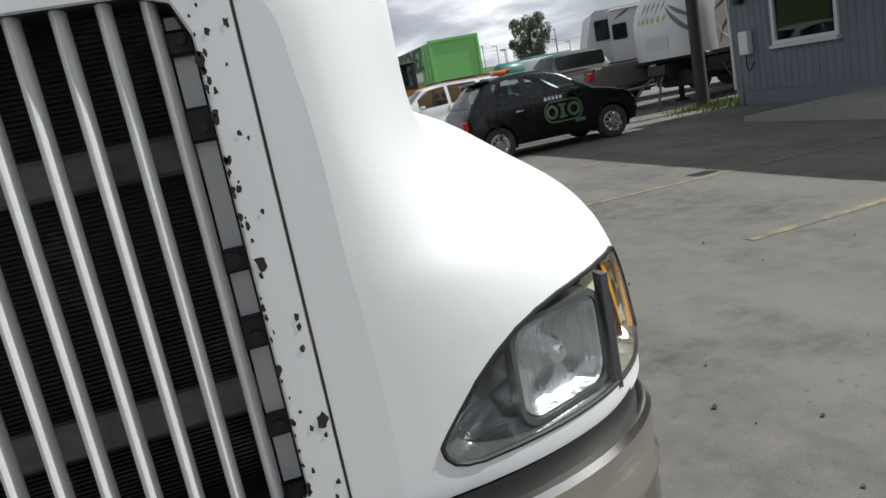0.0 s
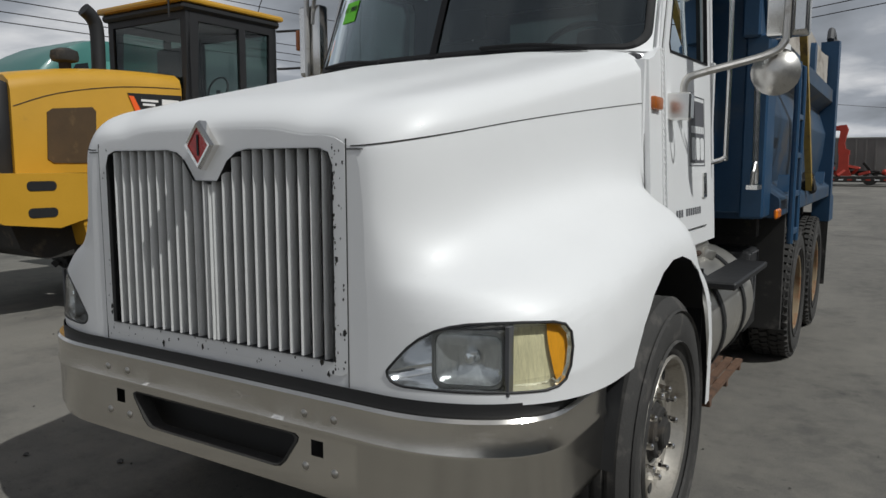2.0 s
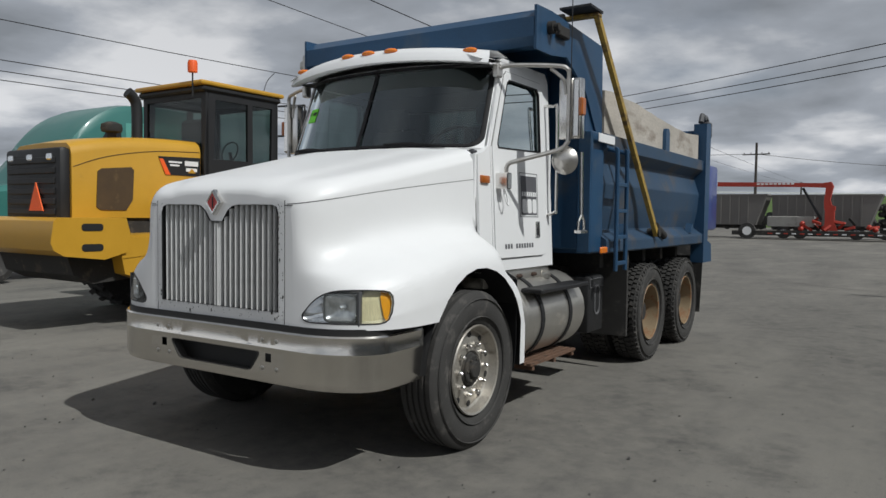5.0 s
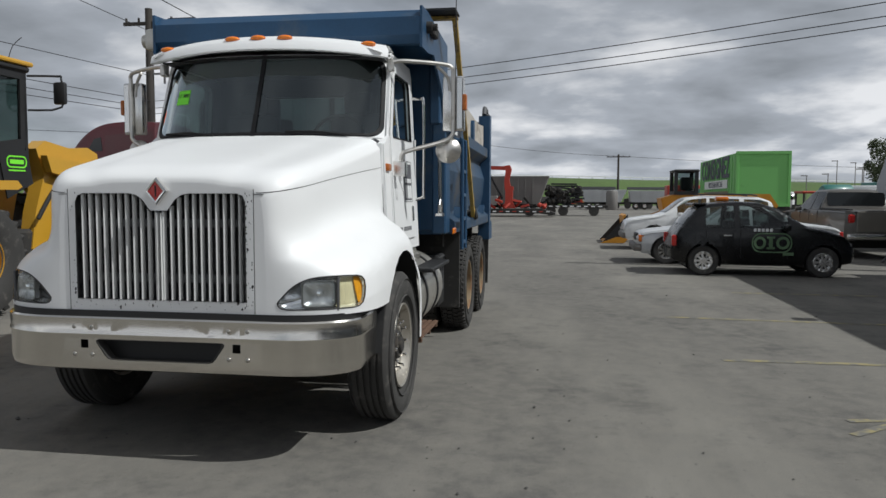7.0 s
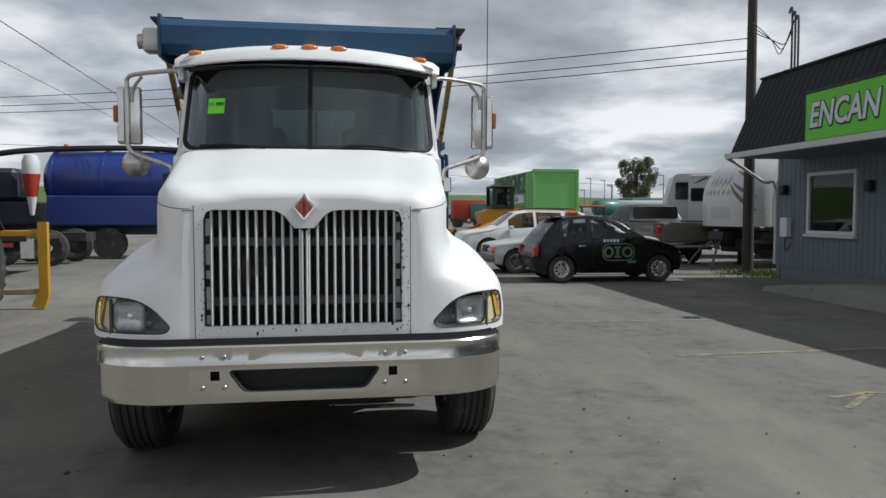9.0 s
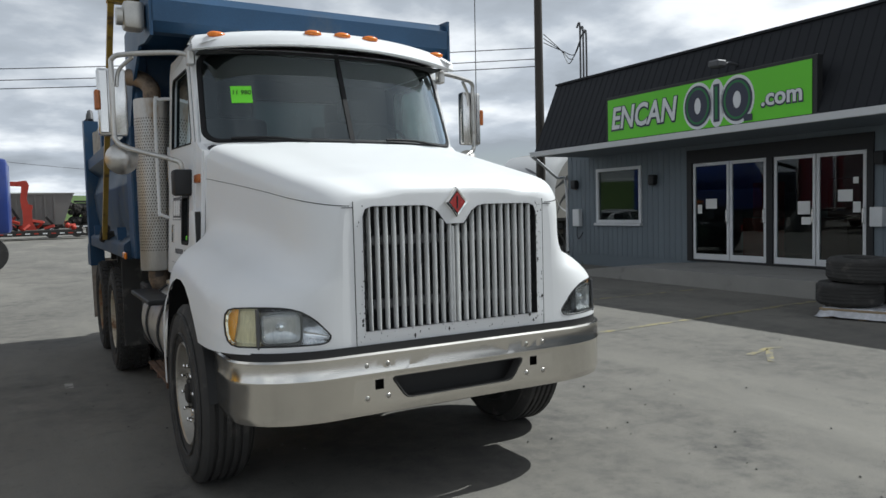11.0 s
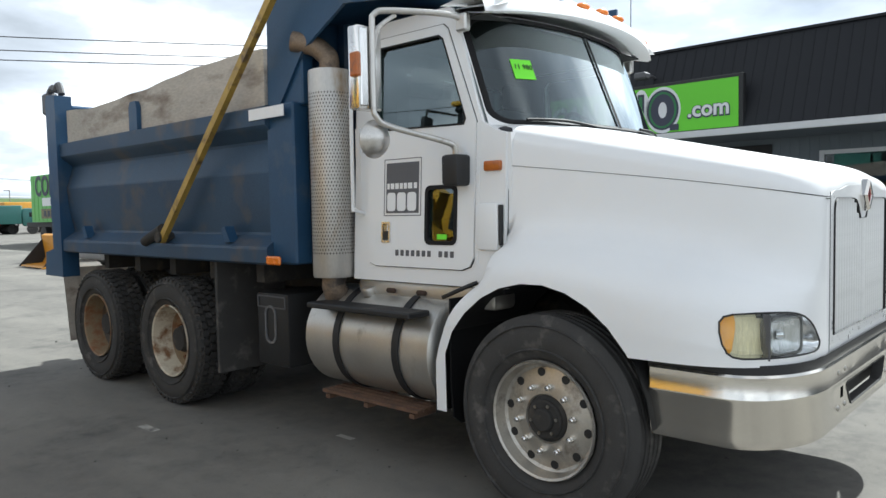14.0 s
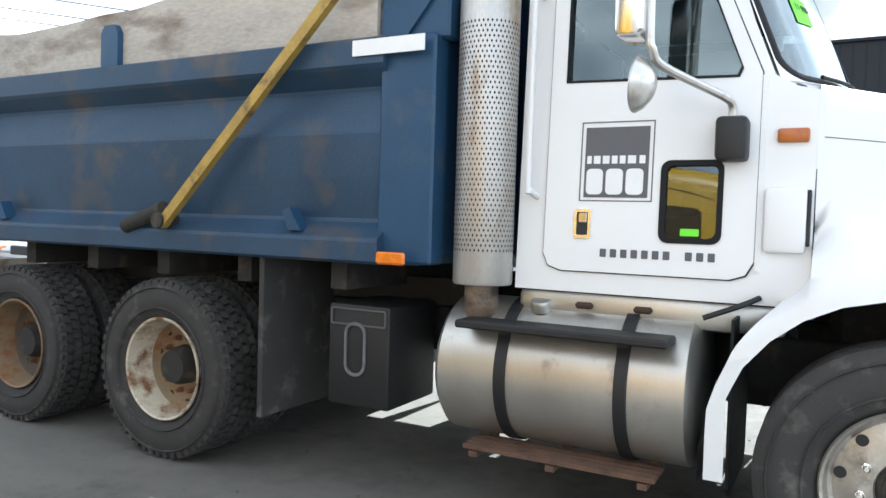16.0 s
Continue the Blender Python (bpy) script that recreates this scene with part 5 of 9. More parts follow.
def as_mesh(bm, name, mat):
    ob = part(name, bm, mat)
    me = ob.data
    bpy.data.objects.remove(ob)
    return me


ribbed = as_mesh(tyre_mesh(False), "tyre_ribbed", "rubber")
lugged = as_mesh(tyre_mesh(True), "tyre_lugged", "rubber")
front_wheel = wheel_kind(True, "wheel_alloy", "chrome", ribbed)
front_wheel.matrix_basis = pose(1.075, 1.165, 0.518)
copy_thing(front_wheel, pose(-1.075, 1.165, 0.518, 9, 0, 180))
rear_wheel = wheel_kind(False, "wheel_rust", "rust", lugged)
rear_wheel.matrix_basis = pose(1.10, 4.86, 0.522)
pale_wheel = wheel_kind(False, "wheel_cream", "rust", lugged, "wheel_rust")
pale_wheel.matrix_basis = pose(-1.10, 4.86, 0.522, 40, 0, 180)
for s, y, a in ((1, 6.27, 20), (-1, 6.27, 65)):
    copy_thing(rear_wheel, pose(s * 1.10, y, 0.522, a, 0, 0 if s > 0 else 180))
for s in (1, -1):
    for y in (4.86, 6.27):
        inner_w = thing("wheel", "", "")
        inner_w.parent = truck
        inner_w.matrix_basis = pose(s * 0.74, y, 0.522, 11)
        shared("tyre", lugged, inner_w)

# ---- exhaust ----
bm = B()
cx, cy = -1.06, 2.90
lathe(bm, [(0.0, 0), (0.136, 0.0), (0.140, 0.01), (0.140, 1.33), (0.136, 1.345), (0.09, 1.35)], (cx, cy, 1.14), (0, 0, 1), 40)
stack = part("exhaust_shield", bm, "shield_steel", truck, "perforated stainless exhaust shield with rust streaks")
holes_v, holes_f = [], []
n_row, n_col = 46, 44
for j in range(n_row):
    for i in range(n_col):
        a = 2 * math.pi * (i + 0.5 * (j % 2)) / n_col
        z = 1.30 + 1.03 * j / (n_row - 1)
        base = len(holes_v)
        for da, dz in ((0.033, 0), (0, 0.0085), (-0.033, 0), (0, -0.0085)):
            holes_v.append((cx + 0.1412 * math.cos(a + da), cy + 0.1412 * math.sin(a + da), z + dz))
        holes_f.append((base, base + 1, base + 2, base + 3))
me = bpy.data.meshes.new("perforation")
me.from_pydata(holes_v, [], holes_f)
me.materials.append(M["grime"])
shared("perforation", me, stack)["kind"] = "stuff"
bm = B()
tube(bm, [(cx, cy, 2.45), (cx, cy, 2.56), (cx - 0.01, cy + 0.03, 2.60), (cx - 0.05, cy + 0.09, 2.655), (cx - 0.14, cy + 0.20, 2.69)], 0.066, 20, 6, False)
part("exhaust_tip", bm, "exhaust_dark", stack)
bm = B()
tube(bm, [(cx, cy, 1.15), (cx, cy, 1.05), (cx + 0.1, cy, 0.98), (cx + 0.6, cy - 0.1, 0.95)], 0.08, 14, 5)
part("exhaust_pipe", bm, "exhaust_dark", stack)

# ---- the dump box ----
boxb = thing("dump_box", "", "")
boxb.parent = truck
y0, y1 = 3.36, 6.94
prof4 = [(1.235, 2.30), (1.255, 2.29), (1.255, 2.17), (1.235, 2.15), (1.145, 2.08), (1.14, 2.06), (1.205, 1.86), (1.207, 1.845), (1.19, 1.64), (1.188, 1.625), (1.15, 1.43), (1.155, 1.41), (1.265, 1.335), (1.27, 1.315), (1.27, 1.225), (1.25, 1.21), (1.10, 1.21)]
inner_p = [(1.12, 1.45), (1.12, 2.30)]
for s in (1, -1):
    bm = B()
    rows = [[(s * a, y, b) for a, b in prof4 + inner_p] for y in [y0 + (y1 - y0) * i / 12 for i in range(13)]]
    loft(bm, rows, True, True)
    part("box_side", bm, "blue_side", boxb, "dark blue folded steel side with scuffs", sharp=6)
    # corner posts
    bm = B()
    box(bm, *sorted((s * 1.08, s * 1.215)), 3.10, 3.40, 1.22, 2.30, 0.012)
    box(bm, *sorted((s * 1.06, s * 1.162)), 3.06, 3.42, 2.28, 2.95, 0.012)
    part("front_post", bm, "blue_paint", boxb)
    bm = B()
    prism(bm, [(6.90, 0.96), (7.36, 0.96), (7.32, 1.20), (7.12, 1.24), (7.16, 2.74), (7.12, 2.80), (6.92, 2.78)], lambda a, b, d: (s * d, a, b), 1.12, 1.285)
    part("rear_post", bm, "blue_paint", boxb)
    bm = B()
    tube(bm, [(s * 1.20, 6.95, 2.80), (s * 1.20, 7.01, 2.90), (s * 1.20, 7.09, 2.86), (s * 1.20, 7.17, 2.89), (s * 1.20, 7.28, 2.82)], 0.035, 8, 4)
    box(bm, *sorted((s * 1.14, s * 1.26)), 7.18, 7.33, 2.62, 2.84, 0.02)
    part("gate_hinge", bm, "plastic_grey", boxb)
    # side boards, sawn unevenly along the top
    bm = B()
    rows = []
    for i in range(41):
        q = i / 40
        y = 3.44 + 3.42 * q
        top = 2.66 + 0.0 * q + 0.045 * math.sin(q * 5.2 + 1.0) + 0.015 * noise.noise((q * 9, s, 0)) - 0.03 * ease(0.55, 0.9, q)
        rows.append([(s * 1.135, y, 2.28), (s * 1.195, y, 2.28), (s * (1.195 + 0.004 * noise.noise((q * 14, 3, s))), y, top), (s * 1.135, y, top + 0.006)])
    loft(bm, rows, True, True)
    part("side_board", bm, "old_board", boxb, "weathered pale wooden side board")
    for y in (5.34,):
        bm = B()
        prism(bm, [(y - 0.075, 2.20), (y + 0.075, 2.20), (y + 0.075, 2.50), (y + 0.045, 2.545), (y - 0.045, 2.545), (y - 0.075, 2.50)], lambda a, b, d: (s * d, a, b), 1.196, 1.235)
        part("board_stake", bm, "blue_paint", boxb)
    bm = B()
    box(bm, *sorted((s * 1.262, s * 1.268)), 3.13, 3.53, 2.205, 2.28)
    part("reflective_tape", bm, "decal_white", boxb)
    bm = B()
    box(bm, *sorted((s * 1.262, s * 1.285)), 3.20, 3.36, 1.215, 1.275, 0.01)
    part("box_lamp", bm, "amber", boxb, "amber side lamp on the box")
    for y in (3.86, 6.35):
        bm = B()
        prism(bm, [(y - 0.03, 1.36), (y + 0.05, 1.36), (y + 0.09, 1.46), (y + 0.04, 1.475)], lambda a, b, d: (s * d, a, b), 1.185, 1.262)
        part("tarp_hook", bm, "blue_paint", boxb)
    # tarp arm: yellow bar from the sill to the bow above the cab guard
    bm = B()
    a, b = V(s * 1.29, 4.80, 1.36), V(s * 1.33, 2.86, 3.22)
    d = (b - a).normalized()
    u = V(s, 0, 0)
    w = d.cross(u).normalized()
    ringq = [(-0.022, -0.028), (0.022, -0.028), (0.022, 0.028), (-0.022, 0.028)]
    loft(bm, [[p + u * q + w * r for q, r in ringq] for p in (a, b)], True, True)
    armb = part("tarp_arm", bm, "yellow_bar", boxb, "yellow steel tarp arm")
    bm = B()
    cyl(bm, (s * 1.20, 4.80, 1.385), (s * 1.33, 4.80, 1.385), 0.045)
    cyl(bm, (s * 1.275, 5.12, 1.345), (s * 1.275, 4.80, 1.455), 0.043)
    part("arm_pivot", bm, "grime", armb)
bm = B()
box(bm, -1.36, 1.36, 2.82, 2.90, 3.205, 3.235, 0.005)
part("tarp_bow", bm, "yellow_bar", boxb)
for s in (-1, 1):
    bm = B()
    box(bm, *sorted((s * 1.10, s * 1.37)), 2.62, 2.90, 3.236, 3.255)
    part("bow_plate", bm, "black", boxb)
# floor, tailgate, front wall, guard over the cab
bm = B()
box(bm, -1.15, 1.15, 3.2, 6.98, 1.21, 1.33)
part("box_floor", bm, "blue_paint", boxb)
for y in (3.7, 4.35, 5.0, 5.65, 6.3):
    bm = B()
    box(bm, -1.1, 1.1, y - 0.05, y + 0.05, 1.06, 1.21)
    part("cross_member", bm, "grime", boxb)
for s in (1, -1):
    bm = B()
    box(bm, *sorted((s * 0.36, s * 0.50)), 3.2, 7.04, 0.95, 1.10)
    part("sill_beam", bm, "grime", boxb)
bm = B()
box(bm, -1.12, 1.12, 6.95, 7.09, 1.28, 2.70, 0.02)
for z in (1.5, 1.95, 2.4):
    box(bm, -1.12, 1.12, 7.09, 7.17, z - 0.06, z + 0.06, 0.02)
part("tailgate", bm, "blue_paint", boxb)
bm = B()
box(bm, -1.12, 1.12, 3.12, 3.22, 1.25, 2.95, 0.01)
part("front_wall", bm, "blue_paint", boxb)
for x in (-0.75, -0.25, 0.25, 0.75):
    bm = B()
    box(bm, x - 0.06, x + 0.06, 3.02, 3.12, 1.25, 2.90, 0.02)
    part("wall_post", bm, "blue_paint", boxb)
bm = B()
guard = [(3.40, 2.95), (3.40, 2.88), (3.05, 2.85), (2.55, 2.92), (2.28, 2.86), (2.10, 2.84), (2.03, 2.90), (2.03, 3.045), (2.13, 3.12), (2.30, 3.125), (3.10, 3.06)]
loft(bm, [[(x, a, b) for a, b in guard] for x in (-1.165, -0.6, 0, 0.6, 1.165)], True, True)
cab_guard = part("cab_guard", bm, "blue_paint", boxb, "blue steel guard reaching over the cab", sharp=20)
for s in (1, -1):
    bm = B()
    prism(bm, [(2.03, 2.80), (2.03, 3.13), (2.30, 3.14), (3.40, 3.08), (3.42, 2.30), (3.28, 2.30), (3.02, 2.62), (2.60, 2.84), (2.30, 2.80)], lambda a, b, d: (s * d, a, b), 1.160, 1.182)
    part("guard_cheek", bm, "blue_paint", boxb)
for s in (1, -1):
    bm = B()
    cyl(bm, (s * 1.15, 2.25, 3.0), (s * 1.23, 2.25, 3.0), 0.05, n=16)
    cyl(bm, (s * 1.23, 2.25, 3.0), (s * 1.27, 2.25, 3.0), 0.03, n=12)
    box(bm, *sorted((s * 1.18, s * 1.23)), 2.36, 2.55, 2.96, 3.05, 0.01)
    roller = part("tarp_roller", bm, "grime", boxb)
    if s < 0:
        bm = B()
        box(bm, -1.33, -1.19, 2.14, 2.30, 2.86, 3.05, 0.03, seg=2)
        cyl(bm, (-1.33, 2.22, 2.95), (-1.37, 2.22, 2.95), 0.06, n=18)
        part("gear_motor", bm, "aluminium", roller, "dull aluminium tarp motor")
bm = B()
cyl(bm, (-1.14, 2.62, 3.15), (1.14, 2.62, 3.15), 0.05, n=16)
part("rolled_tarp", bm, "black", boxb)
# ladder and rods on the driver's side
bm = B()
for y in (3.44, 3.70):
    tube(bm, [(1.24, y, 2.16), (1.31, y, 2.14), (1.33, y, 2.08), (1.33, y, 1.05)], 0.02, 8, 4)
ladder = part("ladder", bm, "blue_paint", boxb, "blue steel ladder on the box side")
for z in (1.12, 1.36, 1.60, 1.84):
    bm = B()
    box(bm, 1.315, 1.345, 3.44, 3.70, z - 0.018, z + 0.018, 0.004)
    part("rung", bm, "blue_paint", ladder)
bm = B()
tube(bm, [(1.17, 2.98, 2.10), (1.18, 2.98, 1.56)], 0.018, 8, 1)
tube(bm, [(1.18, 2.98, 1.56), (1.18, 2.92, 1.50), (1.18, 2.92, 1.42), (1.18, 3.04, 1.42), (1.18, 3.04, 1.50), (1.18, 2.98, 1.56)], 0.014, 8, 1)
box(bm, 1.15, 1.21, 2.90, 3.06, 1.40, 1.425)
part("shovel", bm, "bright_metal", truck, "shovel hung upright behind the cab")

# ---- the office building ----
M.update({
    "siding": material("siding", (0.16, 0.19, 0.215), 0.65, vary=0.08, scale=1.2, fine=60, dirt=(0.16, 0.18, 0.19), dirt_from=0.62, random_tint=0.05),
    "roof_black": material("roof_black", (0.011, 0.012, 0.015), 0.6, 0.0, spec=0.3, vary=0.2, scale=1.5, fine=50, random_tint=0.15),
    "white_alu": material("white_alu", (0.70, 0.71, 0.72), 0.4, vary=0.05, dirt=(0.4, 0.4, 0.4), dirt_from=0.68),
    "concrete": material("concrete", (0.30, 0.29, 0.27), 0.9, vary=0.15, scale=1.5, fine=60, dirt=(0.18, 0.17, 0.16), dirt_from=0.58, bump=0.3),
    "line_yellow": material("line_yellow", (0.32, 0.27, 0.13), 0.88, vary=0.25, scale=7, fine=60, dirt=(0.155, 0.148, 0.132), dirt_from=0.40),
    "sunlit_pale": material("sunlit_pale", (0.42, 0.40, 0.36), 0.9, vary=0.25, scale=9, fine=70, dirt=(0.15, 0.145, 0.135), dirt_from=0.5),
    "pole_wood": material("pole_wood", (0.055, 0.048, 0.042), 0.9, vary=0.3, scale=5, fine=60, stretch=(1, 1, 0.15), bump=0.5),
    "car_black": material("car_black", (0.005, 0.005, 0.0055), 0.25, vary=0.1, coat=0.15, spec=0.35),
    "car_silver": material("car_silver", (0.60, 0.61, 0.62), 0.35, 0.3, vary=0.05, coat=0.4),
    "car_white": material("car_white", (0.72, 0.72, 0.72), 0.28, vary=0.03, coat=0.6),
    "car_grey": material("car_grey", (0.105, 0.098, 0.088), 0.4, 0.3, vary=0.08, coat=0.4, dirt=(0.25, 0.23, 0.2), dirt_from=0.62),
    "machine_orange": material("machine_orange", (0.58, 0.255, 0.022), 0.45, vary=0.1, scale=3, dirt=(0.3, 0.15, 0.04), dirt_from=0.66),
    "container_green": material("container_green", (0.17, 0.47, 0.13), 0.55, vary=0.07, scale=0.8, fine=30, dirt=(0.13, 0.33, 0.10), dirt_from=0.64),
    "rv_white": material("rv_white", (0.60, 0.60, 0.60), 0.35, vary=0.05, scale=1.2, coat=0.2),
    "rv_beige": material("rv_beige", (0.25, 0.235, 0.21), 0.4, vary=0.06, scale=1.5, coat=0.1),
    "rv_grey_light": material("rv_grey_light", (0.50, 0.51, 0.53), 0.4, vary=0.05, scale=1.5, coat=0.1),
    "lime": material("lime", (0.30, 0.50, 0.12), 0.5, vary=0.08),
    "badge_green": material("badge_green", (0.11, 0.19, 0.10), 0.5, vary=0.1),
    "car_taupe": material("car_taupe", (0.16, 0.148, 0.128), 0.4, 0.2, vary=0.08, coat=0.3),
    "verge_soil": material("verge_soil", (0.12, 0.105, 0.062), 0.95, vary=0.35, scale=3, fine=60, dirt=(0.07, 0.085, 0.03), dirt_from=0.5, bump=0.5),
    "rv_grey": material("rv_grey", (0.14, 0.14, 0.15), 0.4, vary=0.1),
    "teal": material("teal", (0.032, 0.155, 0.135), 0.4, vary=0.1, scale=1.2, coat=0.3),
    "teal_pale": material("teal_pale", (0.10, 0.33, 0.28), 0.45, vary=0.08, scale=1.2),
    "maroon": material("maroon", (0.085, 0.010, 0.014), 0.35, vary=0.15, scale=1.5, coat=0.4),
    "truck_blue": material("truck_blue", (0.012, 0.036, 0.20), 0.38, vary=0.15, scale=1.5, coat=0.3),
    "crane_red": material("crane_red", (0.40, 0.035, 0.018), 0.5, vary=0.2, scale=2),
    "trailer_grey": material("trailer_grey", (0.17, 0.16, 0.15), 0.6, vary=0.12, scale=0.7),
    "trailer_white": material("trailer_white", (0.62, 0.63, 0.64), 0.5, vary=0.08, scale=0.8),
    "leaf": material("leaf", (0.088, 0.112, 0.058), 0.8, vary=0.45, scale=1.3, fine=14),
    "bark": material("bark", (0.08, 0.06, 0.045), 0.9, vary=0.3, bump=0.5),
    "grass": material("grass", (0.10, 0.15, 0.03), 0.9, vary=0.4, scale=2, fine=30),
    "plastic_wrap": material("plastic_wrap", (0.55, 0.55, 0.57), 0.25, vary=0.2, scale=8, fine=50, bump=0.6),
    "paper": material("paper", (0.75, 0.75, 0.73), 0.8, vary=0.04),
    "letter_grey": material("letter_grey", (0.66, 0.67, 0.68), 0.5, vary=0.04),
    "letter_dark": material("letter_dark", (0.03, 0.035, 0.06), 0.5, vary=0.1),
    "letter_green": material("letter_green", (0.02, 0.16, 0.05), 0.5, vary=0.1),
    "wood_board": material("wood_board", (0.36, 0.27, 0.17), 0.85, vary=0.2, scale=6, fine=50, stretch=(1, 0.3, 1)),
})
LOADER_GLASS = pane_material("loader_glass", (0.40, 0.48, 0.46), 0.9)
WINDOW_GLASS = pane_material("window_glass", (0.55, 0.60, 0.60), 1.0)
CAR_GLASS = pane_material("car_glass", (0.68, 0.73, 0.72), 0.9)

PLACE = setting(-0.042, 0.040, -1.03, 0.969, 0.944)
office = thing("office_building", "single-storey grey office with a black mansard roof and glass doors", "building")
WX, Y_END, Y_FAR = 11.0, 12.75, -16.0
SILL = 0.30
doors = [(8.28, 7.30), (7.28, 6.38), (6.20, 5.30), (5.28, 4.32)]
windows = [(11.50, 9.95, 1.22, 2.57), (3.25, 1.45, 1.33, 2.62)]
bm = B()
holes = [[(b, SILL + 0.05), (a, SILL + 0.05), (a, 2.56), (b, 2.56)] for a, b in ((8.30, 6.36), (6.22, 4.30))]
holes += [[(b, z0), (a, z0), (a, z1), (b, z1)] for a, b, z0, z1 in windows]
plate(bm, [(Y_FAR, 0.0), (Y_END, 0.0), (Y_END, 3.05), (Y_FAR, 3.05)], holes, lambda a, b, d: (WX + d, a, b), 0.02, 0.16)
part("front_wall", bm, "siding", office)
bm = B()
box(bm, WX, 18.0, Y_END - 0.15, Y_END, 0, 3.05)
part("end_wall", bm, "siding", office)
bm = B()
box(bm, 17.85, 18.0, Y_FAR, Y_END - 0.15, 0, 3.05)
part("back_wall", bm, "siding", office)
# upright siding boards, each a piece of its own
board_meshes = {}


def siding_board(y, z0, z1):
    key = round(z1 - z0, 3)
    if key not in board_meshes:
        bm = B()
        ring = [(0, 0.085), (-0.010, 0.080), (-0.018, 0.030), (-0.018, -0.030), (-0.010, -0.080), (0, -0.085)]
        loft(bm, [[(a, b, z) for a, b in ring] for z in (0, key)], True, True)
        ob = part("siding_board", bm, "siding", office, sharp=20)
        board_meshes[key] = ob.data
        ob.matrix_basis = pose(WX + 0.02, y, z0)
    else:
        shared("siding_board", board_meshes[key], office, pose(WX + 0.02, y, z0))


y = Y_END - 0.10
while y > 0.4:
    if 4.16 < y < 8.46:
        y -= 0.178
        continue
    gap = next(((z0, z1) for a, b, z0, z1 in windows if b - 0.09 < y < a + 0.09), None)
    if gap:
        siding_board(y, SILL, gap[0])
        siding_board(y, gap[1], 2.93)
    else:
        siding_board(y, SILL, 2.93)
    y -= 0.178
bm = B()
plate(bm, [(4.18, SILL), (8.44, SILL), (8.44, 2.86), (4.18, 2.86)], holes[:2], lambda a, b, d: (WX + d, a, b), -0.03, 0.03)
part("door_surround", bm, "black", office)
for a, b in doors:
    bm = B()
    plate(bm, [(b, SILL + 0.05), (a, SILL + 0.05), (a, 2.55), (b, 2.55)], [[(b + 0.06, SILL + 0.18), (a - 0.06, SILL + 0.18), (a - 0.06, 2.48), (b + 0.06, 2.48)]], lambda p, q, d: (WX + d, p, q), 0.0, 0.05)
    door = part("glass_door", bm, "white_alu", office, "white framed glass door with notices")
    bm = B()
    prism(bm, [(b + 0.06, SILL + 0.18), (a - 0.06, SILL + 0.18), (a - 0.06, 2.48), (b + 0.06, 2.48)], lambda p, q, d: (WX + d, p, q), 0.02, 0.026)
    part("pane", bm, WINDOW_GLASS, door)
    bm = B()
    tube(bm, [(WX - 0.002, b + 0.03, 1.20), (WX - 0.06, b + 0.03, 1.21), (WX - 0.06, b + 0.03, 1.47), (WX - 0.002, b + 0.03, 1.48)], 0.012, 8, 1)
    part("door_handle", bm, "bright_metal", door)
for y, z, w, h in ((7.78, 1.62, 0.3, 0.22), (5.55, 1.50, 0.26, 0.26), (4.72, 1.72, 0.28, 0.22), (4.5, 1.5, 0.14, 0.2), (4.52, 2.0, 0.1, 0.12), (5.5, 1.24, 0.2, 0.15), (8.10, 1.5, 0.12, 0.2)):
    bm = B()
    box(bm, WX + 0.012, WX + 0.016, y - w / 2, y + w / 2, z - h / 2, z + h / 2)
    tagged(part("notice", bm, "paper", office), "white paper notice behind the glass")
for a, b, z0, z1 in windows:
    bm = B()
    plate(bm, [(b - 0.05, z0 - 0.05), (a + 0.05, z0 - 0.05), (a + 0.05, z1 + 0.05), (b - 0.05, z1 + 0.05)], [[(b + 0.03, z0 + 0.03), (a - 0.03, z0 + 0.03), (a - 0.03, z1 - 0.03), (b + 0.03, z1 - 0.03)]], lambda p, q, d: (WX + d, p, q), -0.03, 0.06)
    win = part("window_frame", bm, "letter_grey", office, "painted window frame")
    bm = B()
    prism(bm, [(b + 0.03, z0 + 0.03), (a - 0.03, z0 + 0.03), (a - 0.03, z1 - 0.03), (b + 0.03, z1 - 0.03)], lambda p, q, d: (WX + d, p, q), 0.02, 0.026)
    part("pane", bm, WINDOW_GLASS, win)
    bm = B()
    box(bm, WX - 0.10, WX + 0.02, b - 0.08, a + 0.08, z0 - 0.12, z0 - 0.055, 0.008)
    part("window_sill", bm, "letter_grey", win)
# room behind the glass
bm = B()
box(bm, 11.2, 17.8, 0.5, 12.5, 0.25, 0.30)
part("room_floor", bm, "concrete", office)
bm = B()
box(bm, 14.2, 14.3, 0.5, 12.5, 0.30, 2.9)
part("room_wall", bm, "siding", office)
bm = B()
box(bm, 11.2, 17.8, Y_FAR, 12.6, 2.98, 3.05)
part("room_ceiling", bm, "paper", office)
for y, m2 in ((7.9, "crane_red"), (6.0, "maroon"), (4.9, "crane_red"), (10.6, "wood_board")):
    bm = B()
    box(bm, 12.6, 13.2, y - 0.35, y + 0.35, 0.31, 1.25, 0.02)
    box(bm, 12.95, 13.2, y - 0.35, y + 0.35, 1.26, 2.1, 0.02)
    tagged(part("display_rack", bm, m2), "dim display rack inside the office", "rack")
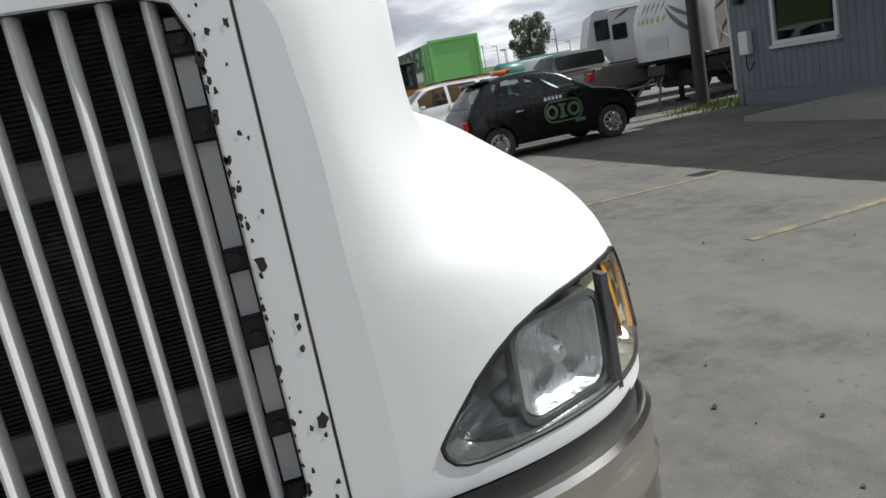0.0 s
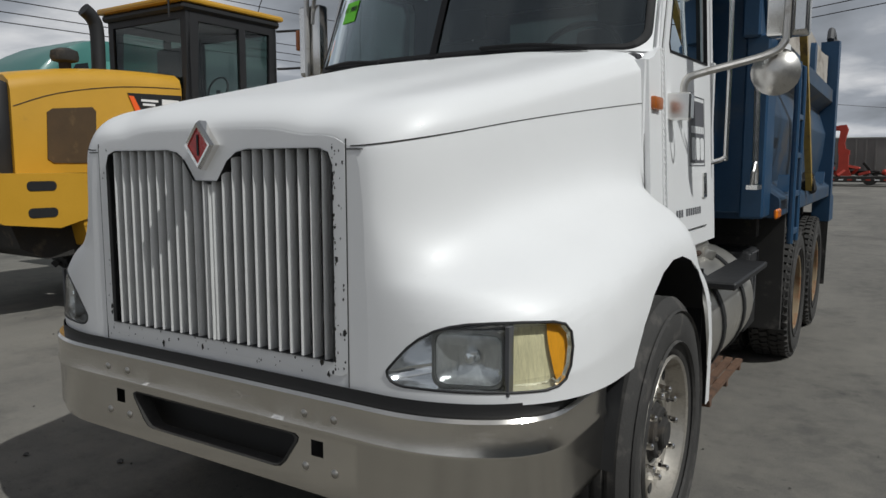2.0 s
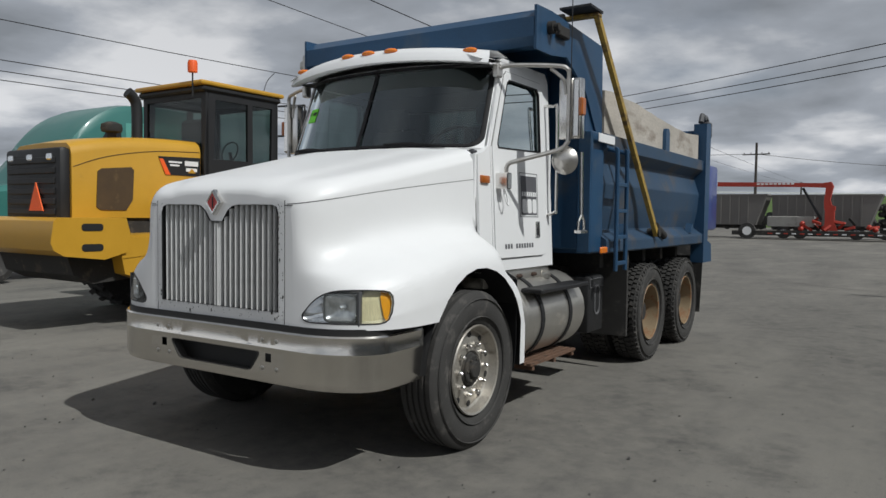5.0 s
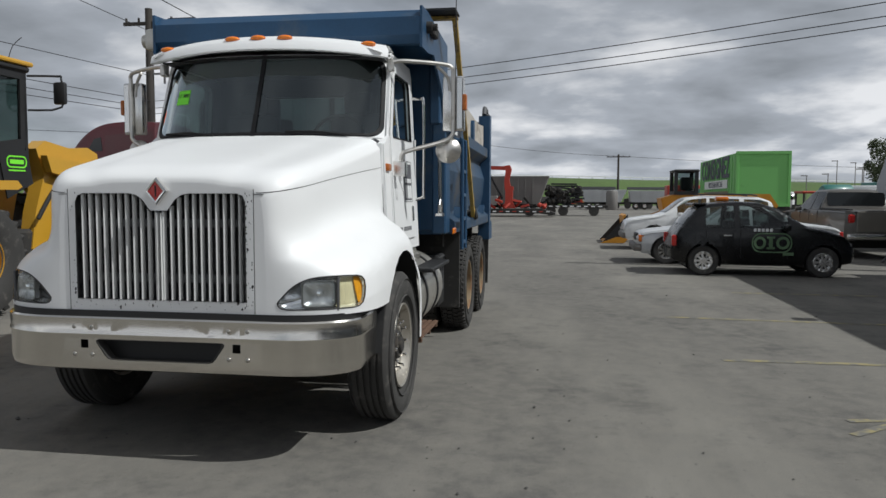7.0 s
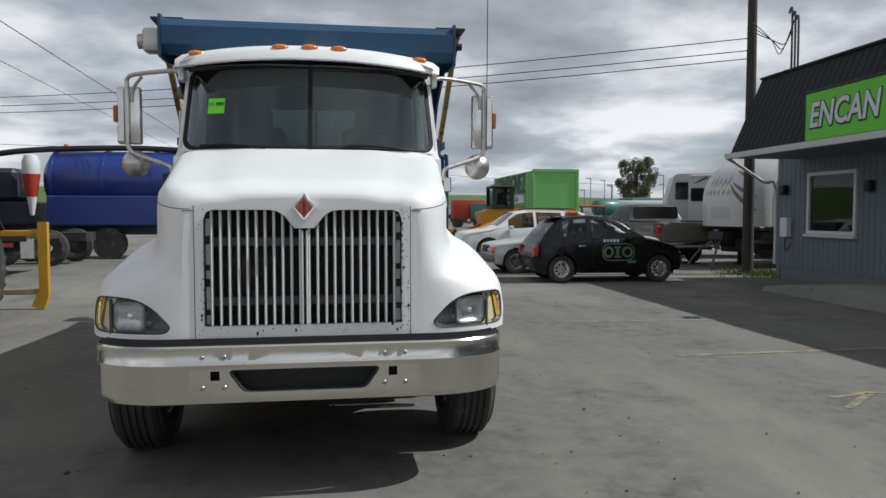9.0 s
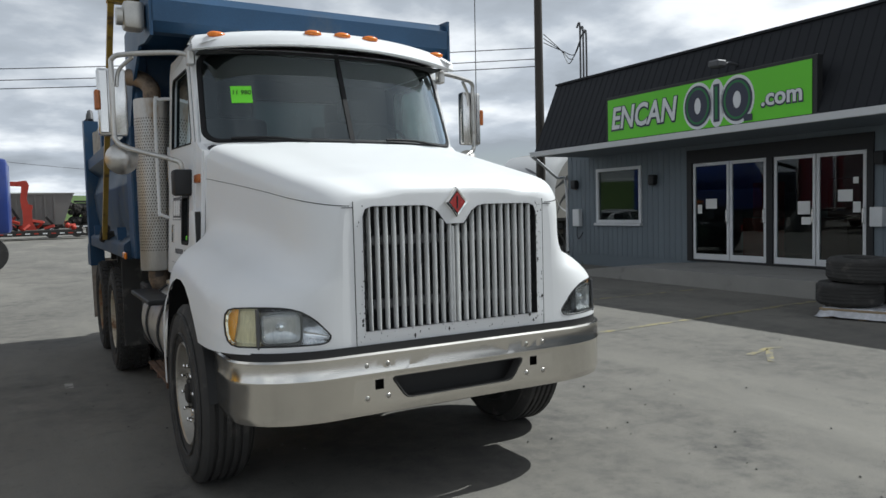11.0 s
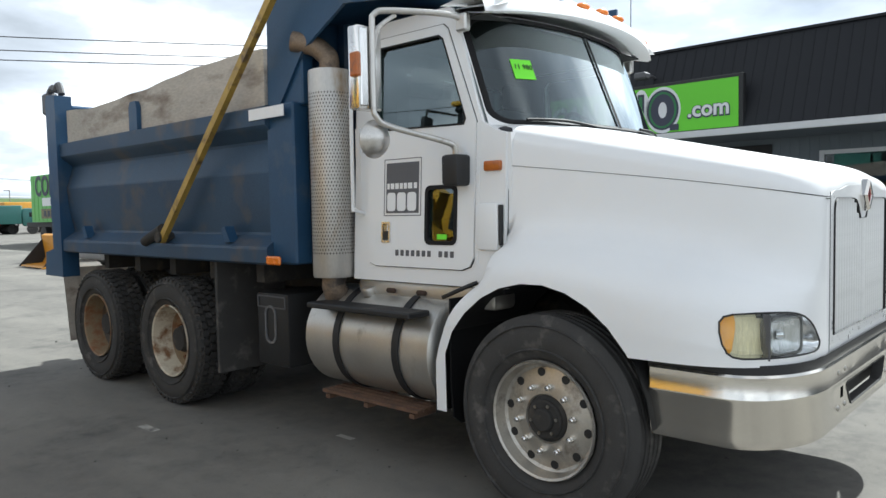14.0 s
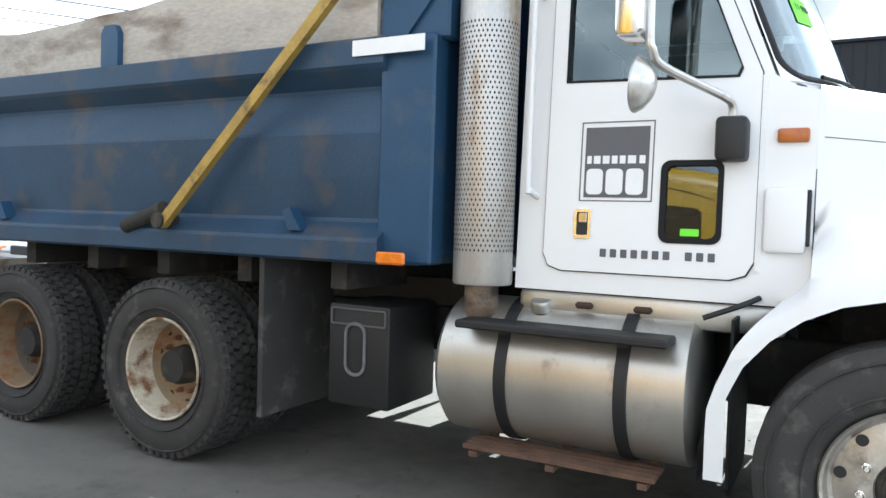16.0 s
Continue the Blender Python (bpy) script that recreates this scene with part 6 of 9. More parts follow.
# mansard roof: sloped sheet with upright seams, soffit, gutter
EAVE, TOPX = V(9.24, 0, 3.03), V(10.02, 0, 4.86)
bm = B()
prism(bm, [(EAVE.x, EAVE.z), (TOPX.x, TOPX.z), (18.0, 4.86), (18.0, 3.10), (EAVE.x + 0.3, 3.10)], lambda a, b, d: (a, d, b), Y_FAR, 11.92)
roof = part("mansard_roof", bm, "roof_black", office, "black ribbed metal mansard")
bm = B()
ringr = [(-0.010, 0.0), (-0.007, 0.008), (0.007, 0.008), (0.010, 0.0)]
d = (TOPX - EAVE).normalized()
nrm = V(-d.z, 0, d.x)
length = (TOPX - EAVE).length
loft(bm, [[d * t + nrm * b + V(0, a, 0) for a, b in ringr] for t in (0.0, length)], True, True)
rib = part("roof_rib", bm, "roof_black", office)
rib.matrix_basis = Matrix.Translation((EAVE.x, 11.90, EAVE.z))
y = 11.70
while y > -2:
    shared("roof_rib", rib.data, office, Matrix.Translation((EAVE.x, y, EAVE.z)))
    y -= 0.2
bm = B()
box(bm, 9.26, WX, Y_FAR, 11.92, 2.97, 3.02)
part("soffit", bm, "siding", office)
bm = B()
prism(bm, [(9.12, 3.08), (9.24, 3.08), (9.26, 2.96), (9.15, 2.96)], lambda a, b, d: (a, d, b), Y_FAR, 11.95)
part("gutter", bm, "letter_grey", office, "pale metal gutter along the eave")
bm = B()
box(bm, 9.98, 10.08, Y_FAR, 11.94, 4.86, 4.91)
part("roof_cap", bm, "roof_black", office)
bm = B()
tube(bm, [(9.2, 11.96, 2.98), (9.6, 12.2, 2.86), (10.6, 12.72, 2.45), (10.95, 12.78, 2.3), (10.98, 12.78, 0.35)], 0.04, 8, 4)
part("downpipe", bm, "letter_grey", office)
bm = B()
prism(bm, [(-6, -0.02), (-6, 0.295), (7.7, 0.295), (9.2, 0.20), (9.95, 0.10), (10.0, -0.02)], lambda a, b, d: (d, a, b), 8.95, WX + 0.02)
tagged(part("pavement", bm, "concrete"), "raised concrete walkway along the office", "walkway", kind="structure")

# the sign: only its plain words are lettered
sign = thing("shop_sign", "bright green sign board with grey lettering on the black roof", "sign")
bm = B()
box(bm, 9.26, 9.42, 4.10, 9.19, 3.04, 4.10, 0.01)
box(bm, 9.42, 9.62, 4.3, 9.0, 3.2, 4.0)
part("sign_box", bm, "black", sign)
bm = B()
box(bm, 9.25, 9.258, 4.18, 9.11, 3.11, 4.03)
part("sign_face", bm, "sign_green", sign)
for dx, dm, off in ((0.0, "letter_dark", 0.005), (0.0, "letter_grey", 0.011)):
    grow = 1.0 if dm == "letter_grey" else 1.0001
    lettering("word", "ENCAN", dm, sign, upright(9.25 - off, 8.06, 3.37 - (0.012 if grow > 1 else 0), "x-") @ Matrix.Diagonal((0.98 * grow, 1.20 * grow, 1, 1)), 0.56, 0.002, bold=0.012 if grow == 1.0 else 0.035, lean=0.18)
    lettering("word", ".com", dm, sign, upright(9.25 - off, 4.74, 3.37 - (0.01 if grow > 1 else 0), "x-") @ Matrix.Diagonal((0.82 * grow, 0.85 * grow, 1, 1)), 0.50, 0.002, bold=0.012 if grow == 1.0 else 0.035)


def ring_shape(cy, cz, w, h, t):
    n = 28
    return ([(cy + w * math.cos(2 * math.pi * i / n), cz + h * math.sin(2 * math.pi * i / n)) for i in range(n)],
            [(cy + (w - t) * math.cos(2 * math.pi * i / n), cz + (h - t) * math.sin(2 * math.pi * i / n)) for i in range(n)])


bm = B()
for cy, w in ((6.56, 0.30), (6.11, 0.13), (5.65, 0.31)):
    out_r, _ = ring_shape(cy, 3.56, w + 0.06, 0.46, 0.1)
    prism(bm, out_r, lambda a, b, d: (9.25 - d, a, b), 0.0, 0.006)
part("logo_back", bm, "letter_grey", sign)
bm = B()
for cy, w in ((6.56, 0.32), (5.65, 0.33)):
    o, i = ring_shape(cy, 3.56, w, 0.40, 0.24)
    plate(bm, o, [i], lambda a, b, d: (9.25 - d, a, b), 0.006, 0.012)
box(bm, 9.238, 9.244, 6.04, 6.18, 3.2, 3.92)
box(bm, 9.236, 9.238, 5.32, 5.50, 3.14, 3.26)
part("logo_mark", bm, "letter_dark", sign)
bm = B()
for cy, w in ((6.56, 0.28), (5.65, 0.29)):
    o, i = ring_shape(cy, 3.56, w, 0.36, 0.04)
    plate(bm, o, [i], lambda a, b, d: (9.25 - d, a, b), 0.012, 0.016)
box(bm, 9.232, 9.236, 6.08, 6.14, 3.25, 3.87)
part("logo_fill", bm, "letter_green", sign)


def wall_lamp(x, y, z):
    t = thing("wall_lamp", "small black lamp on the grey wall", "lamp", "wall lamps")
    bm = B()
    box(bm, x - 0.16, x - 0.004, y - 0.09, y + 0.09, z - 0.12, z + 0.12, 0.03, seg=2)
    part("housing", bm, "black", t)
    bm = B()
    box(bm, x - 0.14, x - 0.03, y - 0.07, y + 0.07, z - 0.135, z - 0.121)
    part("lens", bm, "plastic_grey", t)


for y, z in ((12.37, 2.24), (9.45, 2.24), (4.02, 2.38)):
    wall_lamp(WX, y, z)
mail = thing("meter_box", "white metal meter box with cable on the wall", "box")
bm = B()
box(bm, WX - 0.14, WX - 0.002, 12.14, 12.42, 1.07, 1.55, 0.015)
part("box_body", bm, "white_alu", mail)
bm = B()
tube(bm, [(WX - 0.06, 12.3, 1.07), (WX - 0.06, 12.32, 0.85), (WX - 0.1, 12.2, 0.72), (WX - 0.03, 12.1, 0.9)], 0.014, 6, 4)
part("cable", bm, "black", mail)
mail = thing("mail_box", "white metal letter box beside the doors", "box")
bm = B()
box(bm, WX - 0.15, WX - 0.002, 3.95, 4.18, 1.14, 1.50, 0.02, seg=2)
part("box_body", bm, "white_alu", mail)
mail = thing("ash_box", "small dark box under the window", "box")
bm = B()
box(bm, WX - 0.15, WX - 0.002, 3.42, 3.62, 1.30, 1.62, 0.02)
part("box_body", bm, "plastic_grey", mail)
flood = thing("flood_lamp", "dark flood lamp above the sign", "lamp")
bm = B()
box(bm, 9.1, 9.35, 5.95, 6.2, 4.22, 4.36, 0.03)
tube(bm, [(9.3, 6.08, 4.28), (9.6, 6.08, 4.34), (9.85, 6.08, 4.3)], 0.03, 8, 4)
part("housing", bm, "plastic_grey", flood)
masts = thing("service_mast", "bundle of steel conduit masts on the roof", "mast")
for dy in (0.0, 0.12, 0.24):
    bm = B()
    tube(bm, [(10.5, 11.3 + dy, 4.8), (10.5, 11.3 + dy, 6.1 + dy), (10.5, 11.36 + dy, 6.25 + dy), (10.5, 11.42 + dy, 6.15 + dy)], 0.025, 8, 3)
    part("conduit", bm, "plastic_grey", masts)
bm = B()
for k in range(3):
    tube(bm, [(10.5, 11.45, 6.2), (10.45, 11.7 + 0.1 * k, 5.7 - 0.1 * k), (10.4, 12.2, 5.9), (10.35, 12.9, 6.25 + 0.12 * k)], 0.012, 5, 5)
part("service_cable", bm, "black", masts)


# ---- poles and wires ----
PLACE = YARD
def utility_pole(x, y, h, r=0.16, arm=0.0, arm_z=None):
    t = thing("utility_pole", "dark weathered wooden utility pole", "pole", "utility poles", at=(x, y, 0))
    bm = B()
    cyl(bm, (0, 0, 0), (0, 0, h), r, r * 0.7, 14)
    part("pole", bm, "pole_wood", t)
    if arm:
        bm = B()
        box(bm, -arm, arm, -0.06, 0.06, (arm_z or h - 0.5), (arm_z or h - 0.5) + 0.14)
        for q in (-arm * 0.9, -arm * 0.4, arm * 0.4, arm * 0.9):
            cyl(bm, (q, 0, (arm_z or h - 0.5) + 0.14), (q, 0, (arm_z or h - 0.5) + 0.32), 0.05, n=8)
        part("cross_arm", bm, "pole_wood", t)
    return t


utility_pole(10.38, 13.1, 9.2, 0.14)
pl = utility_pole(-16.0, 26.2, 9.75, 0.22, 1.2, 9.05)
bm = B()
for k, z in enumerate((6.9, 7.6, 8.2)):
    box(bm, 0.2, 0.75, -0.05, 0.05, z, z + 0.07)
    cyl(bm, (0.7, 0, z), (0.7, 0, z - 0.4), 0.05, n=8)
part("bracket", bm, "plastic_grey", pl)
utility_pole(10.4, 120, 8.8, 0.22, 1.9, 8.3)
utility_pole(-14.8, 95, 11.0, 0.2, 1.6, 9.5)
utility_pole(-9.6, -30, 8.6, 0.2, 1.3, 7.9)
utility_pole(-17.0, 150, 8.6, 0.2, 0.9, 7.9)


def wire(points, r):
    t = thing("overhead_wire", "sagging black overhead wire", "wire", "overhead wires")
    bm = B()
    tube(bm, points, r, 5, 8)
    part("cable", bm, "black", t)


def sagging(a, b, sag, n=5):
    a, b = Vector(a), Vector(b)
    return [a.lerp(b, i / n) - V(0, 0, sag * 4 * (i / n) * (1 - i / n)) for i in range(n + 1)]


for z0, z1 in ((5.85, 5.75), (5.55, 5.45), (5.35, 5.2)):
    wire(sagging((10.38, 13.1, z0), (-15.9, 26.2, z1), 0.28), 0.012)
for z0 in (6.85, 5.75, 5.45, 5.2):
    wire(sagging((-15.9, 26.2, z0), (-20, -14, z0 + 0.25), 0.25), 0.014)
wire(sagging((-8.5, -30, 8.2), (-16.4, 150, 8.2), 0.5, 11), 0.016)
wire(sagging((-10.4, -30, 8.1), (-17.6, 150, 8.1), 0.9, 11), 0.012)
wire(sagging((-14.8, 95, 9.6), (10.4, 120, 8.5), 0.4), 0.03)
wire(sagging((10.4, 120, 8.5), (110, 190, 9.0), 0.8), 0.035)
wire(sagging((-14.8, 95, 9.6), (-90, 60, 10.5), 0.8), 0.03)


# ---- painted marks, pebbles and patches on the ground ----
def painted(name, pts, w, mat, label, category):
    bm = B()
    rows = []
    for i, p in enumerate(pts):
        q = Vector(pts[min(i + 1, len(pts) - 1)]) - Vector(pts[max(i - 1, 0)])
        nq = V(-q[1], q[0], 0).normalized() * w / 2
        rows.append([V(p[0], p[1], 0.004) + nq, V(p[0], p[1], 0.004) - nq])
    loft(bm, rows)
    return tagged(part(name, bm, mat), label, category, "painted marks", "structure")


PLACE = Matrix()
painted("parking_line", [(3.75, 6.05), (8.5, 5.78)], 0.09, "line_yellow", "worn yellow parking line on asphalt", "line")
painted("parking_line", [(3.9, 3.46), (8.5, 3.56)], 0.10, "line_yellow", "worn yellow parking line on asphalt", "line")
painted("parking_line", [(5.2, 8.85), (8.5, 8.80)], 0.09, "line_yellow", "worn yellow parking line on asphalt", "line")
painted("parking_line", [(7.2, 1.0), (8.5, 1.05)], 0.09, "line_yellow", "worn yellow parking line on asphalt", "line")
painted("arrow_mark", [(4.34, 1.55), (4.80, 1.66), (4.95, 1.60)], 0.07, "line_yellow", "worn yellow arrow on asphalt", "mark")
painted("arrow_mark", [(4.26, 1.22), (4.50, 1.42), (4.78, 1.62)], 0.07, "line_yellow", "worn yellow arrow on asphalt", "mark")
# pale dashes painted where sun leaks through under the truck
for x, y, w, h in ((-1.70, 4.30, 0.07, 0.22), (-0.925, 2.995, 0.05, 0.16)):
    painted("faded_mark", [(x, y - h / 2), (x, y + h / 2)], w, "sunlit_pale", "pale fleck painted for sunlight on asphalt", "mark")
PLACE = YARD
rng = random.Random(7)
pv, pf = [], []
for i in range(520):
    a = rng.uniform(0, 2 * math.pi)
    rad = 1.2 + 9 * rng.random() ** 1.2
    x, y = 0.3 + rad * math.cos(a), -0.5 + rad * math.sin(a)
    s2 = rng.uniform(0.004, 0.012) * (2.0 if rng.random() < 0.05 else 1)
    base = len(pv)
    for dx, dy, dz in ((1, 0, 0.3), (0, 1, 0.3), (-1, 0, 0.3), (0, -1, 0.3), (0.2, 0.1, 1.0), (0, 0, -0.2)):
        pv.append((x + dx * s2 * rng.uniform(0.7, 1.3), y + dy * s2 * rng.uniform(0.7, 1.3), 0.003 + dz * s2))
    for q in range(4):
        pf.append((base + q, base + (q + 1) % 4, base + 4))
        pf.append((base + q, base + 5, base + (q + 1) % 4))
me = bpy.data.meshes.new("pebbles")
me.from_pydata(pv, [], pf)
me.materials.append(material("pebble", (0.09, 0.085, 0.08), 0.9, vary=0.5, scale=3))
tagged(new("pebbles", me), "scattered grit and pebbles on the asphalt", "pebbles", kind="stuff")


# ---- parked vehicles ----
def line_at(keys, u):
    """A smooth line through (u, value) keys."""
    for (a, va), (b, vb) in zip(keys, keys[1:]):
        if u <= b:
            t = (u - a) / (b - a)
            return va + (vb - va) * (t * t * (3 - 2 * t) * 0.35 + t * 0.65)
    return keys[-1][1]


def car(name, label, category, at, turn, L, W, roof, belt, paint, wheels, r, glass, group="parked cars", low=0.24, plan=2.6, nose=0.10, see=True):
    """A car along +x, u 0 at the tail to 1 at the nose. roof, belt: height keys. glass: side panes (u0, u1); screens (u0, u1)."""
    t = thing(name, label, category, group, at=at, turn=turn)
    half = W / 2

    def section(u):
        e = min(u / nose, (1 - u) / nose, 1)
        w = half * (0.80 + 0.20 * bow(e, plan))
        top = line_at(roof, u)
        bl = min(line_at(belt, u), top - 0.05)
        tw = w * (1 - 0.30 * min(max((top - bl - 0.05) / 0.55, 0), 1))
        zl = low + 0.10 * (1 - bow(e, 2))
        mid = (zl + bl) / 2
        return [(w * 0.93, zl), (w * 0.985, zl + 0.09), (w, mid), (w * 0.985, bl - 0.06), (w * 0.955, bl), (w * 0.955 * 0.5 + tw * 0.5, (bl + top) / 2 - 0.0), (tw, top - 0.07), (tw * 0.9, top - 0.022), (tw * 0.55, top - 0.004), (0, top)]

    us = [i / 44 for i in range(45)]
    bm = B()
    for s in (1, -1):
        loft(bm, [[(u * L, s * a, b) for a, b in section(u)] for u in us])
    bmesh.ops.remove_doubles(bm, verts=bm.verts, dist=1e-4)
    for end in (0, 1):
        sec = section(end)
        ring = [(end * L, a, b) for a, b in sec] + [(end * L, -a, b) for a, b in sec[::-1][1:]]
        bm.faces.new([bm.verts.new(p) for p in ring])
    bmesh.ops.remove_doubles(bm, verts=bm.verts, dist=1e-4)
    for wx in wheels:
        ringa = [(wx + (r + 0.05) * math.cos(radians(a)), r + (r + 0.05) * math.sin(radians(a))) for a in range(0, 360, 24)]
        gone = cut_out(bm, ringa, (0, 2), lambda c: abs(c.x - wx) < r * 2 and c.z < 2.4 * r and abs(c.y) > half * 0.7)
        bmesh.ops.delete(bm, geom=gone, context="FACES")
    side, screens = glass
    if see:
        for u0, u1 in side:
            lower = [(q * L, section(q)[4][1] + 0.03) for q in (u0, u1)]
            upper = [(q * L, section(q)[6][1] - 0.01) for q in (u1, (u0 + u1) / 2, u0)]
            bmesh.ops.delete(bm, geom=cut_out(bm, lower + upper, (0, 2), lambda c: c.z > 0.7 and abs(c.y) > half * 0.5), context="FACES")
        for u0, u1 in screens:
            wa, wb = section(u0)[7][0] * 0.93, section(u1)[7][0] * 0.93
            bmesh.ops.delete(bm, geom=cut_out(bm, [(u0 * L, -wa), (u1 * L, -wb), (u1 * L, wb), (u0 * L, wa)], (0, 1), lambda c: c.z > 0.7), context="FACES")
    body = part("body", bm, paint, t, sharp=40)
    if see:
        mid = (side[-1][0] + side[-1][1]) / 2 * L
        for sx, sy in ((mid - 0.25, 0.36), (mid - 0.25, -0.36), (mid - 1.05, 0.36), (mid - 1.05, -0.36)):
            bm = B()
            base = line_at(belt, 0.5)
            box(bm, sx - 0.22, sx + 0.28, sy - 0.24, sy + 0.24, base - 0.55, base - 0.40, 0.05, seg=2)
            box(bm, sx - 0.30, sx - 0.16, sy - 0.24, sy + 0.24, base - 0.45, base + 0.16, 0.05, seg=2)
            box(bm, sx - 0.28, sx - 0.18, sy - 0.13, sy + 0.13, base + 0.19, base + 0.36, 0.04, seg=2)
            part("seat", bm, "rubber", t)
        bm = B()
        box(bm, mid + 0.42, mid + 0.75, -half * 0.8, half * 0.8, line_at(belt, 0.5) - 0.35, line_at(belt, 0.5) + 0.0, 0.06, seg=2)
        part("dashboard", bm, "black", t)
    bm = B()
    box(bm, 0.12, L - 0.12, -half * 0.72, half * 0.72, low + 0.02, low + 0.25)
    part("underbody", bm, "black", t)
    for wx in wheels:
        bm = B()
        for s in (1,):
            loft(bm, [[(wx + (r + 0.05) * math.cos(radians(a)), y, r + (r + 0.05) * math.sin(radians(a))) for a in range(-20, 201, 20)] for y in (-half * 0.94, half * 0.94)])
        part("wheel_well", bm, "black", t)
    # glass
    pane = CAR_PANE if see else "car_window"
    for u0, u1 in side:
        for s in (1, -1):
            bm = B()
            rows = []
            for k in range(7):
                u = u0 + (u1 - u0) * k / 6
                sec = section(u)
                (a0, b0), (a1, b1), (a2, b2) = sec[4], sec[5], sec[6]
                rows.append([(u * L, s * (a + 0.006), b) for a, b in ((a0 - 0.004, b0 + 0.03), (a1, b1), (a2 + 0.0, b2 - 0.01))])
            loft(bm, rows)
            part("side_window", bm, pane, t, "dark tinted side window")
    for u0, u1 in screens:
        bm = B()
        rows = []
        for k in range(7):
            u = u0 + (u1 - u0) * k / 6
            sec = section(u)
            half_row = [sec[7], sec[8], sec[9]]
            off = -0.012 if u < 0.5 else 0.012
            rows.append([(u * L + off, a * 0.97, b + 0.007) for a, b in half_row] + [(u * L + off, -a * 0.97, b + 0.007) for a, b in half_row[::-1][1:]])
        loft(bm, rows)
        part("windscreen", bm, pane, t, "dark glass screen")
    # wheels
    bm = B()
    lathe(bm, [(r * 0.62, -0.09), (r * 0.70, -0.10), (r * 0.92, -0.098), (r, -0.07), (r, 0.07), (r * 0.92, 0.098), (r * 0.70, 0.10), (r * 0.62, 0.09)], (0, 0, 0), (0, 1, 0), 28)
    tyre = as_mesh(bm, "car_tyre", "rubber")
    bm = B()
    lathe(bm, [(r * 0.64, 0.085), (r * 0.60, 0.09), (r * 0.56, 0.05), (r * 0.3, 0.04)], (0, 0, 0), (0, 1, 0), 28)
    for k in range(9):
        box(bm, -0.022, 0.022, 0.05, 0.08, 0.02, r * 0.60, 0.0, pose(0, 0, 0, 0, 40 * k, 0))
    cyl(bm, (0, 0.05, 0), (0, 0.095, 0), 0.06, n=14)
    rim = as_mesh(bm, "car_rim", "bright_metal")
    bm = B()
    cyl(bm, (0, 0.0, 0), (0, 0.045, 0), r * 0.60, n=24)
    disc = as_mesh(bm, "car_hub", "black")
    for wx in wheels:
        for s in (1, -1):
            w = thing("wheel", "", "")
            w.parent = t
            w.matrix_basis = pose(wx, s * (half * 0.93 - 0.07), r, 0, 17 * wx, 0 if s > 0 else 180)
            shared("tyre", tyre, w)
            shared("rim", rim, w)
            shared("brake_disc", disc, w)
    # lamps, mirrors, door seams, bumpers
    for s in (1, -1):
        sec = section(0.955)
        bm = B()
        r2 = bmesh.ops.create_uvsphere(bm, u_segments=14, v_segments=8, radius=1.0)
        for v in r2["verts"]:
            v.co = V(0.955 * L + v.co.x * 0.10, s * (half * 0.80 + v.co.y * 0.10), min(line_at(belt, 0.95), line_at(roof, 0.95)) - 0.13 + v.co.z * 0.075)
        part("headlight", bm, "lamp_bowl", t)
        bm = B()
        box(bm, 0.0, 0.10, *sorted((s * half * 0.74, s * half * 0.93)), line_at(belt, 0.03) - 0.30, line_at(belt, 0.03) - 0.08, 0.02)
        part("tail_lamp", bm, "red_lens", t)
        bm = B()
        um = side[-1][1] - 0.01
        box(bm, um * L - 0.08, um * L + 0.05, *sorted((s * half * 0.98, s * (half + 0.16))), line_at(belt, um), line_at(belt, um) + 0.12, 0.03, seg=2)
        part("door_mirror", bm, paint, t)
        bm = B()
        y_out = half * 0.992
        for u in [p[0] for p in side] + [side[-1][1]]:
            box(bm, u * L - 0.004, u * L + 0.004, *sorted((s * (half * 0.96), s * (y_out + 0.006))), low + 0.12, line_at(belt, u) - 0.02)
        part("door_gap", bm, "black", t)
        bm = B()
        box(bm, (side[0][1] - 0.06) * L, (side[0][1] - 0.06) * L + 0.16, *sorted((s * half * 0.97, s * (half + 0.012))), line_at(belt, 0.5) - 0.13, line_at(belt, 0.5) - 0.10, 0.006)
        part("door_handle", bm, "bright_metal", t)
    return t


M["car_window"] = material("car_window", (0.010, 0.012, 0.013), 0.06, vary=0.1, spec=0.45)
CAR_PANE = pane_material("car_pane", (0.50, 0.56, 0.55), 0.9)
# small black hatchback
hatch = car("hatchback_car", "small black hatchback with green door decals parked outside the office", "car", (4.42, 12.24, 0), -0.6, 3.46, 1.63,
            [(0, 0.58), (0.015, 0.78), (0.05, 0.98), (0.10, 1.18), (0.155, 1.38), (0.22, 1.455), (0.36, 1.49), (0.48, 1.475), (0.57, 1.39), (0.70, 1.10), (0.75, 1.00), (0.83, 0.95), (0.92, 0.86), (0.975, 0.70), (1, 0.52)],
            [(0, 0.88), (0.2, 0.94), (0.6, 0.92), (0.75, 0.90), (1, 0.72)], "car_black", (0.62, 2.86), 0.30,
            (((0.19, 0.345), (0.38, 0.635)), ((0.062, 0.145), (0.58, 0.715))), nose=0.16, plan=2.2)
bm = B()
plate(bm, rounded(1.52, 2.27, 0.48, 0.87, 0.17), [rounded(1.545, 2.245, 0.505, 0.845, 0.15)], lambda a, b, d: (a, -0.818 - d, b), 0.0, 0.004)
for cy, w in ((1.67, 0.115), (2.10, 0.125)):
    o, i = ring_shape(cy, 0.675, w, 0.125, 0.05)
    plate(bm, o, [i], lambda a, b, d: (a, -0.818 - d, b), 0.0, 0.005)
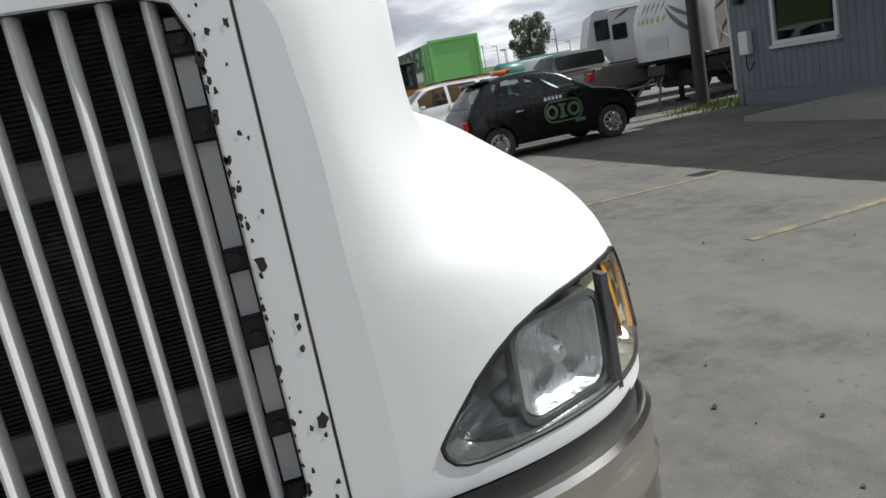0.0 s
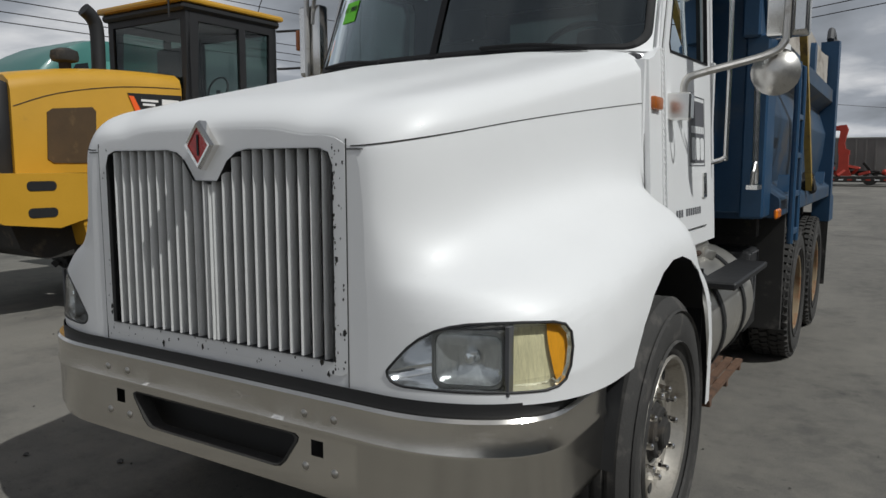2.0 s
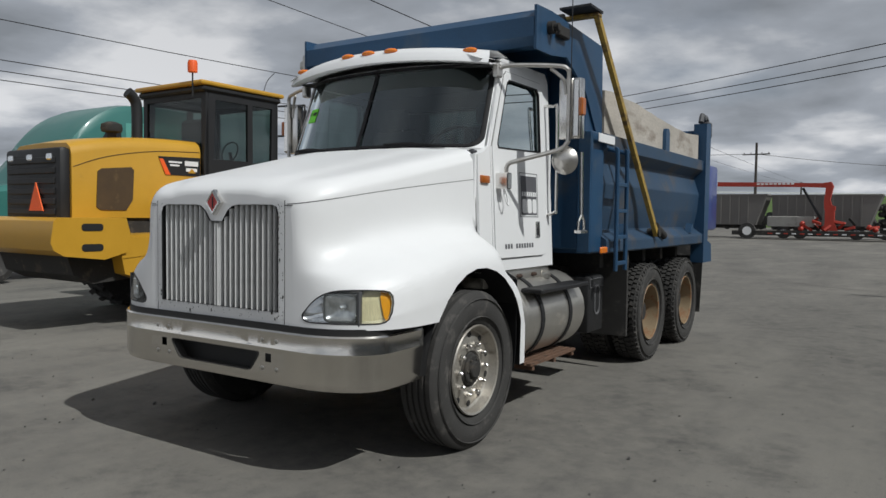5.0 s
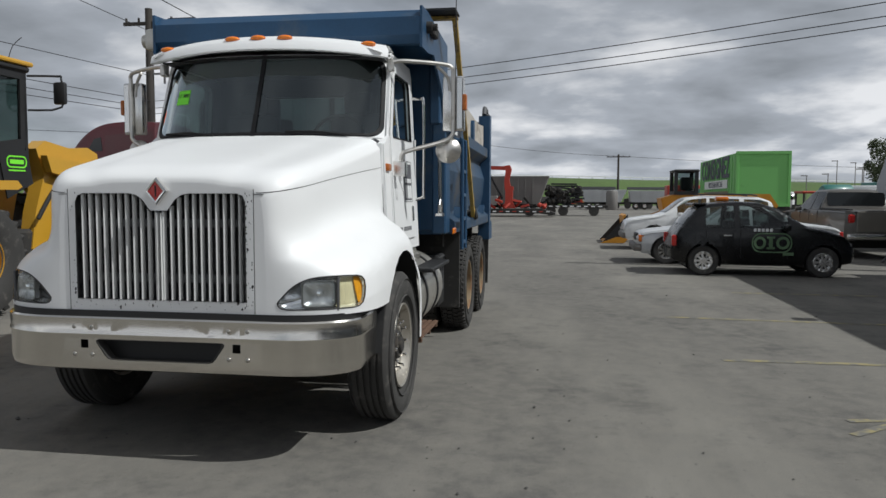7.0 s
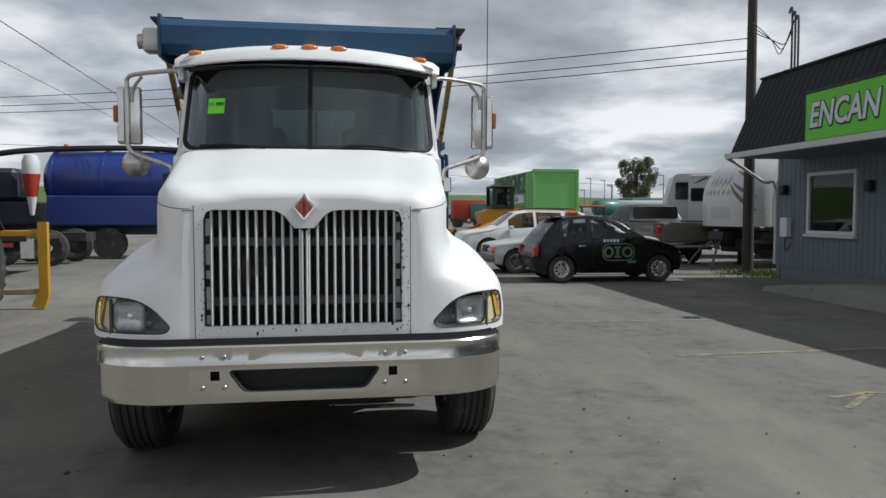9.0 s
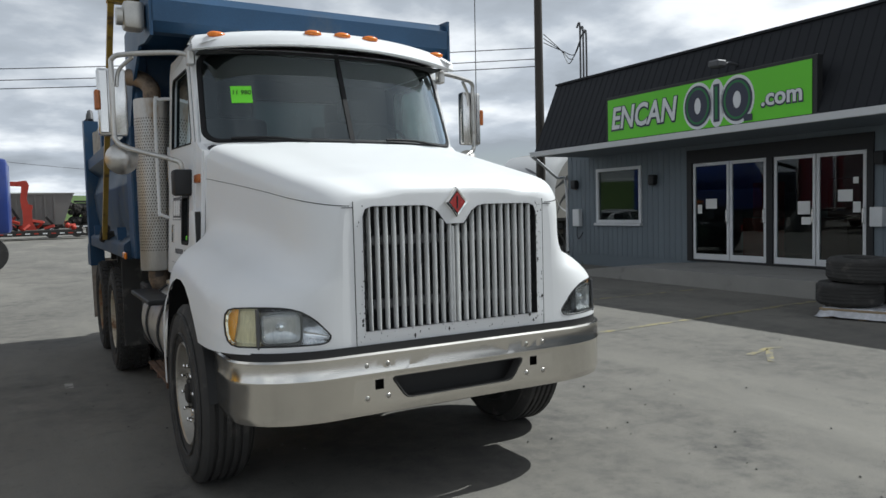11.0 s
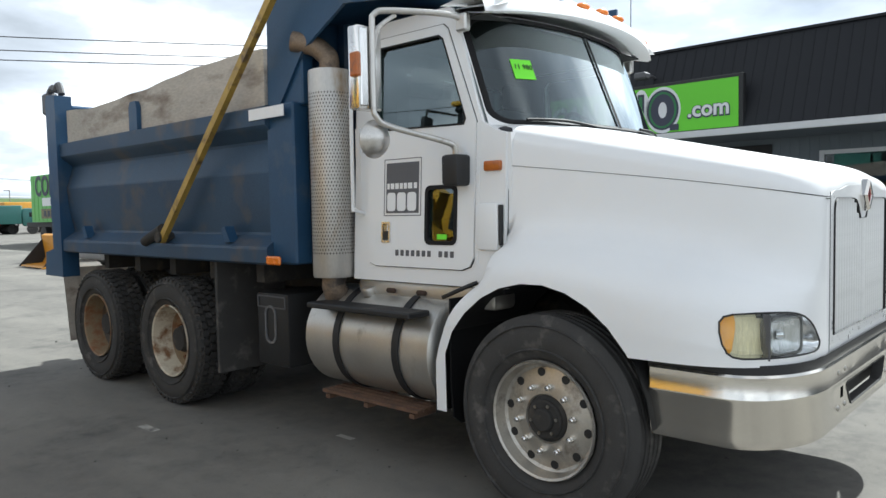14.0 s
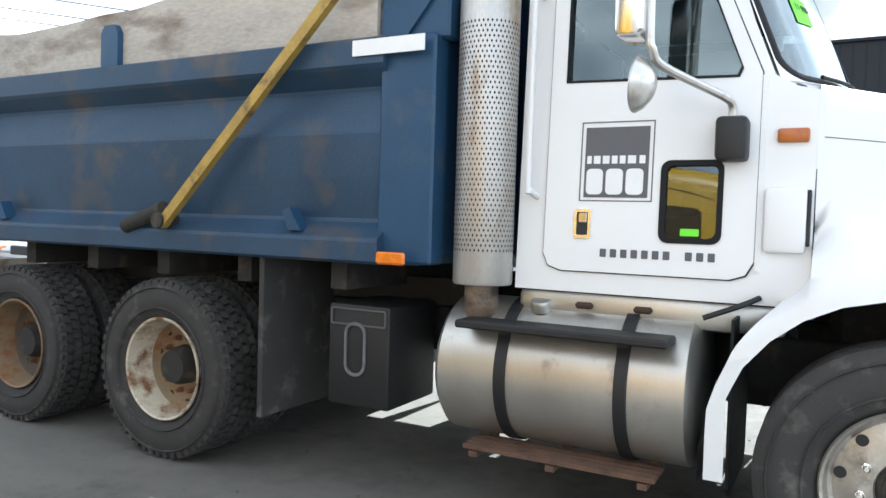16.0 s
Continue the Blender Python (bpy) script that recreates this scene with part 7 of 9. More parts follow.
box(bm, 1.84, 1.91, -0.823, -0.818, 0.55, 0.80)
box(bm, 1.80, 1.95, -0.823, -0.818, 0.55, 0.59)
box(bm, 1.80, 1.95, -0.823, -0.818, 0.76, 0.80)
box(bm, 2.10, 2.30, -0.823, -0.818, 0.43, 0.49, 0.0)
part("door_decal", bm, "badge_green", hatch, "dull green ringed badge on the door")
bm = B()
for k in range(5):
    box(bm, 1.55 + 0.075 * k, 1.60 + 0.075 * k, -0.822, -0.816, 0.895, 0.955)
part("decal_bars", bm, "letter_grey", hatch)
bm = B()
box(bm, 0.95, 1.20, -0.14, 0.14, 1.492, 1.58, 0.035, seg=2)
part("roof_beacon", bm, "amber", hatch, "amber beacon on the car roof")
bm = B()
box(bm, 0.42, 0.70, -0.55, 0.55, 1.40, 1.45, 0.02, pose(0, 0, 0.0, 0, 0, 0))
part("roof_spoiler", bm, "car_black", hatch)
bm = B()
box(bm, 0.02, 0.05, -0.26, 0.26, 0.42, 0.55, 0.005)
part("number_plate", bm, "letter_green", hatch, "green plate on the tail")
# silver saloon, its nose to the yard
saloon = car("saloon_car", "old silver saloon car parked behind the black hatchback", "car", (8.50, 14.72, 0), 179, 4.52, 1.72,
             [(0, 0.80), (0.04, 0.92), (0.16, 0.98), (0.20, 1.02), (0.30, 1.30), (0.42, 1.37), (0.52, 1.36), (0.64, 1.05), (0.69, 0.93), (0.93, 0.80), (0.985, 0.74), (1, 0.62)],
             [(0, 0.88), (0.5, 0.90), (1, 0.76)], "car_silver", (0.85, 3.86), 0.31, (((0.28, 0.43), (0.445, 0.60)), ((0.21, 0.29), (0.53, 0.63))), nose=0.05)
for sy in (1, -1):
    bm = B()
    box(bm, 4.36, 4.49, *sorted((sy * 0.56, sy * 0.835)), 0.52, 0.68, 0.02, seg=2)
    part("corner_lamp", bm, "amber", saloon, "amber front corner lamp")
bm = B()
box(bm, 4.40, 4.62, -0.84, 0.84, 0.30, 0.47, 0.05, seg=2)
part("front_bumper", bm, "trailer_grey", saloon, "grey plastic bumper")
bm = B()
box(bm, 4.44, 4.53, -0.34, 0.34, 0.52, 0.70, 0.02)
part("radiator_grille", bm, "black", saloon)
# white sport utility car
suv = car("utility_car", "white sport utility car parked in the row", "car", (8.45, 19.7, 0), 180, 4.45, 1.82,
          [(0, 0.95), (0.01, 1.05), (0.05, 1.50), (0.12, 1.60), (0.45, 1.64), (0.58, 1.59), (0.735, 1.12), (0.78, 1.05), (0.94, 0.95), (0.99, 0.84), (1, 0.62)],
          [(0, 1.05), (0.5, 1.04), (1, 0.92)], "car_white", (0.85, 3.55), 0.36, (((0.07, 0.22), (0.25, 0.44), (0.46, 0.65)), ((0.018, 0.045), (0.60, 0.725))), low=0.30, nose=0.06)
for sy in (1, -1):
    bm = B()
    tube(bm, [(0.6, sy * 0.60, 1.62), (0.8, sy * 0.60, 1.67), (2.0, sy * 0.60, 1.68), (2.2, sy * 0.60, 1.64)], 0.02, 8, 2)
    part("roof_rail", bm, "black", suv)
bm = B()
box(bm, 4.36, 4.50, -0.80, 0.80, 0.34, 0.52, 0.05, seg=2)
part("front_bumper", bm, "trailer_grey", suv, "grey lower bumper")
# dusty crew-cab pickup with a load bed, its tail to the yard
pick = car("pickup_truck", "dusty grey-brown pickup truck with dark rear window", "pickup", (10.38, 16.45, 0), 91, 5.7, 1.95,
           [(0, 1.25), (0.345, 1.27), (0.35, 1.36), (0.368, 1.76), (0.42, 1.84), (0.58, 1.83), (0.68, 1.42), (0.73, 1.26), (0.96, 1.16), (0.995, 1.0), (1, 0.8)],
           [(0, 1.23), (0.5, 1.22), (1, 1.12)], "car_grey", (1.15, 4.65), 0.40, (((0.38, 0.49), (0.50, 0.64)), ((0.352, 0.3665), (0.60, 0.675))), low=0.42, nose=0.02, see=False)
bm = B()
prism(bm, rounded(-0.76, 0.76, 1.36, 1.73, 0.07), lambda a, b, d: (1.995 + (b - 1.36) * 0.2575 - d, a, b), 0.018, 0.03)
part("rear_window", bm, "car_window", pick, "wide dark rear window")
bm = B()
box(bm, -0.03, 0.0, -0.72, 0.72, 0.70, 1.22, 0.01)
part("tailgate", bm, "car_taupe", pick, "beige-grey tailgate")
bm = B()
box(bm, -0.16, 0.05, -0.95, 0.95, 0.50, 0.66, 0.04, seg=2)
part("rear_bumper", bm, "bright_metal", pick, "chrome rear bumper")
bm = B()
for sy in (1, -1):
    box(bm, 0.0, 1.95, *sorted((sy * 0.82, sy * 0.97)), 1.255, 1.30, 0.015)
part("bed_rail", bm, "black", pick)

# ---- green advertising container on a trailer ----
ad = thing("green_container", "green box container with dark lettering on a flat trailer", "container")
bm = B()
box(bm, 10.55, 12.98, 34.3, 44.6, 1.22, 3.82, 0.02)
part("container_body", bm, "container_green", ad)
for x in (10.55, 12.98):
    for y in (34.3,):
        bm = B()
        box(bm, x - 0.07, x + 0.07, y - 0.05, y + 0.09, 1.18, 3.87, 0.01)
        part("corner_post", bm, "container_green", ad)
bm = B()
box(bm, 10.5, 13.03, 34.24, 34.34, 3.74, 3.88)
box(bm, 10.5, 13.03, 34.24, 34.34, 1.18, 1.32)
part("end_frame", bm, "container_green", ad)
for y in [34.8 + 0.62 * i for i in range(16)]:
    bm = B()
    box(bm, 10.525, 10.55, y - 0.03, y + 0.03, 1.3, 3.74)
    part("side_rib", bm, "container_green", ad)
lettering("word", "CONSIGNEZ", "letter_dark", ad, upright(10.515, 39.9, 2.68, "x-") @ Matrix.Diagonal((1.0, 1.12, 1, 1)), 1.38, 0.004, bold=0.03)
lettering("word", "PROCHAIN ENCAN", "letter_dark", ad, upright(10.515, 39.6, 2.18, "x-"), 0.44, 0.004, bold=0.008)
bm = B()
box(bm, 10.518, 10.524, 36.4, 42.8, 2.10, 2.55)
part("pale_band", bm, "paper", ad)
bm = B()
box(bm, 10.518, 10.524, 36.2, 43.0, 1.42, 1.95)
part("yellow_band", bm, "line_yellow", ad)
bm = B()
for k in range(12):
    box(bm, 10.512, 10.517, 36.5 + 0.52 * k, 36.85 + 0.52 * k, 1.52, 1.84)
part("date_bars", bm, "letter_dark", ad)
bm = B()
box(bm, 10.7, 12.85, 34.4, 46.0, 0.95, 1.2)
for y in (36.0, 37.2, 43.5):
    for x in (10.75, 12.55):
        cyl(bm, (x, y, 0.5), (x + 0.28, y, 0.5), 0.5, n=20)
part("trailer_bed", bm, "black", ad)


# ---- orange-yellow backhoe loader with a cab and bucket ----
bh = thing("backhoe_loader", "orange-yellow backhoe loader with black cab and raised hood", "loader")
bm = B()
prism(bm, [(5.9, 0.9), (5.75, 1.55), (6.4, 1.75), (9.6, 1.72), (9.9, 1.3), (9.6, 0.8)], lambda a, b, d: (a, d, b), 24.5, 25.9)
part("hood", bm, "machine_orange", bh)
bm = B()
for x, z in ((6.28, 1.75), (7.02, 1.75)):
    for y in (24.5, 25.7):
        box(bm, x - 0.06, x + 0.06, y - 0.06, y + 0.06, 1.7, 2.53)
box(bm, 6.2, 7.12, 24.42, 25.8, 2.52, 2.62, 0.04)
box(bm, 6.22, 7.08, 24.45, 25.75, 1.68, 1.82)
part("cab_frame", bm, "black", bh)
bm = B()
box(bm, 6.28, 7.02, 24.5, 25.7, 1.82, 2.52)
part("cab_glass", bm, CAR_PANE, bh)
bm = B()
box(bm, 6.55, 6.95, 25.0, 25.4, 1.85, 2.35, 0.05, seg=2)
part("operator_seat", bm, "black", bh)
for x, rr in ((6.4, 0.5), (9.0, 0.68)):
    for y in (24.3, 26.0):
        bm = B()
        lathe(bm, [(rr * 0.55, -0.14), (rr * 0.9, -0.17), (rr, -0.1), (rr, 0.1), (rr * 0.9, 0.17), (rr * 0.55, 0.14)], (x, y, rr), (0, 1, 0), 28)
        lathe(bm, [(0.0, -0.1), (rr * 0.56, -0.12)], (x, y, rr), (0, 1, 0), 28)
        part("tyre", bm, "rubber", bh)
for y in (23.9, 25.2):
    bm = B()
    loft(bm, [[(p[0], p[1] + q, p[2]) for q, r2 in ((-0.07, 0), (0.07, 0))] + [(p[0], p[1] + q, p[2] - 0.22) for q in (0.07, -0.07)] for p in ((6.3, y + 0.4, 1.25), (5.4, y - 0.3, 0.95), (4.7, y - 1.0, 0.62), (4.3, y - 1.4, 0.45))], True, True)
    part("lift_arm", bm, "machine_orange", bh)
bm = B()
ring = [(4.30, 1.0), (4.40, 0.25), (4.25, 0.03), (3.55, 0.03), (3.60, 0.07), (4.18, 0.10), (4.28, 0.28), (4.20, 0.95)]
prism(bm, ring, lambda a, b, d: (a, d, b), 22.0, 24.0)
part("bucket", bm, "machine_orange", bh)
for y in (22.0, 24.0):
    bm = B()
    prism(bm, [(4.36, 1.0), (4.42, 0.25), (4.25, 0.02), (3.5, 0.02)], lambda a, b, d: (a, d, b), y - 0.03, y)
    part("bucket_cheek", bm, "black", bh)
bm = B()
prism(bm, [(4.42, 0.20), (4.25, 0.015), (3.45, 0.015), (4.0, 0.22)], lambda a, b, d: (a, d, b), 21.93, 21.965)
part("wear_plate", bm, "machine_orange", bh, "orange wear plate on the bucket")

# ---- fifth-wheel trailer beside the office, a second one behind it ----
rv = thing("travel_trailer", "white and grey fifth-wheel travel trailer with dark swoosh graphics", "trailer", at=(10.72, 15.15, 0), turn=14)
RV_HALF = 1.15


def rv_nose(z):
    """How far the rounded front cap lies back at a height."""
    return 0.10 * max(1.7 - z, 0) ** 2 + 0.62 * max(z - 1.9, 0) ** 2.1


def rv_cap(s, z):
    """Front cap, s from -1 at the near side to 1 at the far side."""
    a = abs(s)
    return V(rv_nose(z) + 0.75 * (1 - bow(1 - a, 2.4)), s * RV_HALF, z)


RV_LEVELS = [1.16, 1.3, 1.5, 1.7, 1.9, 2.1, 2.3, 2.5, 2.7, 2.85, 2.98, 3.08]
RV_ACROSS = [-1, -0.985, -0.95, -0.9, -0.8, -0.65, -0.45, -0.2, 0, 0.2, 0.45, 0.65, 0.8, 0.9, 0.95, 0.985, 1]
bm = B()
loft(bm, [[rv_cap(s, z) for s in RV_ACROSS] for z in RV_LEVELS])
part("front_cap", bm, "rv_white", rv, "glossy white moulded front cap")
bm = B()
for sy in (-1, 1):
    loft(bm, [[(max(rv_cap(1, z).x, 0) if u == 0 else u, sy * RV_HALF, z) for u in (0, 2.3, 7.5)] for z in RV_LEVELS])
loft(bm, [[(rv_cap(s, 3.08).x + k, s * RV_HALF, 3.08 + (0.07 if k else 0)) for s in RV_ACROSS] for k in (0, 0.5)])
loft(bm, [[(rv_cap(s, 3.08).x + 0.5 if k == 0 else 7.5, s * RV_HALF, 3.15) for s in RV_ACROSS] for k in (0, 1)])
box(bm, 2.3, 7.5, -RV_HALF + 0.004, RV_HALF - 0.004, 0.62, 1.16)
box(bm, 7.42, 7.5, -RV_HALF + 0.004, RV_HALF - 0.004, 1.16, 3.148)
part("trailer_body", bm, "rv_beige", rv, "beige-grey ribbed side walls")
bm = B()
box(bm, 0.35, 2.35, -RV_HALF + 0.03, RV_HALF - 0.03, 1.06, 1.17, 0.03)
box(bm, 0.7, 2.3, -0.85, 0.85, 0.80, 1.06, 0.05)
box(bm, 2.3, 7.4, -0.9, 0.9, 0.44, 0.62)
part("underframe", bm, "black", rv)


def ribbon(bm, surface, path, width, proud=0.006):
    """A tapered stroke laid on a surface along (a, z) points."""
    rows = []
    n = len(path)
    for i, (a, z) in enumerate(path):
        (a0, z0), (a1, z1) = path[max(i - 1, 0)], path[min(i + 1, n - 1)]
        d = V(a1 - a0, z1 - z0, 0).normalized()
        w = width * (0.08 + math.sin(math.pi * min(max(i / (n - 1), 0.02), 0.98)))
        rows.append([surface(a - d.y * w, z + d.x * w), surface(a + d.y * w, z - d.x * w)])
    loft(bm, rows)


def cap_face(s, z):
    return rv_cap(max(min(s, 0.99), -0.99), z) + V(-0.008, 0, 0)


def side_face(u, z):
    return V(u, -RV_HALF - 0.006, z)


for pts, w in (([(-0.95 + 0.10 * k, 1.55 + 0.085 * k + 0.004 * k * k) for k in range(8)], 0.045), ([(-0.9 + 0.1 * k, 1.95 + 0.07 * k) for k in range(7)], 0.04),
               ([(-0.75 + 0.1 * k, 2.45 + 0.05 * k) for k in range(6)], 0.03)):
    bm = B()
    ribbon(bm, cap_face, pts, w)
    part("swoosh", bm, "rv_grey", rv)
for pts, w in (([(0.75 + 0.14 * k, 2.05 + 0.075 * k) for k in range(10)], 0.06), ([(0.85 + 0.14 * k, 1.30 + 0.62 * bow(k / 9, 2) + 0.03 * k) for k in range(10)], 0.07),
               ([(0.8 + 0.14 * k, 1.75 - 0.5 * bow(k / 9, 2)) for k in range(10)], 0.03)):
    bm = B()
    ribbon(bm, side_face, pts, w)
    part("swoosh", bm, "black" if w > 0.05 else "rv_white", rv)
bm = B()
for k in range(5):
    ribbon(bm, cap_face, [(0.42 - 0.14 * k, 2.28 - 0.10 * (k % 2)), (0.37 - 0.14 * k, 2.40), (0.36 - 0.14 * k, 2.52 + 0.06 * (k == 4))], 0.016)
part("name_bars", bm, "rv_grey", rv)
bm = B()
for k in range(6):
    ribbon(bm, cap_face, [(0.52 - 0.15 * k, 2.02), (0.50 - 0.15 * k, 2.10), (0.48 - 0.15 * k, 2.18)], 0.035)
part("name_bars", bm, "lime", rv)
bm = B()
loft(bm, [[cap_face(s, z) for s in (-0.30, -0.1, 0.1, 0.30)] for z in (1.38, 1.5, 1.6, 1.7)])
part("cap_panel", bm, "rv_grey_light", rv)
bm = B()
prism(bm, [(-0.15, 0.80), (-0.10, 1.02), (0.9, 1.06), (0.9, 0.78), (0.2, 0.62)], lambda a, b, d: (a, d, b), -0.28, 0.28)
cyl(bm, (-0.05, 0, 0.80), (-0.05, 0, 0.52), 0.07, n=12)
part("pin_box", bm, "black", rv, "black hitch pin box")
for sy in (-0.85, 0.85):
    bm = B()
    box(bm, 1.55, 1.65, sy - 0.05, sy + 0.05, 0.05, 1.06)
    box(bm, 1.47, 1.73, sy - 0.12, sy + 0.12, 0.0, 0.05)
    tube(bm, [(1.6, sy, 0.35), (1.0, sy, 1.05)], 0.025, 6, 1)
    part("landing_leg", bm, "plastic_grey" if sy < 0 else "black", rv)
bm = B()
tube(bm, [(-0.7, -0.5, 0.0), (-0.35, -0.3, 0.55), (0.2, 0.0, 0.95)], 0.03, 8, 2)
tube(bm, [(-0.7, 0.5, 0.0), (-0.35, 0.3, 0.55), (0.2, 0.0, 0.95)], 0.03, 8, 2)
part("tripod", bm, "plastic_grey", rv)
bm = B()
box(bm, 0.3, 0.8, -0.55, 0.3, 0.45, 0.85, 0.05)
part("battery_box", bm, "black", rv)
for u in (4.6, 5.5):
    bm = B()
    cyl(bm, (u, -RV_HALF - 0.01, 0.38), (u, -0.85, 0.38), 0.38, n=24)
    part("wheel", bm, "rubber", rv)
bm = B()
box(bm, 2.6, 3.6, -0.4, 0.4, 3.15, 3.36, 0.08, seg=2)
part("roof_unit", bm, "rv_white", rv)
rear = thing("parked_trailer", "pale grey travel trailer with two dark windows", "trailer", at=(11.45, 20.0, 0), turn=-21)
bm = B()
prism(bm, [(0.05, 0.6), (0.0, 2.0), (0.22, 2.80), (0.34, 2.88), (6.5, 2.9), (6.5, 0.6)], lambda a, b, d: (a, d, b), 0.12, 2.4)
part("trailer_body", bm, "rv_grey_light", rear)
bm = B()
prism(bm, [(0.70, 0.9), (0.70, 2.75), (3.4, 2.75), (3.4, 0.9)], lambda a, b, d: (a, d, b), 0.0, 0.115)
part("slide_out", bm, "rv_white", rear)
for x, z0, z1, y in ((0.30, 2.02, 2.56, 0.115), (0.80, 1.96, 2.36, -0.005)):
    bm = B()
    plate(bm, rounded(x - 0.03, x + 0.41, z0 - 0.03, z1 + 0.03, 0.05), [rounded(x, x + 0.38, z0, z1, 0.04)], lambda a, b, d: (a, y - d, b), 0.0, 0.015)
    w = part("window", bm, "black", rear)
    bm = B()
    plate(bm, rounded(x - 0.002, x + 0.382, z0 - 0.002, z1 + 0.002, 0.04), [], lambda a, b, d: (a, y - d, b), 0.0, 0.006)
    part("pane", bm, "car_window", w)
bm = B()
ribbon(bm, lambda a, z: V(a, -0.008, z), [(0.85 + 0.07 * k, 2.52 + 0.035 * k) for k in range(9)], 0.035)
part("swoosh", bm, "rv_grey", rear)
bm = B()
box(bm, 0.75, 2.2, -0.08, 0.0, 2.76, 2.83, 0.02)
part("awning", bm, "rv_white", rear)
for u in (3.2, 4.1):
    bm = B()
    cyl(bm, (u, 0.1, 0.36), (u, 0.35, 0.36), 0.36, n=20)
    part("wheel", bm, "rubber", rear)

# ---- stacked tyres on a wrapped pallet ----
PLACE = setting(0.967, -1.906, 15, 0.92, 1.05)
bm = B()
for y in (1.95, 2.42, 2.88):
    box(bm, 7.72, 8.92, y - 0.05, y + 0.05, 0.0, 0.10)
for k in range(7):
    box(bm, 7.72 + 0.18 * k, 7.84 + 0.18 * k, 1.85, 2.98, 0.10, 0.125)
tagged(part("pallet", bm, "wood_board"), "low wooden pallet on the asphalt", "pallet")
bm = B()
rows = []
for i in range(15):
    a = i / 14
    rows.append([(7.66 + 1.32 * b, 1.80 + 1.24 * a, 0.135 + 0.02 * noise.noise((a * 7, b * 7, 1)) - 0.11 * (1 - bow(min(a, 1 - a, b, 1 - b) * 12, 2))) for b in (j / 14 for j in range(15))])
loft(bm, rows)
tagged(part("plastic_sheet", bm, "plastic_wrap"), "crumpled clear plastic sheet over the pallet", "sheet")
bm = B()
worn = [(0.23, -0.12), (0.25, -0.145), (0.34, -0.152), (0.40, -0.140), (0.432, -0.105)]
for k in range(5):
    z = -0.085 + 0.0425 * k
    worn += [(0.440, z - 0.014), (0.440, z + 0.014), (0.431, z + 0.017), (0.431, z + 0.0255)]
worn += [(0.432, 0.105), (0.40, 0.140), (0.34, 0.152), (0.25, 0.145), (0.23, 0.12), (0.27, 0.0), (0.23, -0.12)]
lathe(bm, worn, (0, 0, 0), (0, 0, 1), 44)
loose = part("loose_tyre", bm, "rubber")
tagged(loose, "worn black truck tyre lying flat", "tyre", "stacked tyres")
loose.matrix_basis = pose(*(PLACE @ V(8.12, 2.70, 0.295))) @ Matrix.Diagonal((0.92, 0.92, 1.05, 1))
copy_thing(loose, pose(*(PLACE @ V(8.74, 2.08, 0.295)), 0, 0, 15))
copy_thing(loose, pose(*(PLACE @ V(8.12, 2.56, 0.605)), 1.5, -1, 40))
PLACE = YARD


# ---- tree ----
def tree(x, y, h, w, foot, seed, label):
    t = thing("tree", label, "tree", "trees", at=(x, y, 0))
    rr = random.Random(seed)
    bm = B()
    tube(bm, [(0, 0, 0), (0.03 * w, 0, h * 0.3), (0, 0.05, h * 0.6), (0.05, 0, h * 0.85)], 0.04 * w, 8, 3)
    clumps = []
    for i in range(80):
        a, up = rr.uniform(0, 6.28), rr.uniform(0.02, 0.98)
        reach = w * 0.5 * (0.50 + 0.50 * math.sin(math.pi * min(0.15 + up * 0.75, 1))) * rr.uniform(0.25, 1.0) ** 0.6
        tip = V(math.cos(a) * reach, math.sin(a) * reach, foot + (h - foot) * up)
        if i < 14:
            z0 = max(tip.z - 0.25 * h, h * 0.2)
            tube(bm, [(0, 0, z0), (tip.x * 0.5, tip.y * 0.5, z0 * 0.45 + tip.z * 0.55), tip], 0.012 * w, 5, 2)
        clumps.append((tip, rr.uniform(0.09, 0.15) * w))
    part("trunk", bm, "bark", t)
    vs, fs = [], []
    for c, size in clumps:
        for k in range(165):
            d = V(rr.gauss(0, 1), rr.gauss(0, 1), rr.gauss(0, 1)).normalized()
            p = c + d * size * rr.uniform(0.35, 1.1) ** 0.6
            s2 = rr.uniform(0.014, 0.026) * w
            u = (d + V(rr.gauss(0, 0.7), rr.gauss(0, 0.7), rr.gauss(0, 0.7))).normalized()
            q = u.orthogonal().normalized()
            base = len(vs)
            vs += [p - q * s2, p + u * s2 * 0.3 + q.cross(u) * s2 * 0.6, p + q * s2, p - q.cross(u) * s2 * 0.6]
            fs.append((base, base + 1, base + 2, base + 3))
    me = bpy.data.meshes.new("crown")
    me.from_pydata([tuple(v) for v in vs], [], fs)
    me.materials.append(M["leaf"])
    shared("crown", me, t)


tree(37.8, 85.2, 8.2, 4.9, 3.2, 3, "leafy green tree standing beyond the parked vehicles")


# ---- yellow wheel loader ----
ldr = thing("wheel_loader", "yellow wheel loader with black cab and large lugged tyres", "loader")
LX = -6.10


def across(a, b, d):
    return (d, a, b)


# engine hood: rounded roof, sloping to the tail
def hood_ring(y):
    q = (y - 2.12) / 1.95
    top = 2.20 + 0.34 * bow(q + 0.12, 2.0)
    w = 0.70
    return [(-w, 1.42), (-w, top - 0.16), (-w + 0.03, top - 0.06), (-w + 0.12, top), (0, top + 0.02), (w - 0.12, top), (w - 0.03, top - 0.06), (w, top - 0.16), (w, 1.42)]


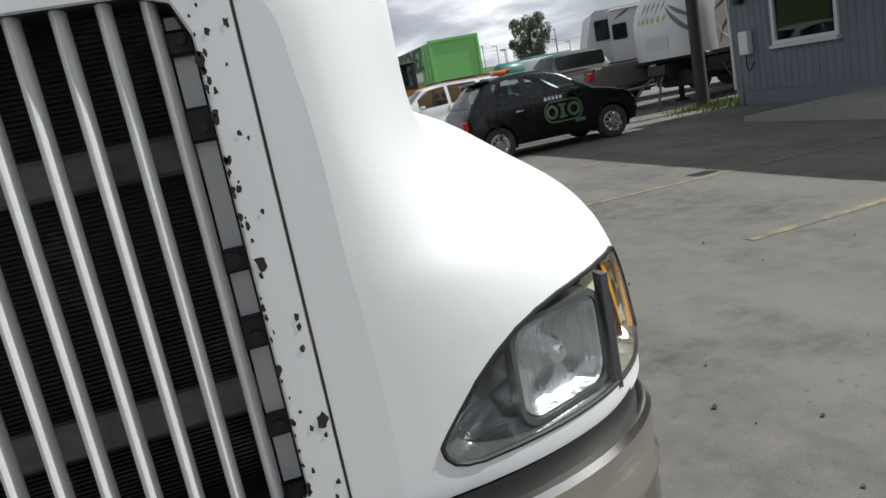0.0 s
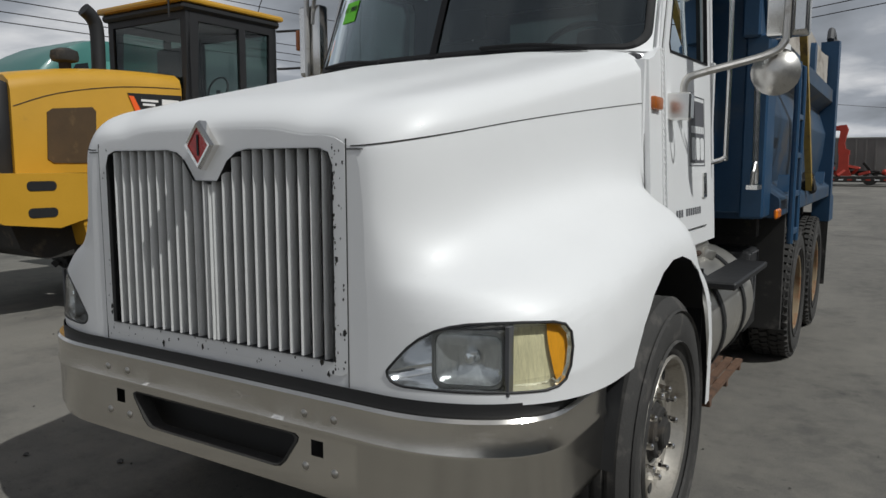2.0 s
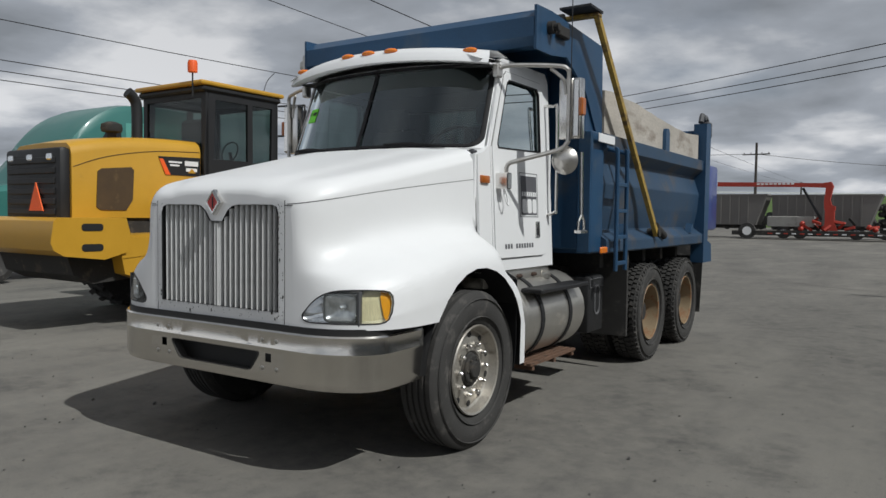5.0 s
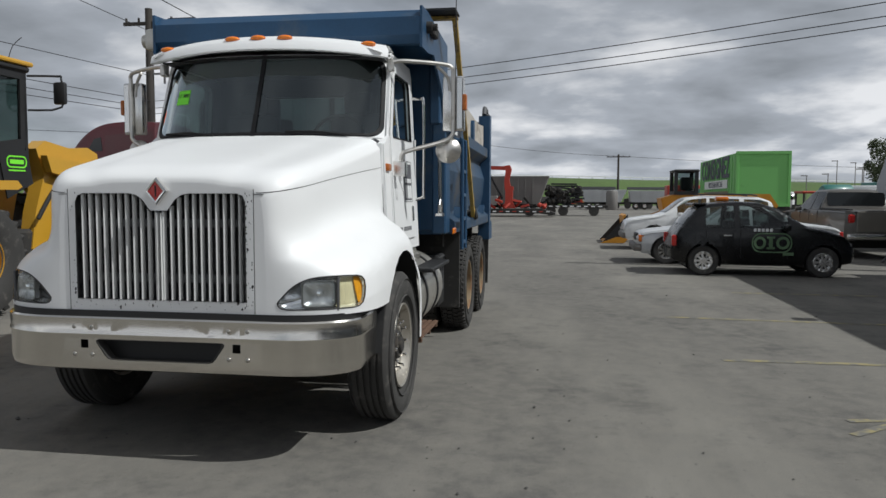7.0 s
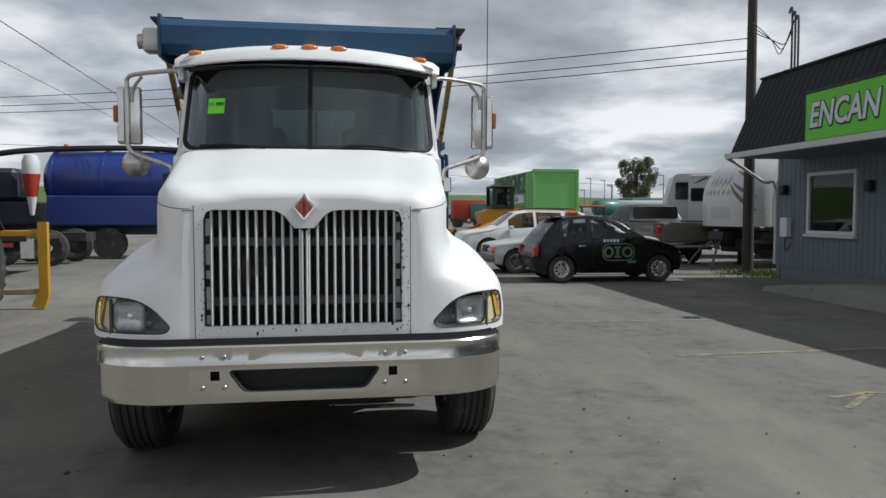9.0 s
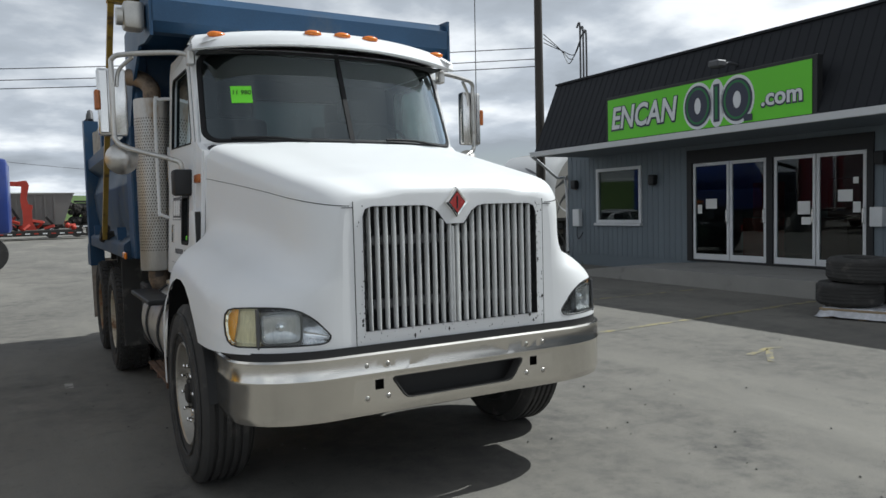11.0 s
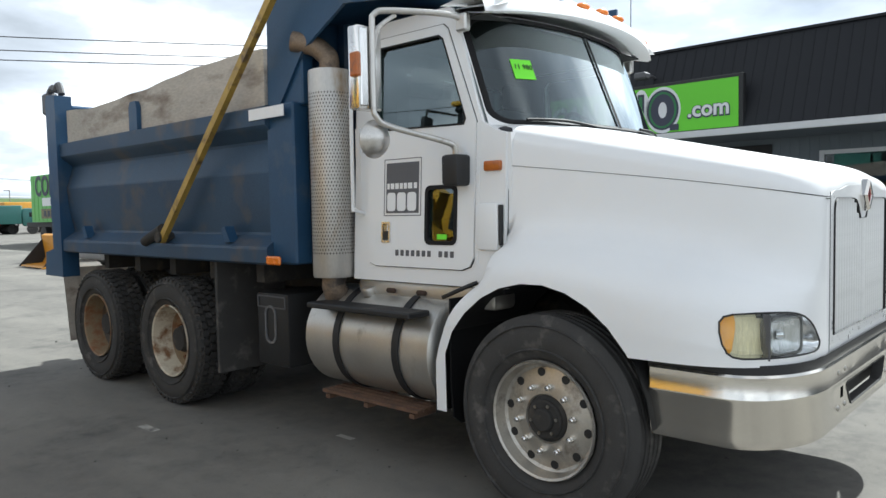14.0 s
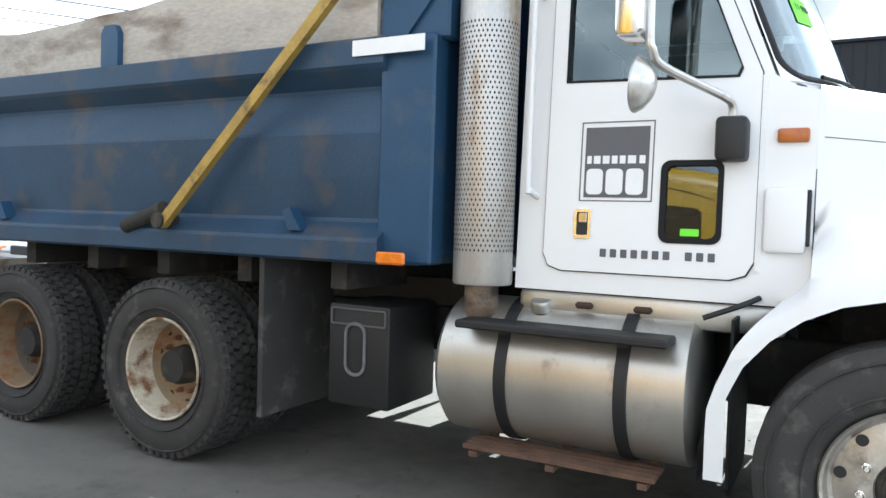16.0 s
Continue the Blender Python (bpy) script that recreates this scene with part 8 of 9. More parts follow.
bm = B()
loft(bm, [[(LX + a, y, b) for a, b in hood_ring(y)] for y in [2.12 + 1.95 * i / 12 for i in range(13)]], False)
for y in (2.12, 4.07):
    bm.faces.new([bm.verts.new((LX + a, y, b)) for a, b in hood_ring(y)])
bmesh.ops.remove_doubles(bm, verts=bm.verts, dist=1e-4)
eng = part("engine_hood", bm, "loader_yellow", ldr, "yellow rounded engine hood", sharp=45)
for s in (1, -1):
    bm = B()
    tube(bm, [(LX + s * 0.704, 2.14, 2.06), (LX + s * 0.704, 2.6, 2.22), (LX + s * 0.704, 3.3, 2.34), (LX + s * 0.704, 4.05, 2.38)], 0.004, 5, 4)
    part("hood_seam", bm, "black", eng)
for s in (1, -1):
    bm = B()
    prism(bm, [(2.46, 2.02), (2.44, 1.56), (2.50, 1.52), (2.86, 1.52), (2.96, 1.66), (2.98, 2.06), (2.94, 2.10), (2.52, 2.06)], lambda a, b, d: (LX + s * d, a, b), 0.70, 0.712)
    part("side_grille", bm, "brown_mesh", eng, "dusty brown mesh grille")
    bm = B()
    prism(bm, [(3.36, 2.28), (4.06, 2.30), (4.06, 2.03), (3.48, 2.03)], lambda a, b, d: (LX + s * d, a, b), 0.702, 0.710)
    dec = part("hood_decal", bm, "black", eng, "black decal band with plain marks")
    bm = B()
    prism(bm, [(3.37, 2.25), (3.47, 2.03), (3.55, 2.03), (3.43, 2.25)], lambda a, b, d: (LX + s * d, a, b), 0.711, 0.714)
    part("decal_flash", bm, "orange_mark", dec)
    for a0, a1, b0, b1 in ((3.52, 3.74, 2.20, 2.225), (3.54, 3.70, 2.155, 2.18), (3.79, 4.02, 2.17, 2.24), (3.81, 4.0, 2.09, 2.14)):
        bm = B()
        prism(bm, rounded(a0, a1, b0, b1, 0.008), lambda a, b, d: (LX + s * d, a, b), 0.711, 0.714)
        part("decal_bar", bm, "decal_white", dec)
    bm = B()
    prism(bm, [(3.845, 2.07), (3.975, 2.07), (3.91, 2.14)], lambda a, b, d: (LX + s * d, a, b), 0.7145, 0.717)
    part("decal_triangle", bm, "loader_yellow", dec)
# tail grille block with the orange triangle, counterweight
bm = B()
box(bm, LX - 0.68, LX + 0.68, 1.98, 2.13, 1.22, 2.30, 0.05, seg=2)
tail = part("tail_grille", bm, "black", ldr, "black radiator guard at the tail")
for k in range(7):
    bm = B()
    box(bm, LX - 0.58, LX + 0.58, 1.955, 1.985, 1.32 + 0.13 * k, 1.40 + 0.13 * k, 0.01)
    part("grille_slat", bm, "black", tail)
bm = B()
prism(bm, [(LX + 0.02, 1.50), (LX + 0.36, 1.50), (LX + 0.19, 1.86)], lambda a, b, d: (a, d, b), 1.93, 1.945)
part("slow_triangle", bm, "orange_mark", tail, "orange slow-vehicle triangle")
bm = B()
box(bm, LX - 0.2, LX + 0.05, 1.93, 1.945, 1.26, 1.42)
part("plate_bars", bm, "letter_grey", tail)
for x in (-0.48, 0.0, 0.48):
    bm = B()
    box(bm, LX + x - 0.06, LX + x + 0.06, 1.94, 1.98, 2.14, 2.22, 0.015)
    part("work_lamp", bm, "lamp_bowl", tail)
bm = B()
prism(bm, [(1.62, 1.12), (1.66, 1.38), (1.72, 1.42), (2.60, 1.42), (2.66, 1.20), (2.60, 0.98), (2.30, 0.90), (1.78, 0.96), (1.66, 1.03)], lambda a, b, d: (d, a, b), LX - 1.12, LX + 1.12)
cw = part("counterweight", bm, "loader_yellow", ldr, "heavy yellow counterweight")
bm = B()
prism(bm, [(1.95, 0.98), (2.9, 0.98), (2.9, 0.62), (2.3, 0.58), (2.05, 0.70)], lambda a, b, d: (d, a, b), LX - 0.85, LX + 0.85)
part("belly_guard", bm, "grime", ldr)
for s in (1, -1):
    for z in (1.30, 1.05):
        bm = B()
        prism(bm, rounded(2.0, 2.28, z - 0.04, z + 0.05, 0.04), lambda a, b, d: (LX + s * d, a, b), 1.12, 1.126)
        part("hand_slot", bm, "black", cw)
    bm = B()
    prism(bm, [(2.50, 1.20), (3.30, 1.22), (3.30, 0.92), (3.22, 0.60), (2.90, 0.60), (2.60, 0.70)], lambda a, b, d: (LX + s * d, a, b), 0.62, 1.08)
    part("step_box", bm, "loader_yellow", ldr)
    bm = B()
    prism(bm, [(2.55, 1.17), (3.15, 1.18), (3.15, 0.95), (2.55, 0.90)], lambda a, b, d: (LX + s * d, a, b), 1.081, 1.09)
    part("step_panel", bm, "loader_yellow", ldr)
    # rear fender over the wheel
    bm = B()
    prism(bm, [(3.30, 1.66), (3.34, 1.72), (4.70, 1.74), (4.78, 1.66), (4.70, 1.62), (3.36, 1.61)], lambda a, b, d: (LX + s * d, a, b), 0.70, 1.28)
    part("rear_fender", bm, "loader_yellow", ldr)
    bm = B()
    prism(bm, [(2.9, 1.40), (3.30, 1.64), (4.8, 1.64), (4.8, 1.0), (3.0, 1.0)], lambda a, b, d: (LX + s * d, a, b), 0.45, 0.66)
    part("rear_frame", bm, "grime", ldr)
# cab
CAB = [(4.12, 1.72), (5.38, 1.72), (5.54, 2.45), (5.52, 3.28), (4.18, 3.28), (4.08, 2.3)]
cabw = 0.76
for s in (1, -1):
    bm = B()
    plate(bm, CAB, [[(4.26, 2.30), (4.92, 2.30), (4.92, 3.18), (4.30, 3.18)], [(5.02, 2.28), (5.41, 2.34), (5.43, 3.18), (5.02, 3.18)]], lambda a, b, d: (LX + s * d, a, b), cabw - 0.05, cabw)
    part("cab_side", bm, "black", ldr)
    bm = B()
    prism(bm, [(4.26, 2.28), (5.41, 2.30), (5.43, 3.18), (4.30, 3.18)], lambda a, b, d: (LX + s * d, a, b), cabw - 0.03, cabw - 0.024)
    part("cab_window", bm, CAR_GLASS, ldr)
for y, z0, z1, tilt in ((4.12, 2.35, 3.2, 0.0), (5.50, 2.3, 3.2, 0.0)):
    bm = B()
    plate(bm, [(-cabw, 1.72), (cabw, 1.72), (cabw, 3.28), (-cabw, 3.28)], [[(-cabw + 0.1, z0), (cabw - 0.1, z0), (cabw - 0.1, z1), (-cabw + 0.1, z1)]], lambda a, b, d: (LX + a, y + d, b), 0.0, 0.05)
    part("cab_end", bm, "black", ldr)
    bm = B()
    prism(bm, [(-cabw + 0.1, z0), (cabw - 0.1, z0), (cabw - 0.1, z1), (-cabw + 0.1, z1)], lambda a, b, d: (LX + a, y + d, b), 0.02, 0.026)
    part("cab_window", bm, LOADER_GLASS, ldr)
bm = B()
box(bm, LX - 0.80, LX + 0.80, 4.05, 5.60, 3.28, 3.37, 0.03)
part("cab_header", bm, "black", ldr)
bm = B()
box(bm, LX - 0.82, LX + 0.82, 4.0, 5.65, 3.37, 3.44, 0.03, seg=2)
part("cab_roof", bm, "loader_yellow", ldr)
bm = B()
box(bm, LX - 0.28, LX + 0.28, 4.5, 5.0, 1.75, 2.35, 0.05)
box(bm, LX - 0.26, LX + 0.26, 4.42, 4.56, 2.3, 2.95, 0.05)
cyl(bm, (LX, 5.3, 2.1), (LX, 5.2, 2.5), 0.03)
tube(bm, [(LX + 0.19 * math.cos(a), 5.2 + 0.05 * math.sin(a), 2.5 + 0.17 * math.sin(a)) for a in [k * 0.3 for k in range(22)]], 0.014, 6, 1)
part("cab_seat", bm, "seat_cloth", ldr)
for s in (1, -1):
    bm = B()
    tube(bm, [(LX + s * 0.78, 5.54, 3.24), (LX + s * 1.10, 5.76, 3.26), (LX + s * 1.16, 5.76, 3.22), (LX + s * 1.16, 5.76, 2.82), (LX + s * 0.78, 5.54, 2.76)], 0.016, 6, 3)
    mir = part("mirror_arm", bm, "black", ldr)
    bm = B()
    box(bm, *sorted((LX + s * 1.03, LX + s * 1.22)), 5.74, 5.82, 2.86, 3.18, 0.03, seg=2)
    part("mirror_head", bm, "black", mir)
bm = B()
tube(bm, [(LX + 0.45, 3.20, 2.45), (LX + 0.45, 3.20, 2.93), (LX + 0.45, 3.15, 3.07), (LX + 0.45, 3.06, 3.14)], 0.075, 14, 5)
part("exhaust_pipe", bm, "black", ldr, "black curved exhaust pipe")
bm = B()
lathe(bm, [(0.06, 0.0), (0.06, 0.12), (0.13, 0.14), (0.14, 0.18), (0.13, 0.24), (0.06, 0.27), (0.0, 0.27)], (LX + 0.42, 2.84, 2.44), (0, 0, 1), 20)
part("air_precleaner", bm, "grime", ldr)
bm = B()
cyl(bm, (LX + 0.62, 4.0, 3.2), (LX + 0.62, 4.0, 3.56), 0.012, n=8)
part("beacon_stem", bm, "black", ldr)
bm = B()
lathe(bm, [(0.0, 0.0), (0.07, 0.0), (0.072, 0.13), (0.06, 0.17), (0.0, 0.175)], (LX + 0.62, 4.0, 3.55), (0, 0, 1), 16)
part("beacon", bm, "orange_mark", ldr, "orange warning beacon")
bm = B()
tube(bm, [(LX + 0.7, 5.3, 3.44), (LX + 0.74, 5.34, 3.62), (LX + 0.82, 5.42, 3.75)], 0.006, 5, 3)
part("antenna", bm, "black", ldr)
# front frame, arms, cylinders, fenders
bm = B()
box(bm, LX - 0.5, LX + 0.5, 3.2, 8.0, 0.60, 1.05, 0.05)
cyl(bm, (LX - 1.0, 7.1, 0.74), (LX + 1.0, 7.1, 0.74), 0.16)
cyl(bm, (LX - 1.0, 4.05, 0.74), (LX + 1.0, 4.05, 0.74), 0.16)
part("chassis", bm, "grime", ldr)
for s in (1, -1):
    bm = B()
    prism(bm, [(5.85, 0.75), (5.95, 1.3), (6.15, 1.85), (6.0, 2.25), (6.2, 2.38), (6.75, 2.30), (7.2, 2.34), (7.45, 2.25), (7.5, 1.9), (7.3, 1.75), (6.6, 1.72), (6.35, 0.8)], lambda a, b, d: (LX + s * d, a, b), 0.30, 0.52)
    part("tower", bm, "loader_yellow", ldr, "yellow loader tower plate")
    bm = B()
    prism(bm, [(6.05, 2.15), (6.15, 1.9), (7.0, 1.75), (7.7, 1.2), (8.1, 0.5), (8.3, 0.55), (8.0, 1.35), (7.2, 2.05)], lambda a, b, d: (LX + s * d, a, b), 0.55, 0.66)
    part("lift_arm", bm, "loader_yellow", ldr)
    bm = B()
    cyl(bm, (LX + s * 0.42, 6.3, 1.95), (LX + s * 0.42, 7.1, 2.18), 0.06)
    cyl(bm, (LX + s * 0.42, 7.1, 2.18), (LX + s * 0.42, 7.45, 2.27), 0.035)
    part("ram", bm, "steel_dull", ldr)
    bm = B()
    tube(bm, [(LX + s * 0.60, 5.9, 1.2), (LX + s * 0.62, 6.2, 1.6), (LX + s * 0.60, 6.6, 1.95), (LX + s * 0.56, 6.9, 2.0)], 0.03, 8, 4)
    part("hose", bm, "black", ldr)
    bm = B()
    box(bm, *sorted((LX + s * 0.52, LX + s * 0.68)), 6.55, 6.85, 1.62, 1.86, 0.04, seg=2)
    part("valve_block", bm, "black", ldr)
    bm = B()
    ring = [(7.1 + 0.80 * math.cos(radians(a)), 0.74 + 0.82 * math.sin(radians(a))) for a in range(40, 171, 13)]
    ring += [(7.1 + 0.84 * math.cos(radians(a)), 0.74 + 0.86 * math.sin(radians(a))) for a in range(170, 39, -13)]
    prism(bm, ring, lambda a, b, d: (LX + s * d, a, b), 0.72, 1.34)
    part("front_fender", bm, "black", ldr)
    bm = B()
    prism(bm, [(4.95, 2.18), (5.5, 2.18), (5.6, 1.72), (5.1, 1.50)], lambda a, b, d: (LX + s * d, a, b), cabw, cabw + 0.02)
    part("cab_skirt", bm, "black", ldr)
    bm = B()
    plate(bm, rounded(5.10, 5.48, 1.93, 2.10, 0.07), [rounded(5.12, 5.46, 1.95, 2.08, 0.055)], lambda a, b, d: (LX + s * d, a, b), cabw + 0.02, cabw + 0.024)
    badge = part("skirt_badge", bm, "sticker_green", ldr, "bright green oval badge outline")
    for a0, a1, b0, b1 in ((5.16, 5.42, 1.985, 2.045), (5.13, 5.45, 1.885, 1.905)):
        bm = B()
        prism(bm, rounded(a0, a1, b0, b1, 0.008), lambda a, b, d: (LX + s * d, a, b), cabw + 0.02, cabw + 0.024)
        part("badge_bar", bm, "sticker_green", badge)


def big_tyre():
    bm = B()
    r = 0.735
    p = [(0.32, -0.20), (0.42, -0.25), (0.58, -0.265), (0.68, -0.24), (0.70, -0.20)]
    lathe(bm, p + [(a, -h) for a, h in p[::-1]], (0, 0, 0), (1, 0, 0), 48)
    n = 22
    for i in range(n):
        for s in (1, -1):
            box(bm, *sorted((s * 0.02, s * 0.255)), -0.042, 0.042, 0.64, r, 0.01, pose(0, 0, 0, 360 / n * (i + (0.5 if s > 0 else 0))) @ pose(0, 0, 0, 0, 0, s * 24))
    return bm


big = as_mesh(big_tyre(), "loader_tyre", "rubber")
bm = B()
lathe(bm, [(0.37, 0.21), (0.34, 0.22), (0.32, 0.12), (0.26, 0.08), (0.14, 0.07), (0.13, 0.12), (0.0, 0.12)], (0, 0, 0), (1, 0, 0), 32)
lathe(bm, [(0.37, -0.21), (0.32, -0.12), (0.2, -0.1)], (0, 0, 0), (1, 0, 0), 24)
bigrim = as_mesh(bm, "loader_rim", "loader_yellow")
for y in (4.05, 7.1):
    for s in (1, -1):
        w = thing("wheel", "", "")
        w.parent = ldr
        w.matrix_basis = pose(LX + s * 1.08, y, 0.735, 7 * y, 0, 0 if s > 0 else 180)
        shared("tyre", big, w, None, "large lugged loader tyre")
        shared("rim", bigrim, w, None, "yellow steel rim")
# fork carriage in front of the loader
fork = thing("fork_carriage", "yellow steel fork carriage standing before the loader", "fork frame")
bm = B()
prism(bm, [(-4.55, 0.02), (-4.47, 0.02), (-4.40, 0.20), (-4.40, 1.39), (-4.54, 1.39), (-4.54, 0.30), (-4.66, 0.06)], lambda a, b, d: (a, d, b), 8.35, 8.45)
part("upright", bm, "loader_yellow", fork)
bm = B()
prism(bm, [(-7.75, 0.02), (-7.67, 0.02), (-7.60, 0.20), (-7.60, 1.39), (-7.74, 1.39), (-7.74, 0.30)], lambda a, b, d: (a, d, b), 8.35, 8.45)
part("upright", bm, "loader_yellow", fork)
for z in (0.24, 1.17):
    bm = B()
    box(bm, -7.62, -4.54, 8.36, 8.44, z, z + 0.09, 0.01)
    part("cross_bar", bm, "loader_yellow" if z > 1 else "wood_board", fork)


# ---- highway tractors behind the loader ----
def tractor(name, label, paint, side_paint, at, turn):
    """A sleeper tractor along +x (nose at +x), side faces at y -1.25 and 1.25."""
    t = thing(name, label, "truck", "highway tractors", at=at, turn=turn)
    fair = [(-2.2, 4.02), (-1.2, 4.05), (-0.3, 3.95), (0.35, 3.6), (0.85, 3.05), (1.05, 2.7)]
    ring = [(-2.25, 1.1), (-2.25, 4.0)] + fair + [(1.6, 2.05), (1.65, 1.1)]
    bm = B()
    prof6 = smoothed([(a, 0, b) for a, b in fair], 4)
    ring = [(-2.25, 1.1), (-2.25, 3.98)] + [(p.x, p.z) for p in prof6] + [(1.62, 2.05), (1.65, 1.1)]
    rows = []
    for y, k in ((-1.25, 0.93), (-1.18, 0.985), (-0.8, 1.0), (0.8, 1.0), (1.18, 0.985), (1.25, 0.93)):
        rows.append([(a if a < 0 else a * (0.9 + 0.1 * k), y, 1.1 + (b - 1.1) * k) for a, b in ring])
    loft(bm, rows, True, True)
    part("cab_body", bm, paint, t, sharp=40)
    for y in (-1.258, 1.25):
        bm = B()
        prism(bm, [(-2.2, 1.15), (-0.45, 1.15), (-0.45, 3.55), (-2.2, 3.7)], lambda a, b, d: (a, y + d, b), 0.0, 0.008)
        part("sleeper_panel", bm, side_paint, t)
    for y in (-1.262, 1.256):
        bm = B()
        prism(bm, [(0.15, 2.15), (0.95, 2.1), (0.72, 2.75), (0.2, 2.85)], lambda a, b, d: (a, y + d, b), 0.0, 0.006)
        part("door_window", bm, "car_window", t)
        bm = B()
        prism(bm, [(-0.35, 3.05), (0.2, 3.05), (-0.05, 3.45), (-0.3, 3.5)], lambda a, b, d: (a, y + d, b), 0.0, 0.006)
        part("sleeper_window", bm, "car_window", t)
        bm = B()
        box(bm, 0.0, 0.012, y, y + 0.006, 1.2, 2.95)
        box(bm, 1.1, 1.112, y, y + 0.006, 1.2, 2.2)
        part("door_gap", bm, "black", t)
    bm = B()
    rows = []
    for x, w, z in ((1.5, 1.0, 2.1), (2.2, 0.95, 2.0), (3.0, 0.85, 1.8), (3.4, 0.75, 1.5), (3.5, 0.7, 1.0)):
        rows.append([(x, -w, 0.85), (x, -w, z - 0.12), (x, -w + 0.12, z), (x, w - 0.12, z), (x, w, z - 0.12), (x, w, 0.85)])
    loft(bm, rows, False, False)
    bm.faces.new([bm.verts.new(p) for p in rows[-1]])
    part("hood", bm, paint, t, sharp=40)
    for s in (1, -1):
        bm = B()
        cyl(bm, (-2.5, s * 1.0, 0.9), (-2.5, s * 1.0, 3.6), 0.09, n=14)
        part("stack", bm, "chrome", t)
        bm = B()
        cyl(bm, (-1.9, s * 0.95, 0.72), (0.6, s * 0.95, 0.72), 0.32, n=20)
        part("fuel_tank", bm, "bright_metal", t)
    bm = B()
    box(bm, -6.0, 3.3, -0.45, 0.45, 0.7, 0.95)
    part("frame", bm, "grime", t)
    for x in (2.5, -3.9, -5.2):
        for s in (1, -1):
            bm = B()
            lathe(bm, [(0.28, -0.12), (0.4, -0.15), (0.52, -0.1), (0.52, 0.1), (0.4, 0.15), (0.28, 0.12), (0.1, 0.05)], (x, s * 1.05, 0.52), (0, 1, 0), 28)
            part("wheel", bm, "rubber", t)
    return t


tractor("highway_tractor", "teal green sleeper tractor parked behind the loader", "teal", "teal_pale", (-13.3, 6.7, 0), -90)
tractor("highway_tractor", "maroon sleeper tractor with a chrome stack", "maroon", "maroon", (-13.35, 19.6, 0), 180)

# ---- blue vacuum truck ----
vac = thing("vacuum_truck", "blue vacuum tank truck with black chassis", "truck")
bm = B()
lathe(bm, [(0.0, 0.0), (0.7, 0.05), (0.98, 0.25), (1.0, 0.3), (1.0, 5.2), (0.95, 5.3), (0.0, 5.5)], (-9.55, 22.5, 2.62), (1, 0, 0), 40)
part("tank", bm, "truck_blue", vac, "glossy blue cylindrical tank")
for x in (-9.2, -7.6, -6.0):
    bm = B()
    lathe(bm, [(1.005, -0.06), (1.03, -0.05), (1.03, 0.05), (1.005, 0.06)], (x, 22.5, 2.62), (1, 0, 0), 40)
    part("tank_band", bm, "truck_blue", vac)
bm = B()
box(bm, -9.3, -4.4, 21.45, 23.5, 1.12, 2.1, 0.04)
part("side_skirt", bm, "truck_blue", vac)
bm = B()
lathe(bm, [(0.0, 0), (0.07, 0.02), (0.27, 1.4), (0.27, 1.75), (0.2, 1.95), (0.0, 2.0)], (-9.75, 21.5, 1.44), (0, 0, 1), 20)
part("hopper", bm, "trailer_white", vac, "dirty white cone with a red band")
bm = B()
lathe(bm, [(0.166, 0.62), (0.236, 1.1), (0.272, 1.35)], (-9.75, 21.5, 1.44), (0, 0, 1), 20)
part("hopper_band", bm, "crane_red", vac)
bm = B()
box(bm, -13.6, -3.2, 22.05, 22.95, 0.8, 1.15)
box(bm, -13.2, -9.9, 21.6, 23.4, 1.15, 1.9, 0.05)
box(bm, -12.9, -10.3, 21.7, 23.3, 1.9, 3.0, 0.15)
part("pump_deck", bm, "letter_dark", vac)
bm = B()
tube(bm, [(-13.0, 21.9, 3.1), (-11.5, 21.8, 3.35), (-9.8, 21.9, 3.6), (-7.0, 22.2, 3.72), (-5.0, 22.2, 3.66)], 0.10, 10, 4)
part("hose", bm, "black", vac)
bm = B()
box(bm, -4.3, -2.6, 21.4, 23.6, 1.1, 3.3, 0.12, seg=2)
part("cab", bm, "truck_blue", vac)
for x in (-12.6, -8.6, -7.4, -3.2):
    bm = B()
    cyl(bm, (x, 21.5, 0.52), (x, 21.85, 0.52), 0.52, n=24)
    part("wheel", bm, "rubber", vac)
for x in (-9.0, -4.4):
    bm = B()
    cyl(bm, (x, 22.5, 3.65), (x, 22.5, 3.85), 0.07, n=12)
    part("beacon", bm, "orange_mark", vac)
flat = thing("flatbed_trailer", "low dark flatbed trailer tail with white reflectors", "trailer")
bm = B()
box(bm, -12.2, -7.2, 14.6, 16.8, 0.85, 1.0, 0.02)
box(bm, -12.2, -7.25, 14.9, 15.1, 0.6, 0.85)
part("deck", bm, "grime", flat)
bm = B()
box(bm, -7.35, -7.05, 14.62, 14.66, 0.45, 0.92)
part("mud_flap", bm, "bright_metal", flat)
for x in (-9.4, -8.2):
    bm = B()
    cyl(bm, (x, 14.65, 0.42), (x, 14.95, 0.42), 0.42, n=20)
    part("wheel", bm, "rubber", flat)
bm = B()
box(bm, -8.0, -7.5, 14.585, 14.60, 0.72, 0.82)
part("reflector", bm, "crane_red", flat)


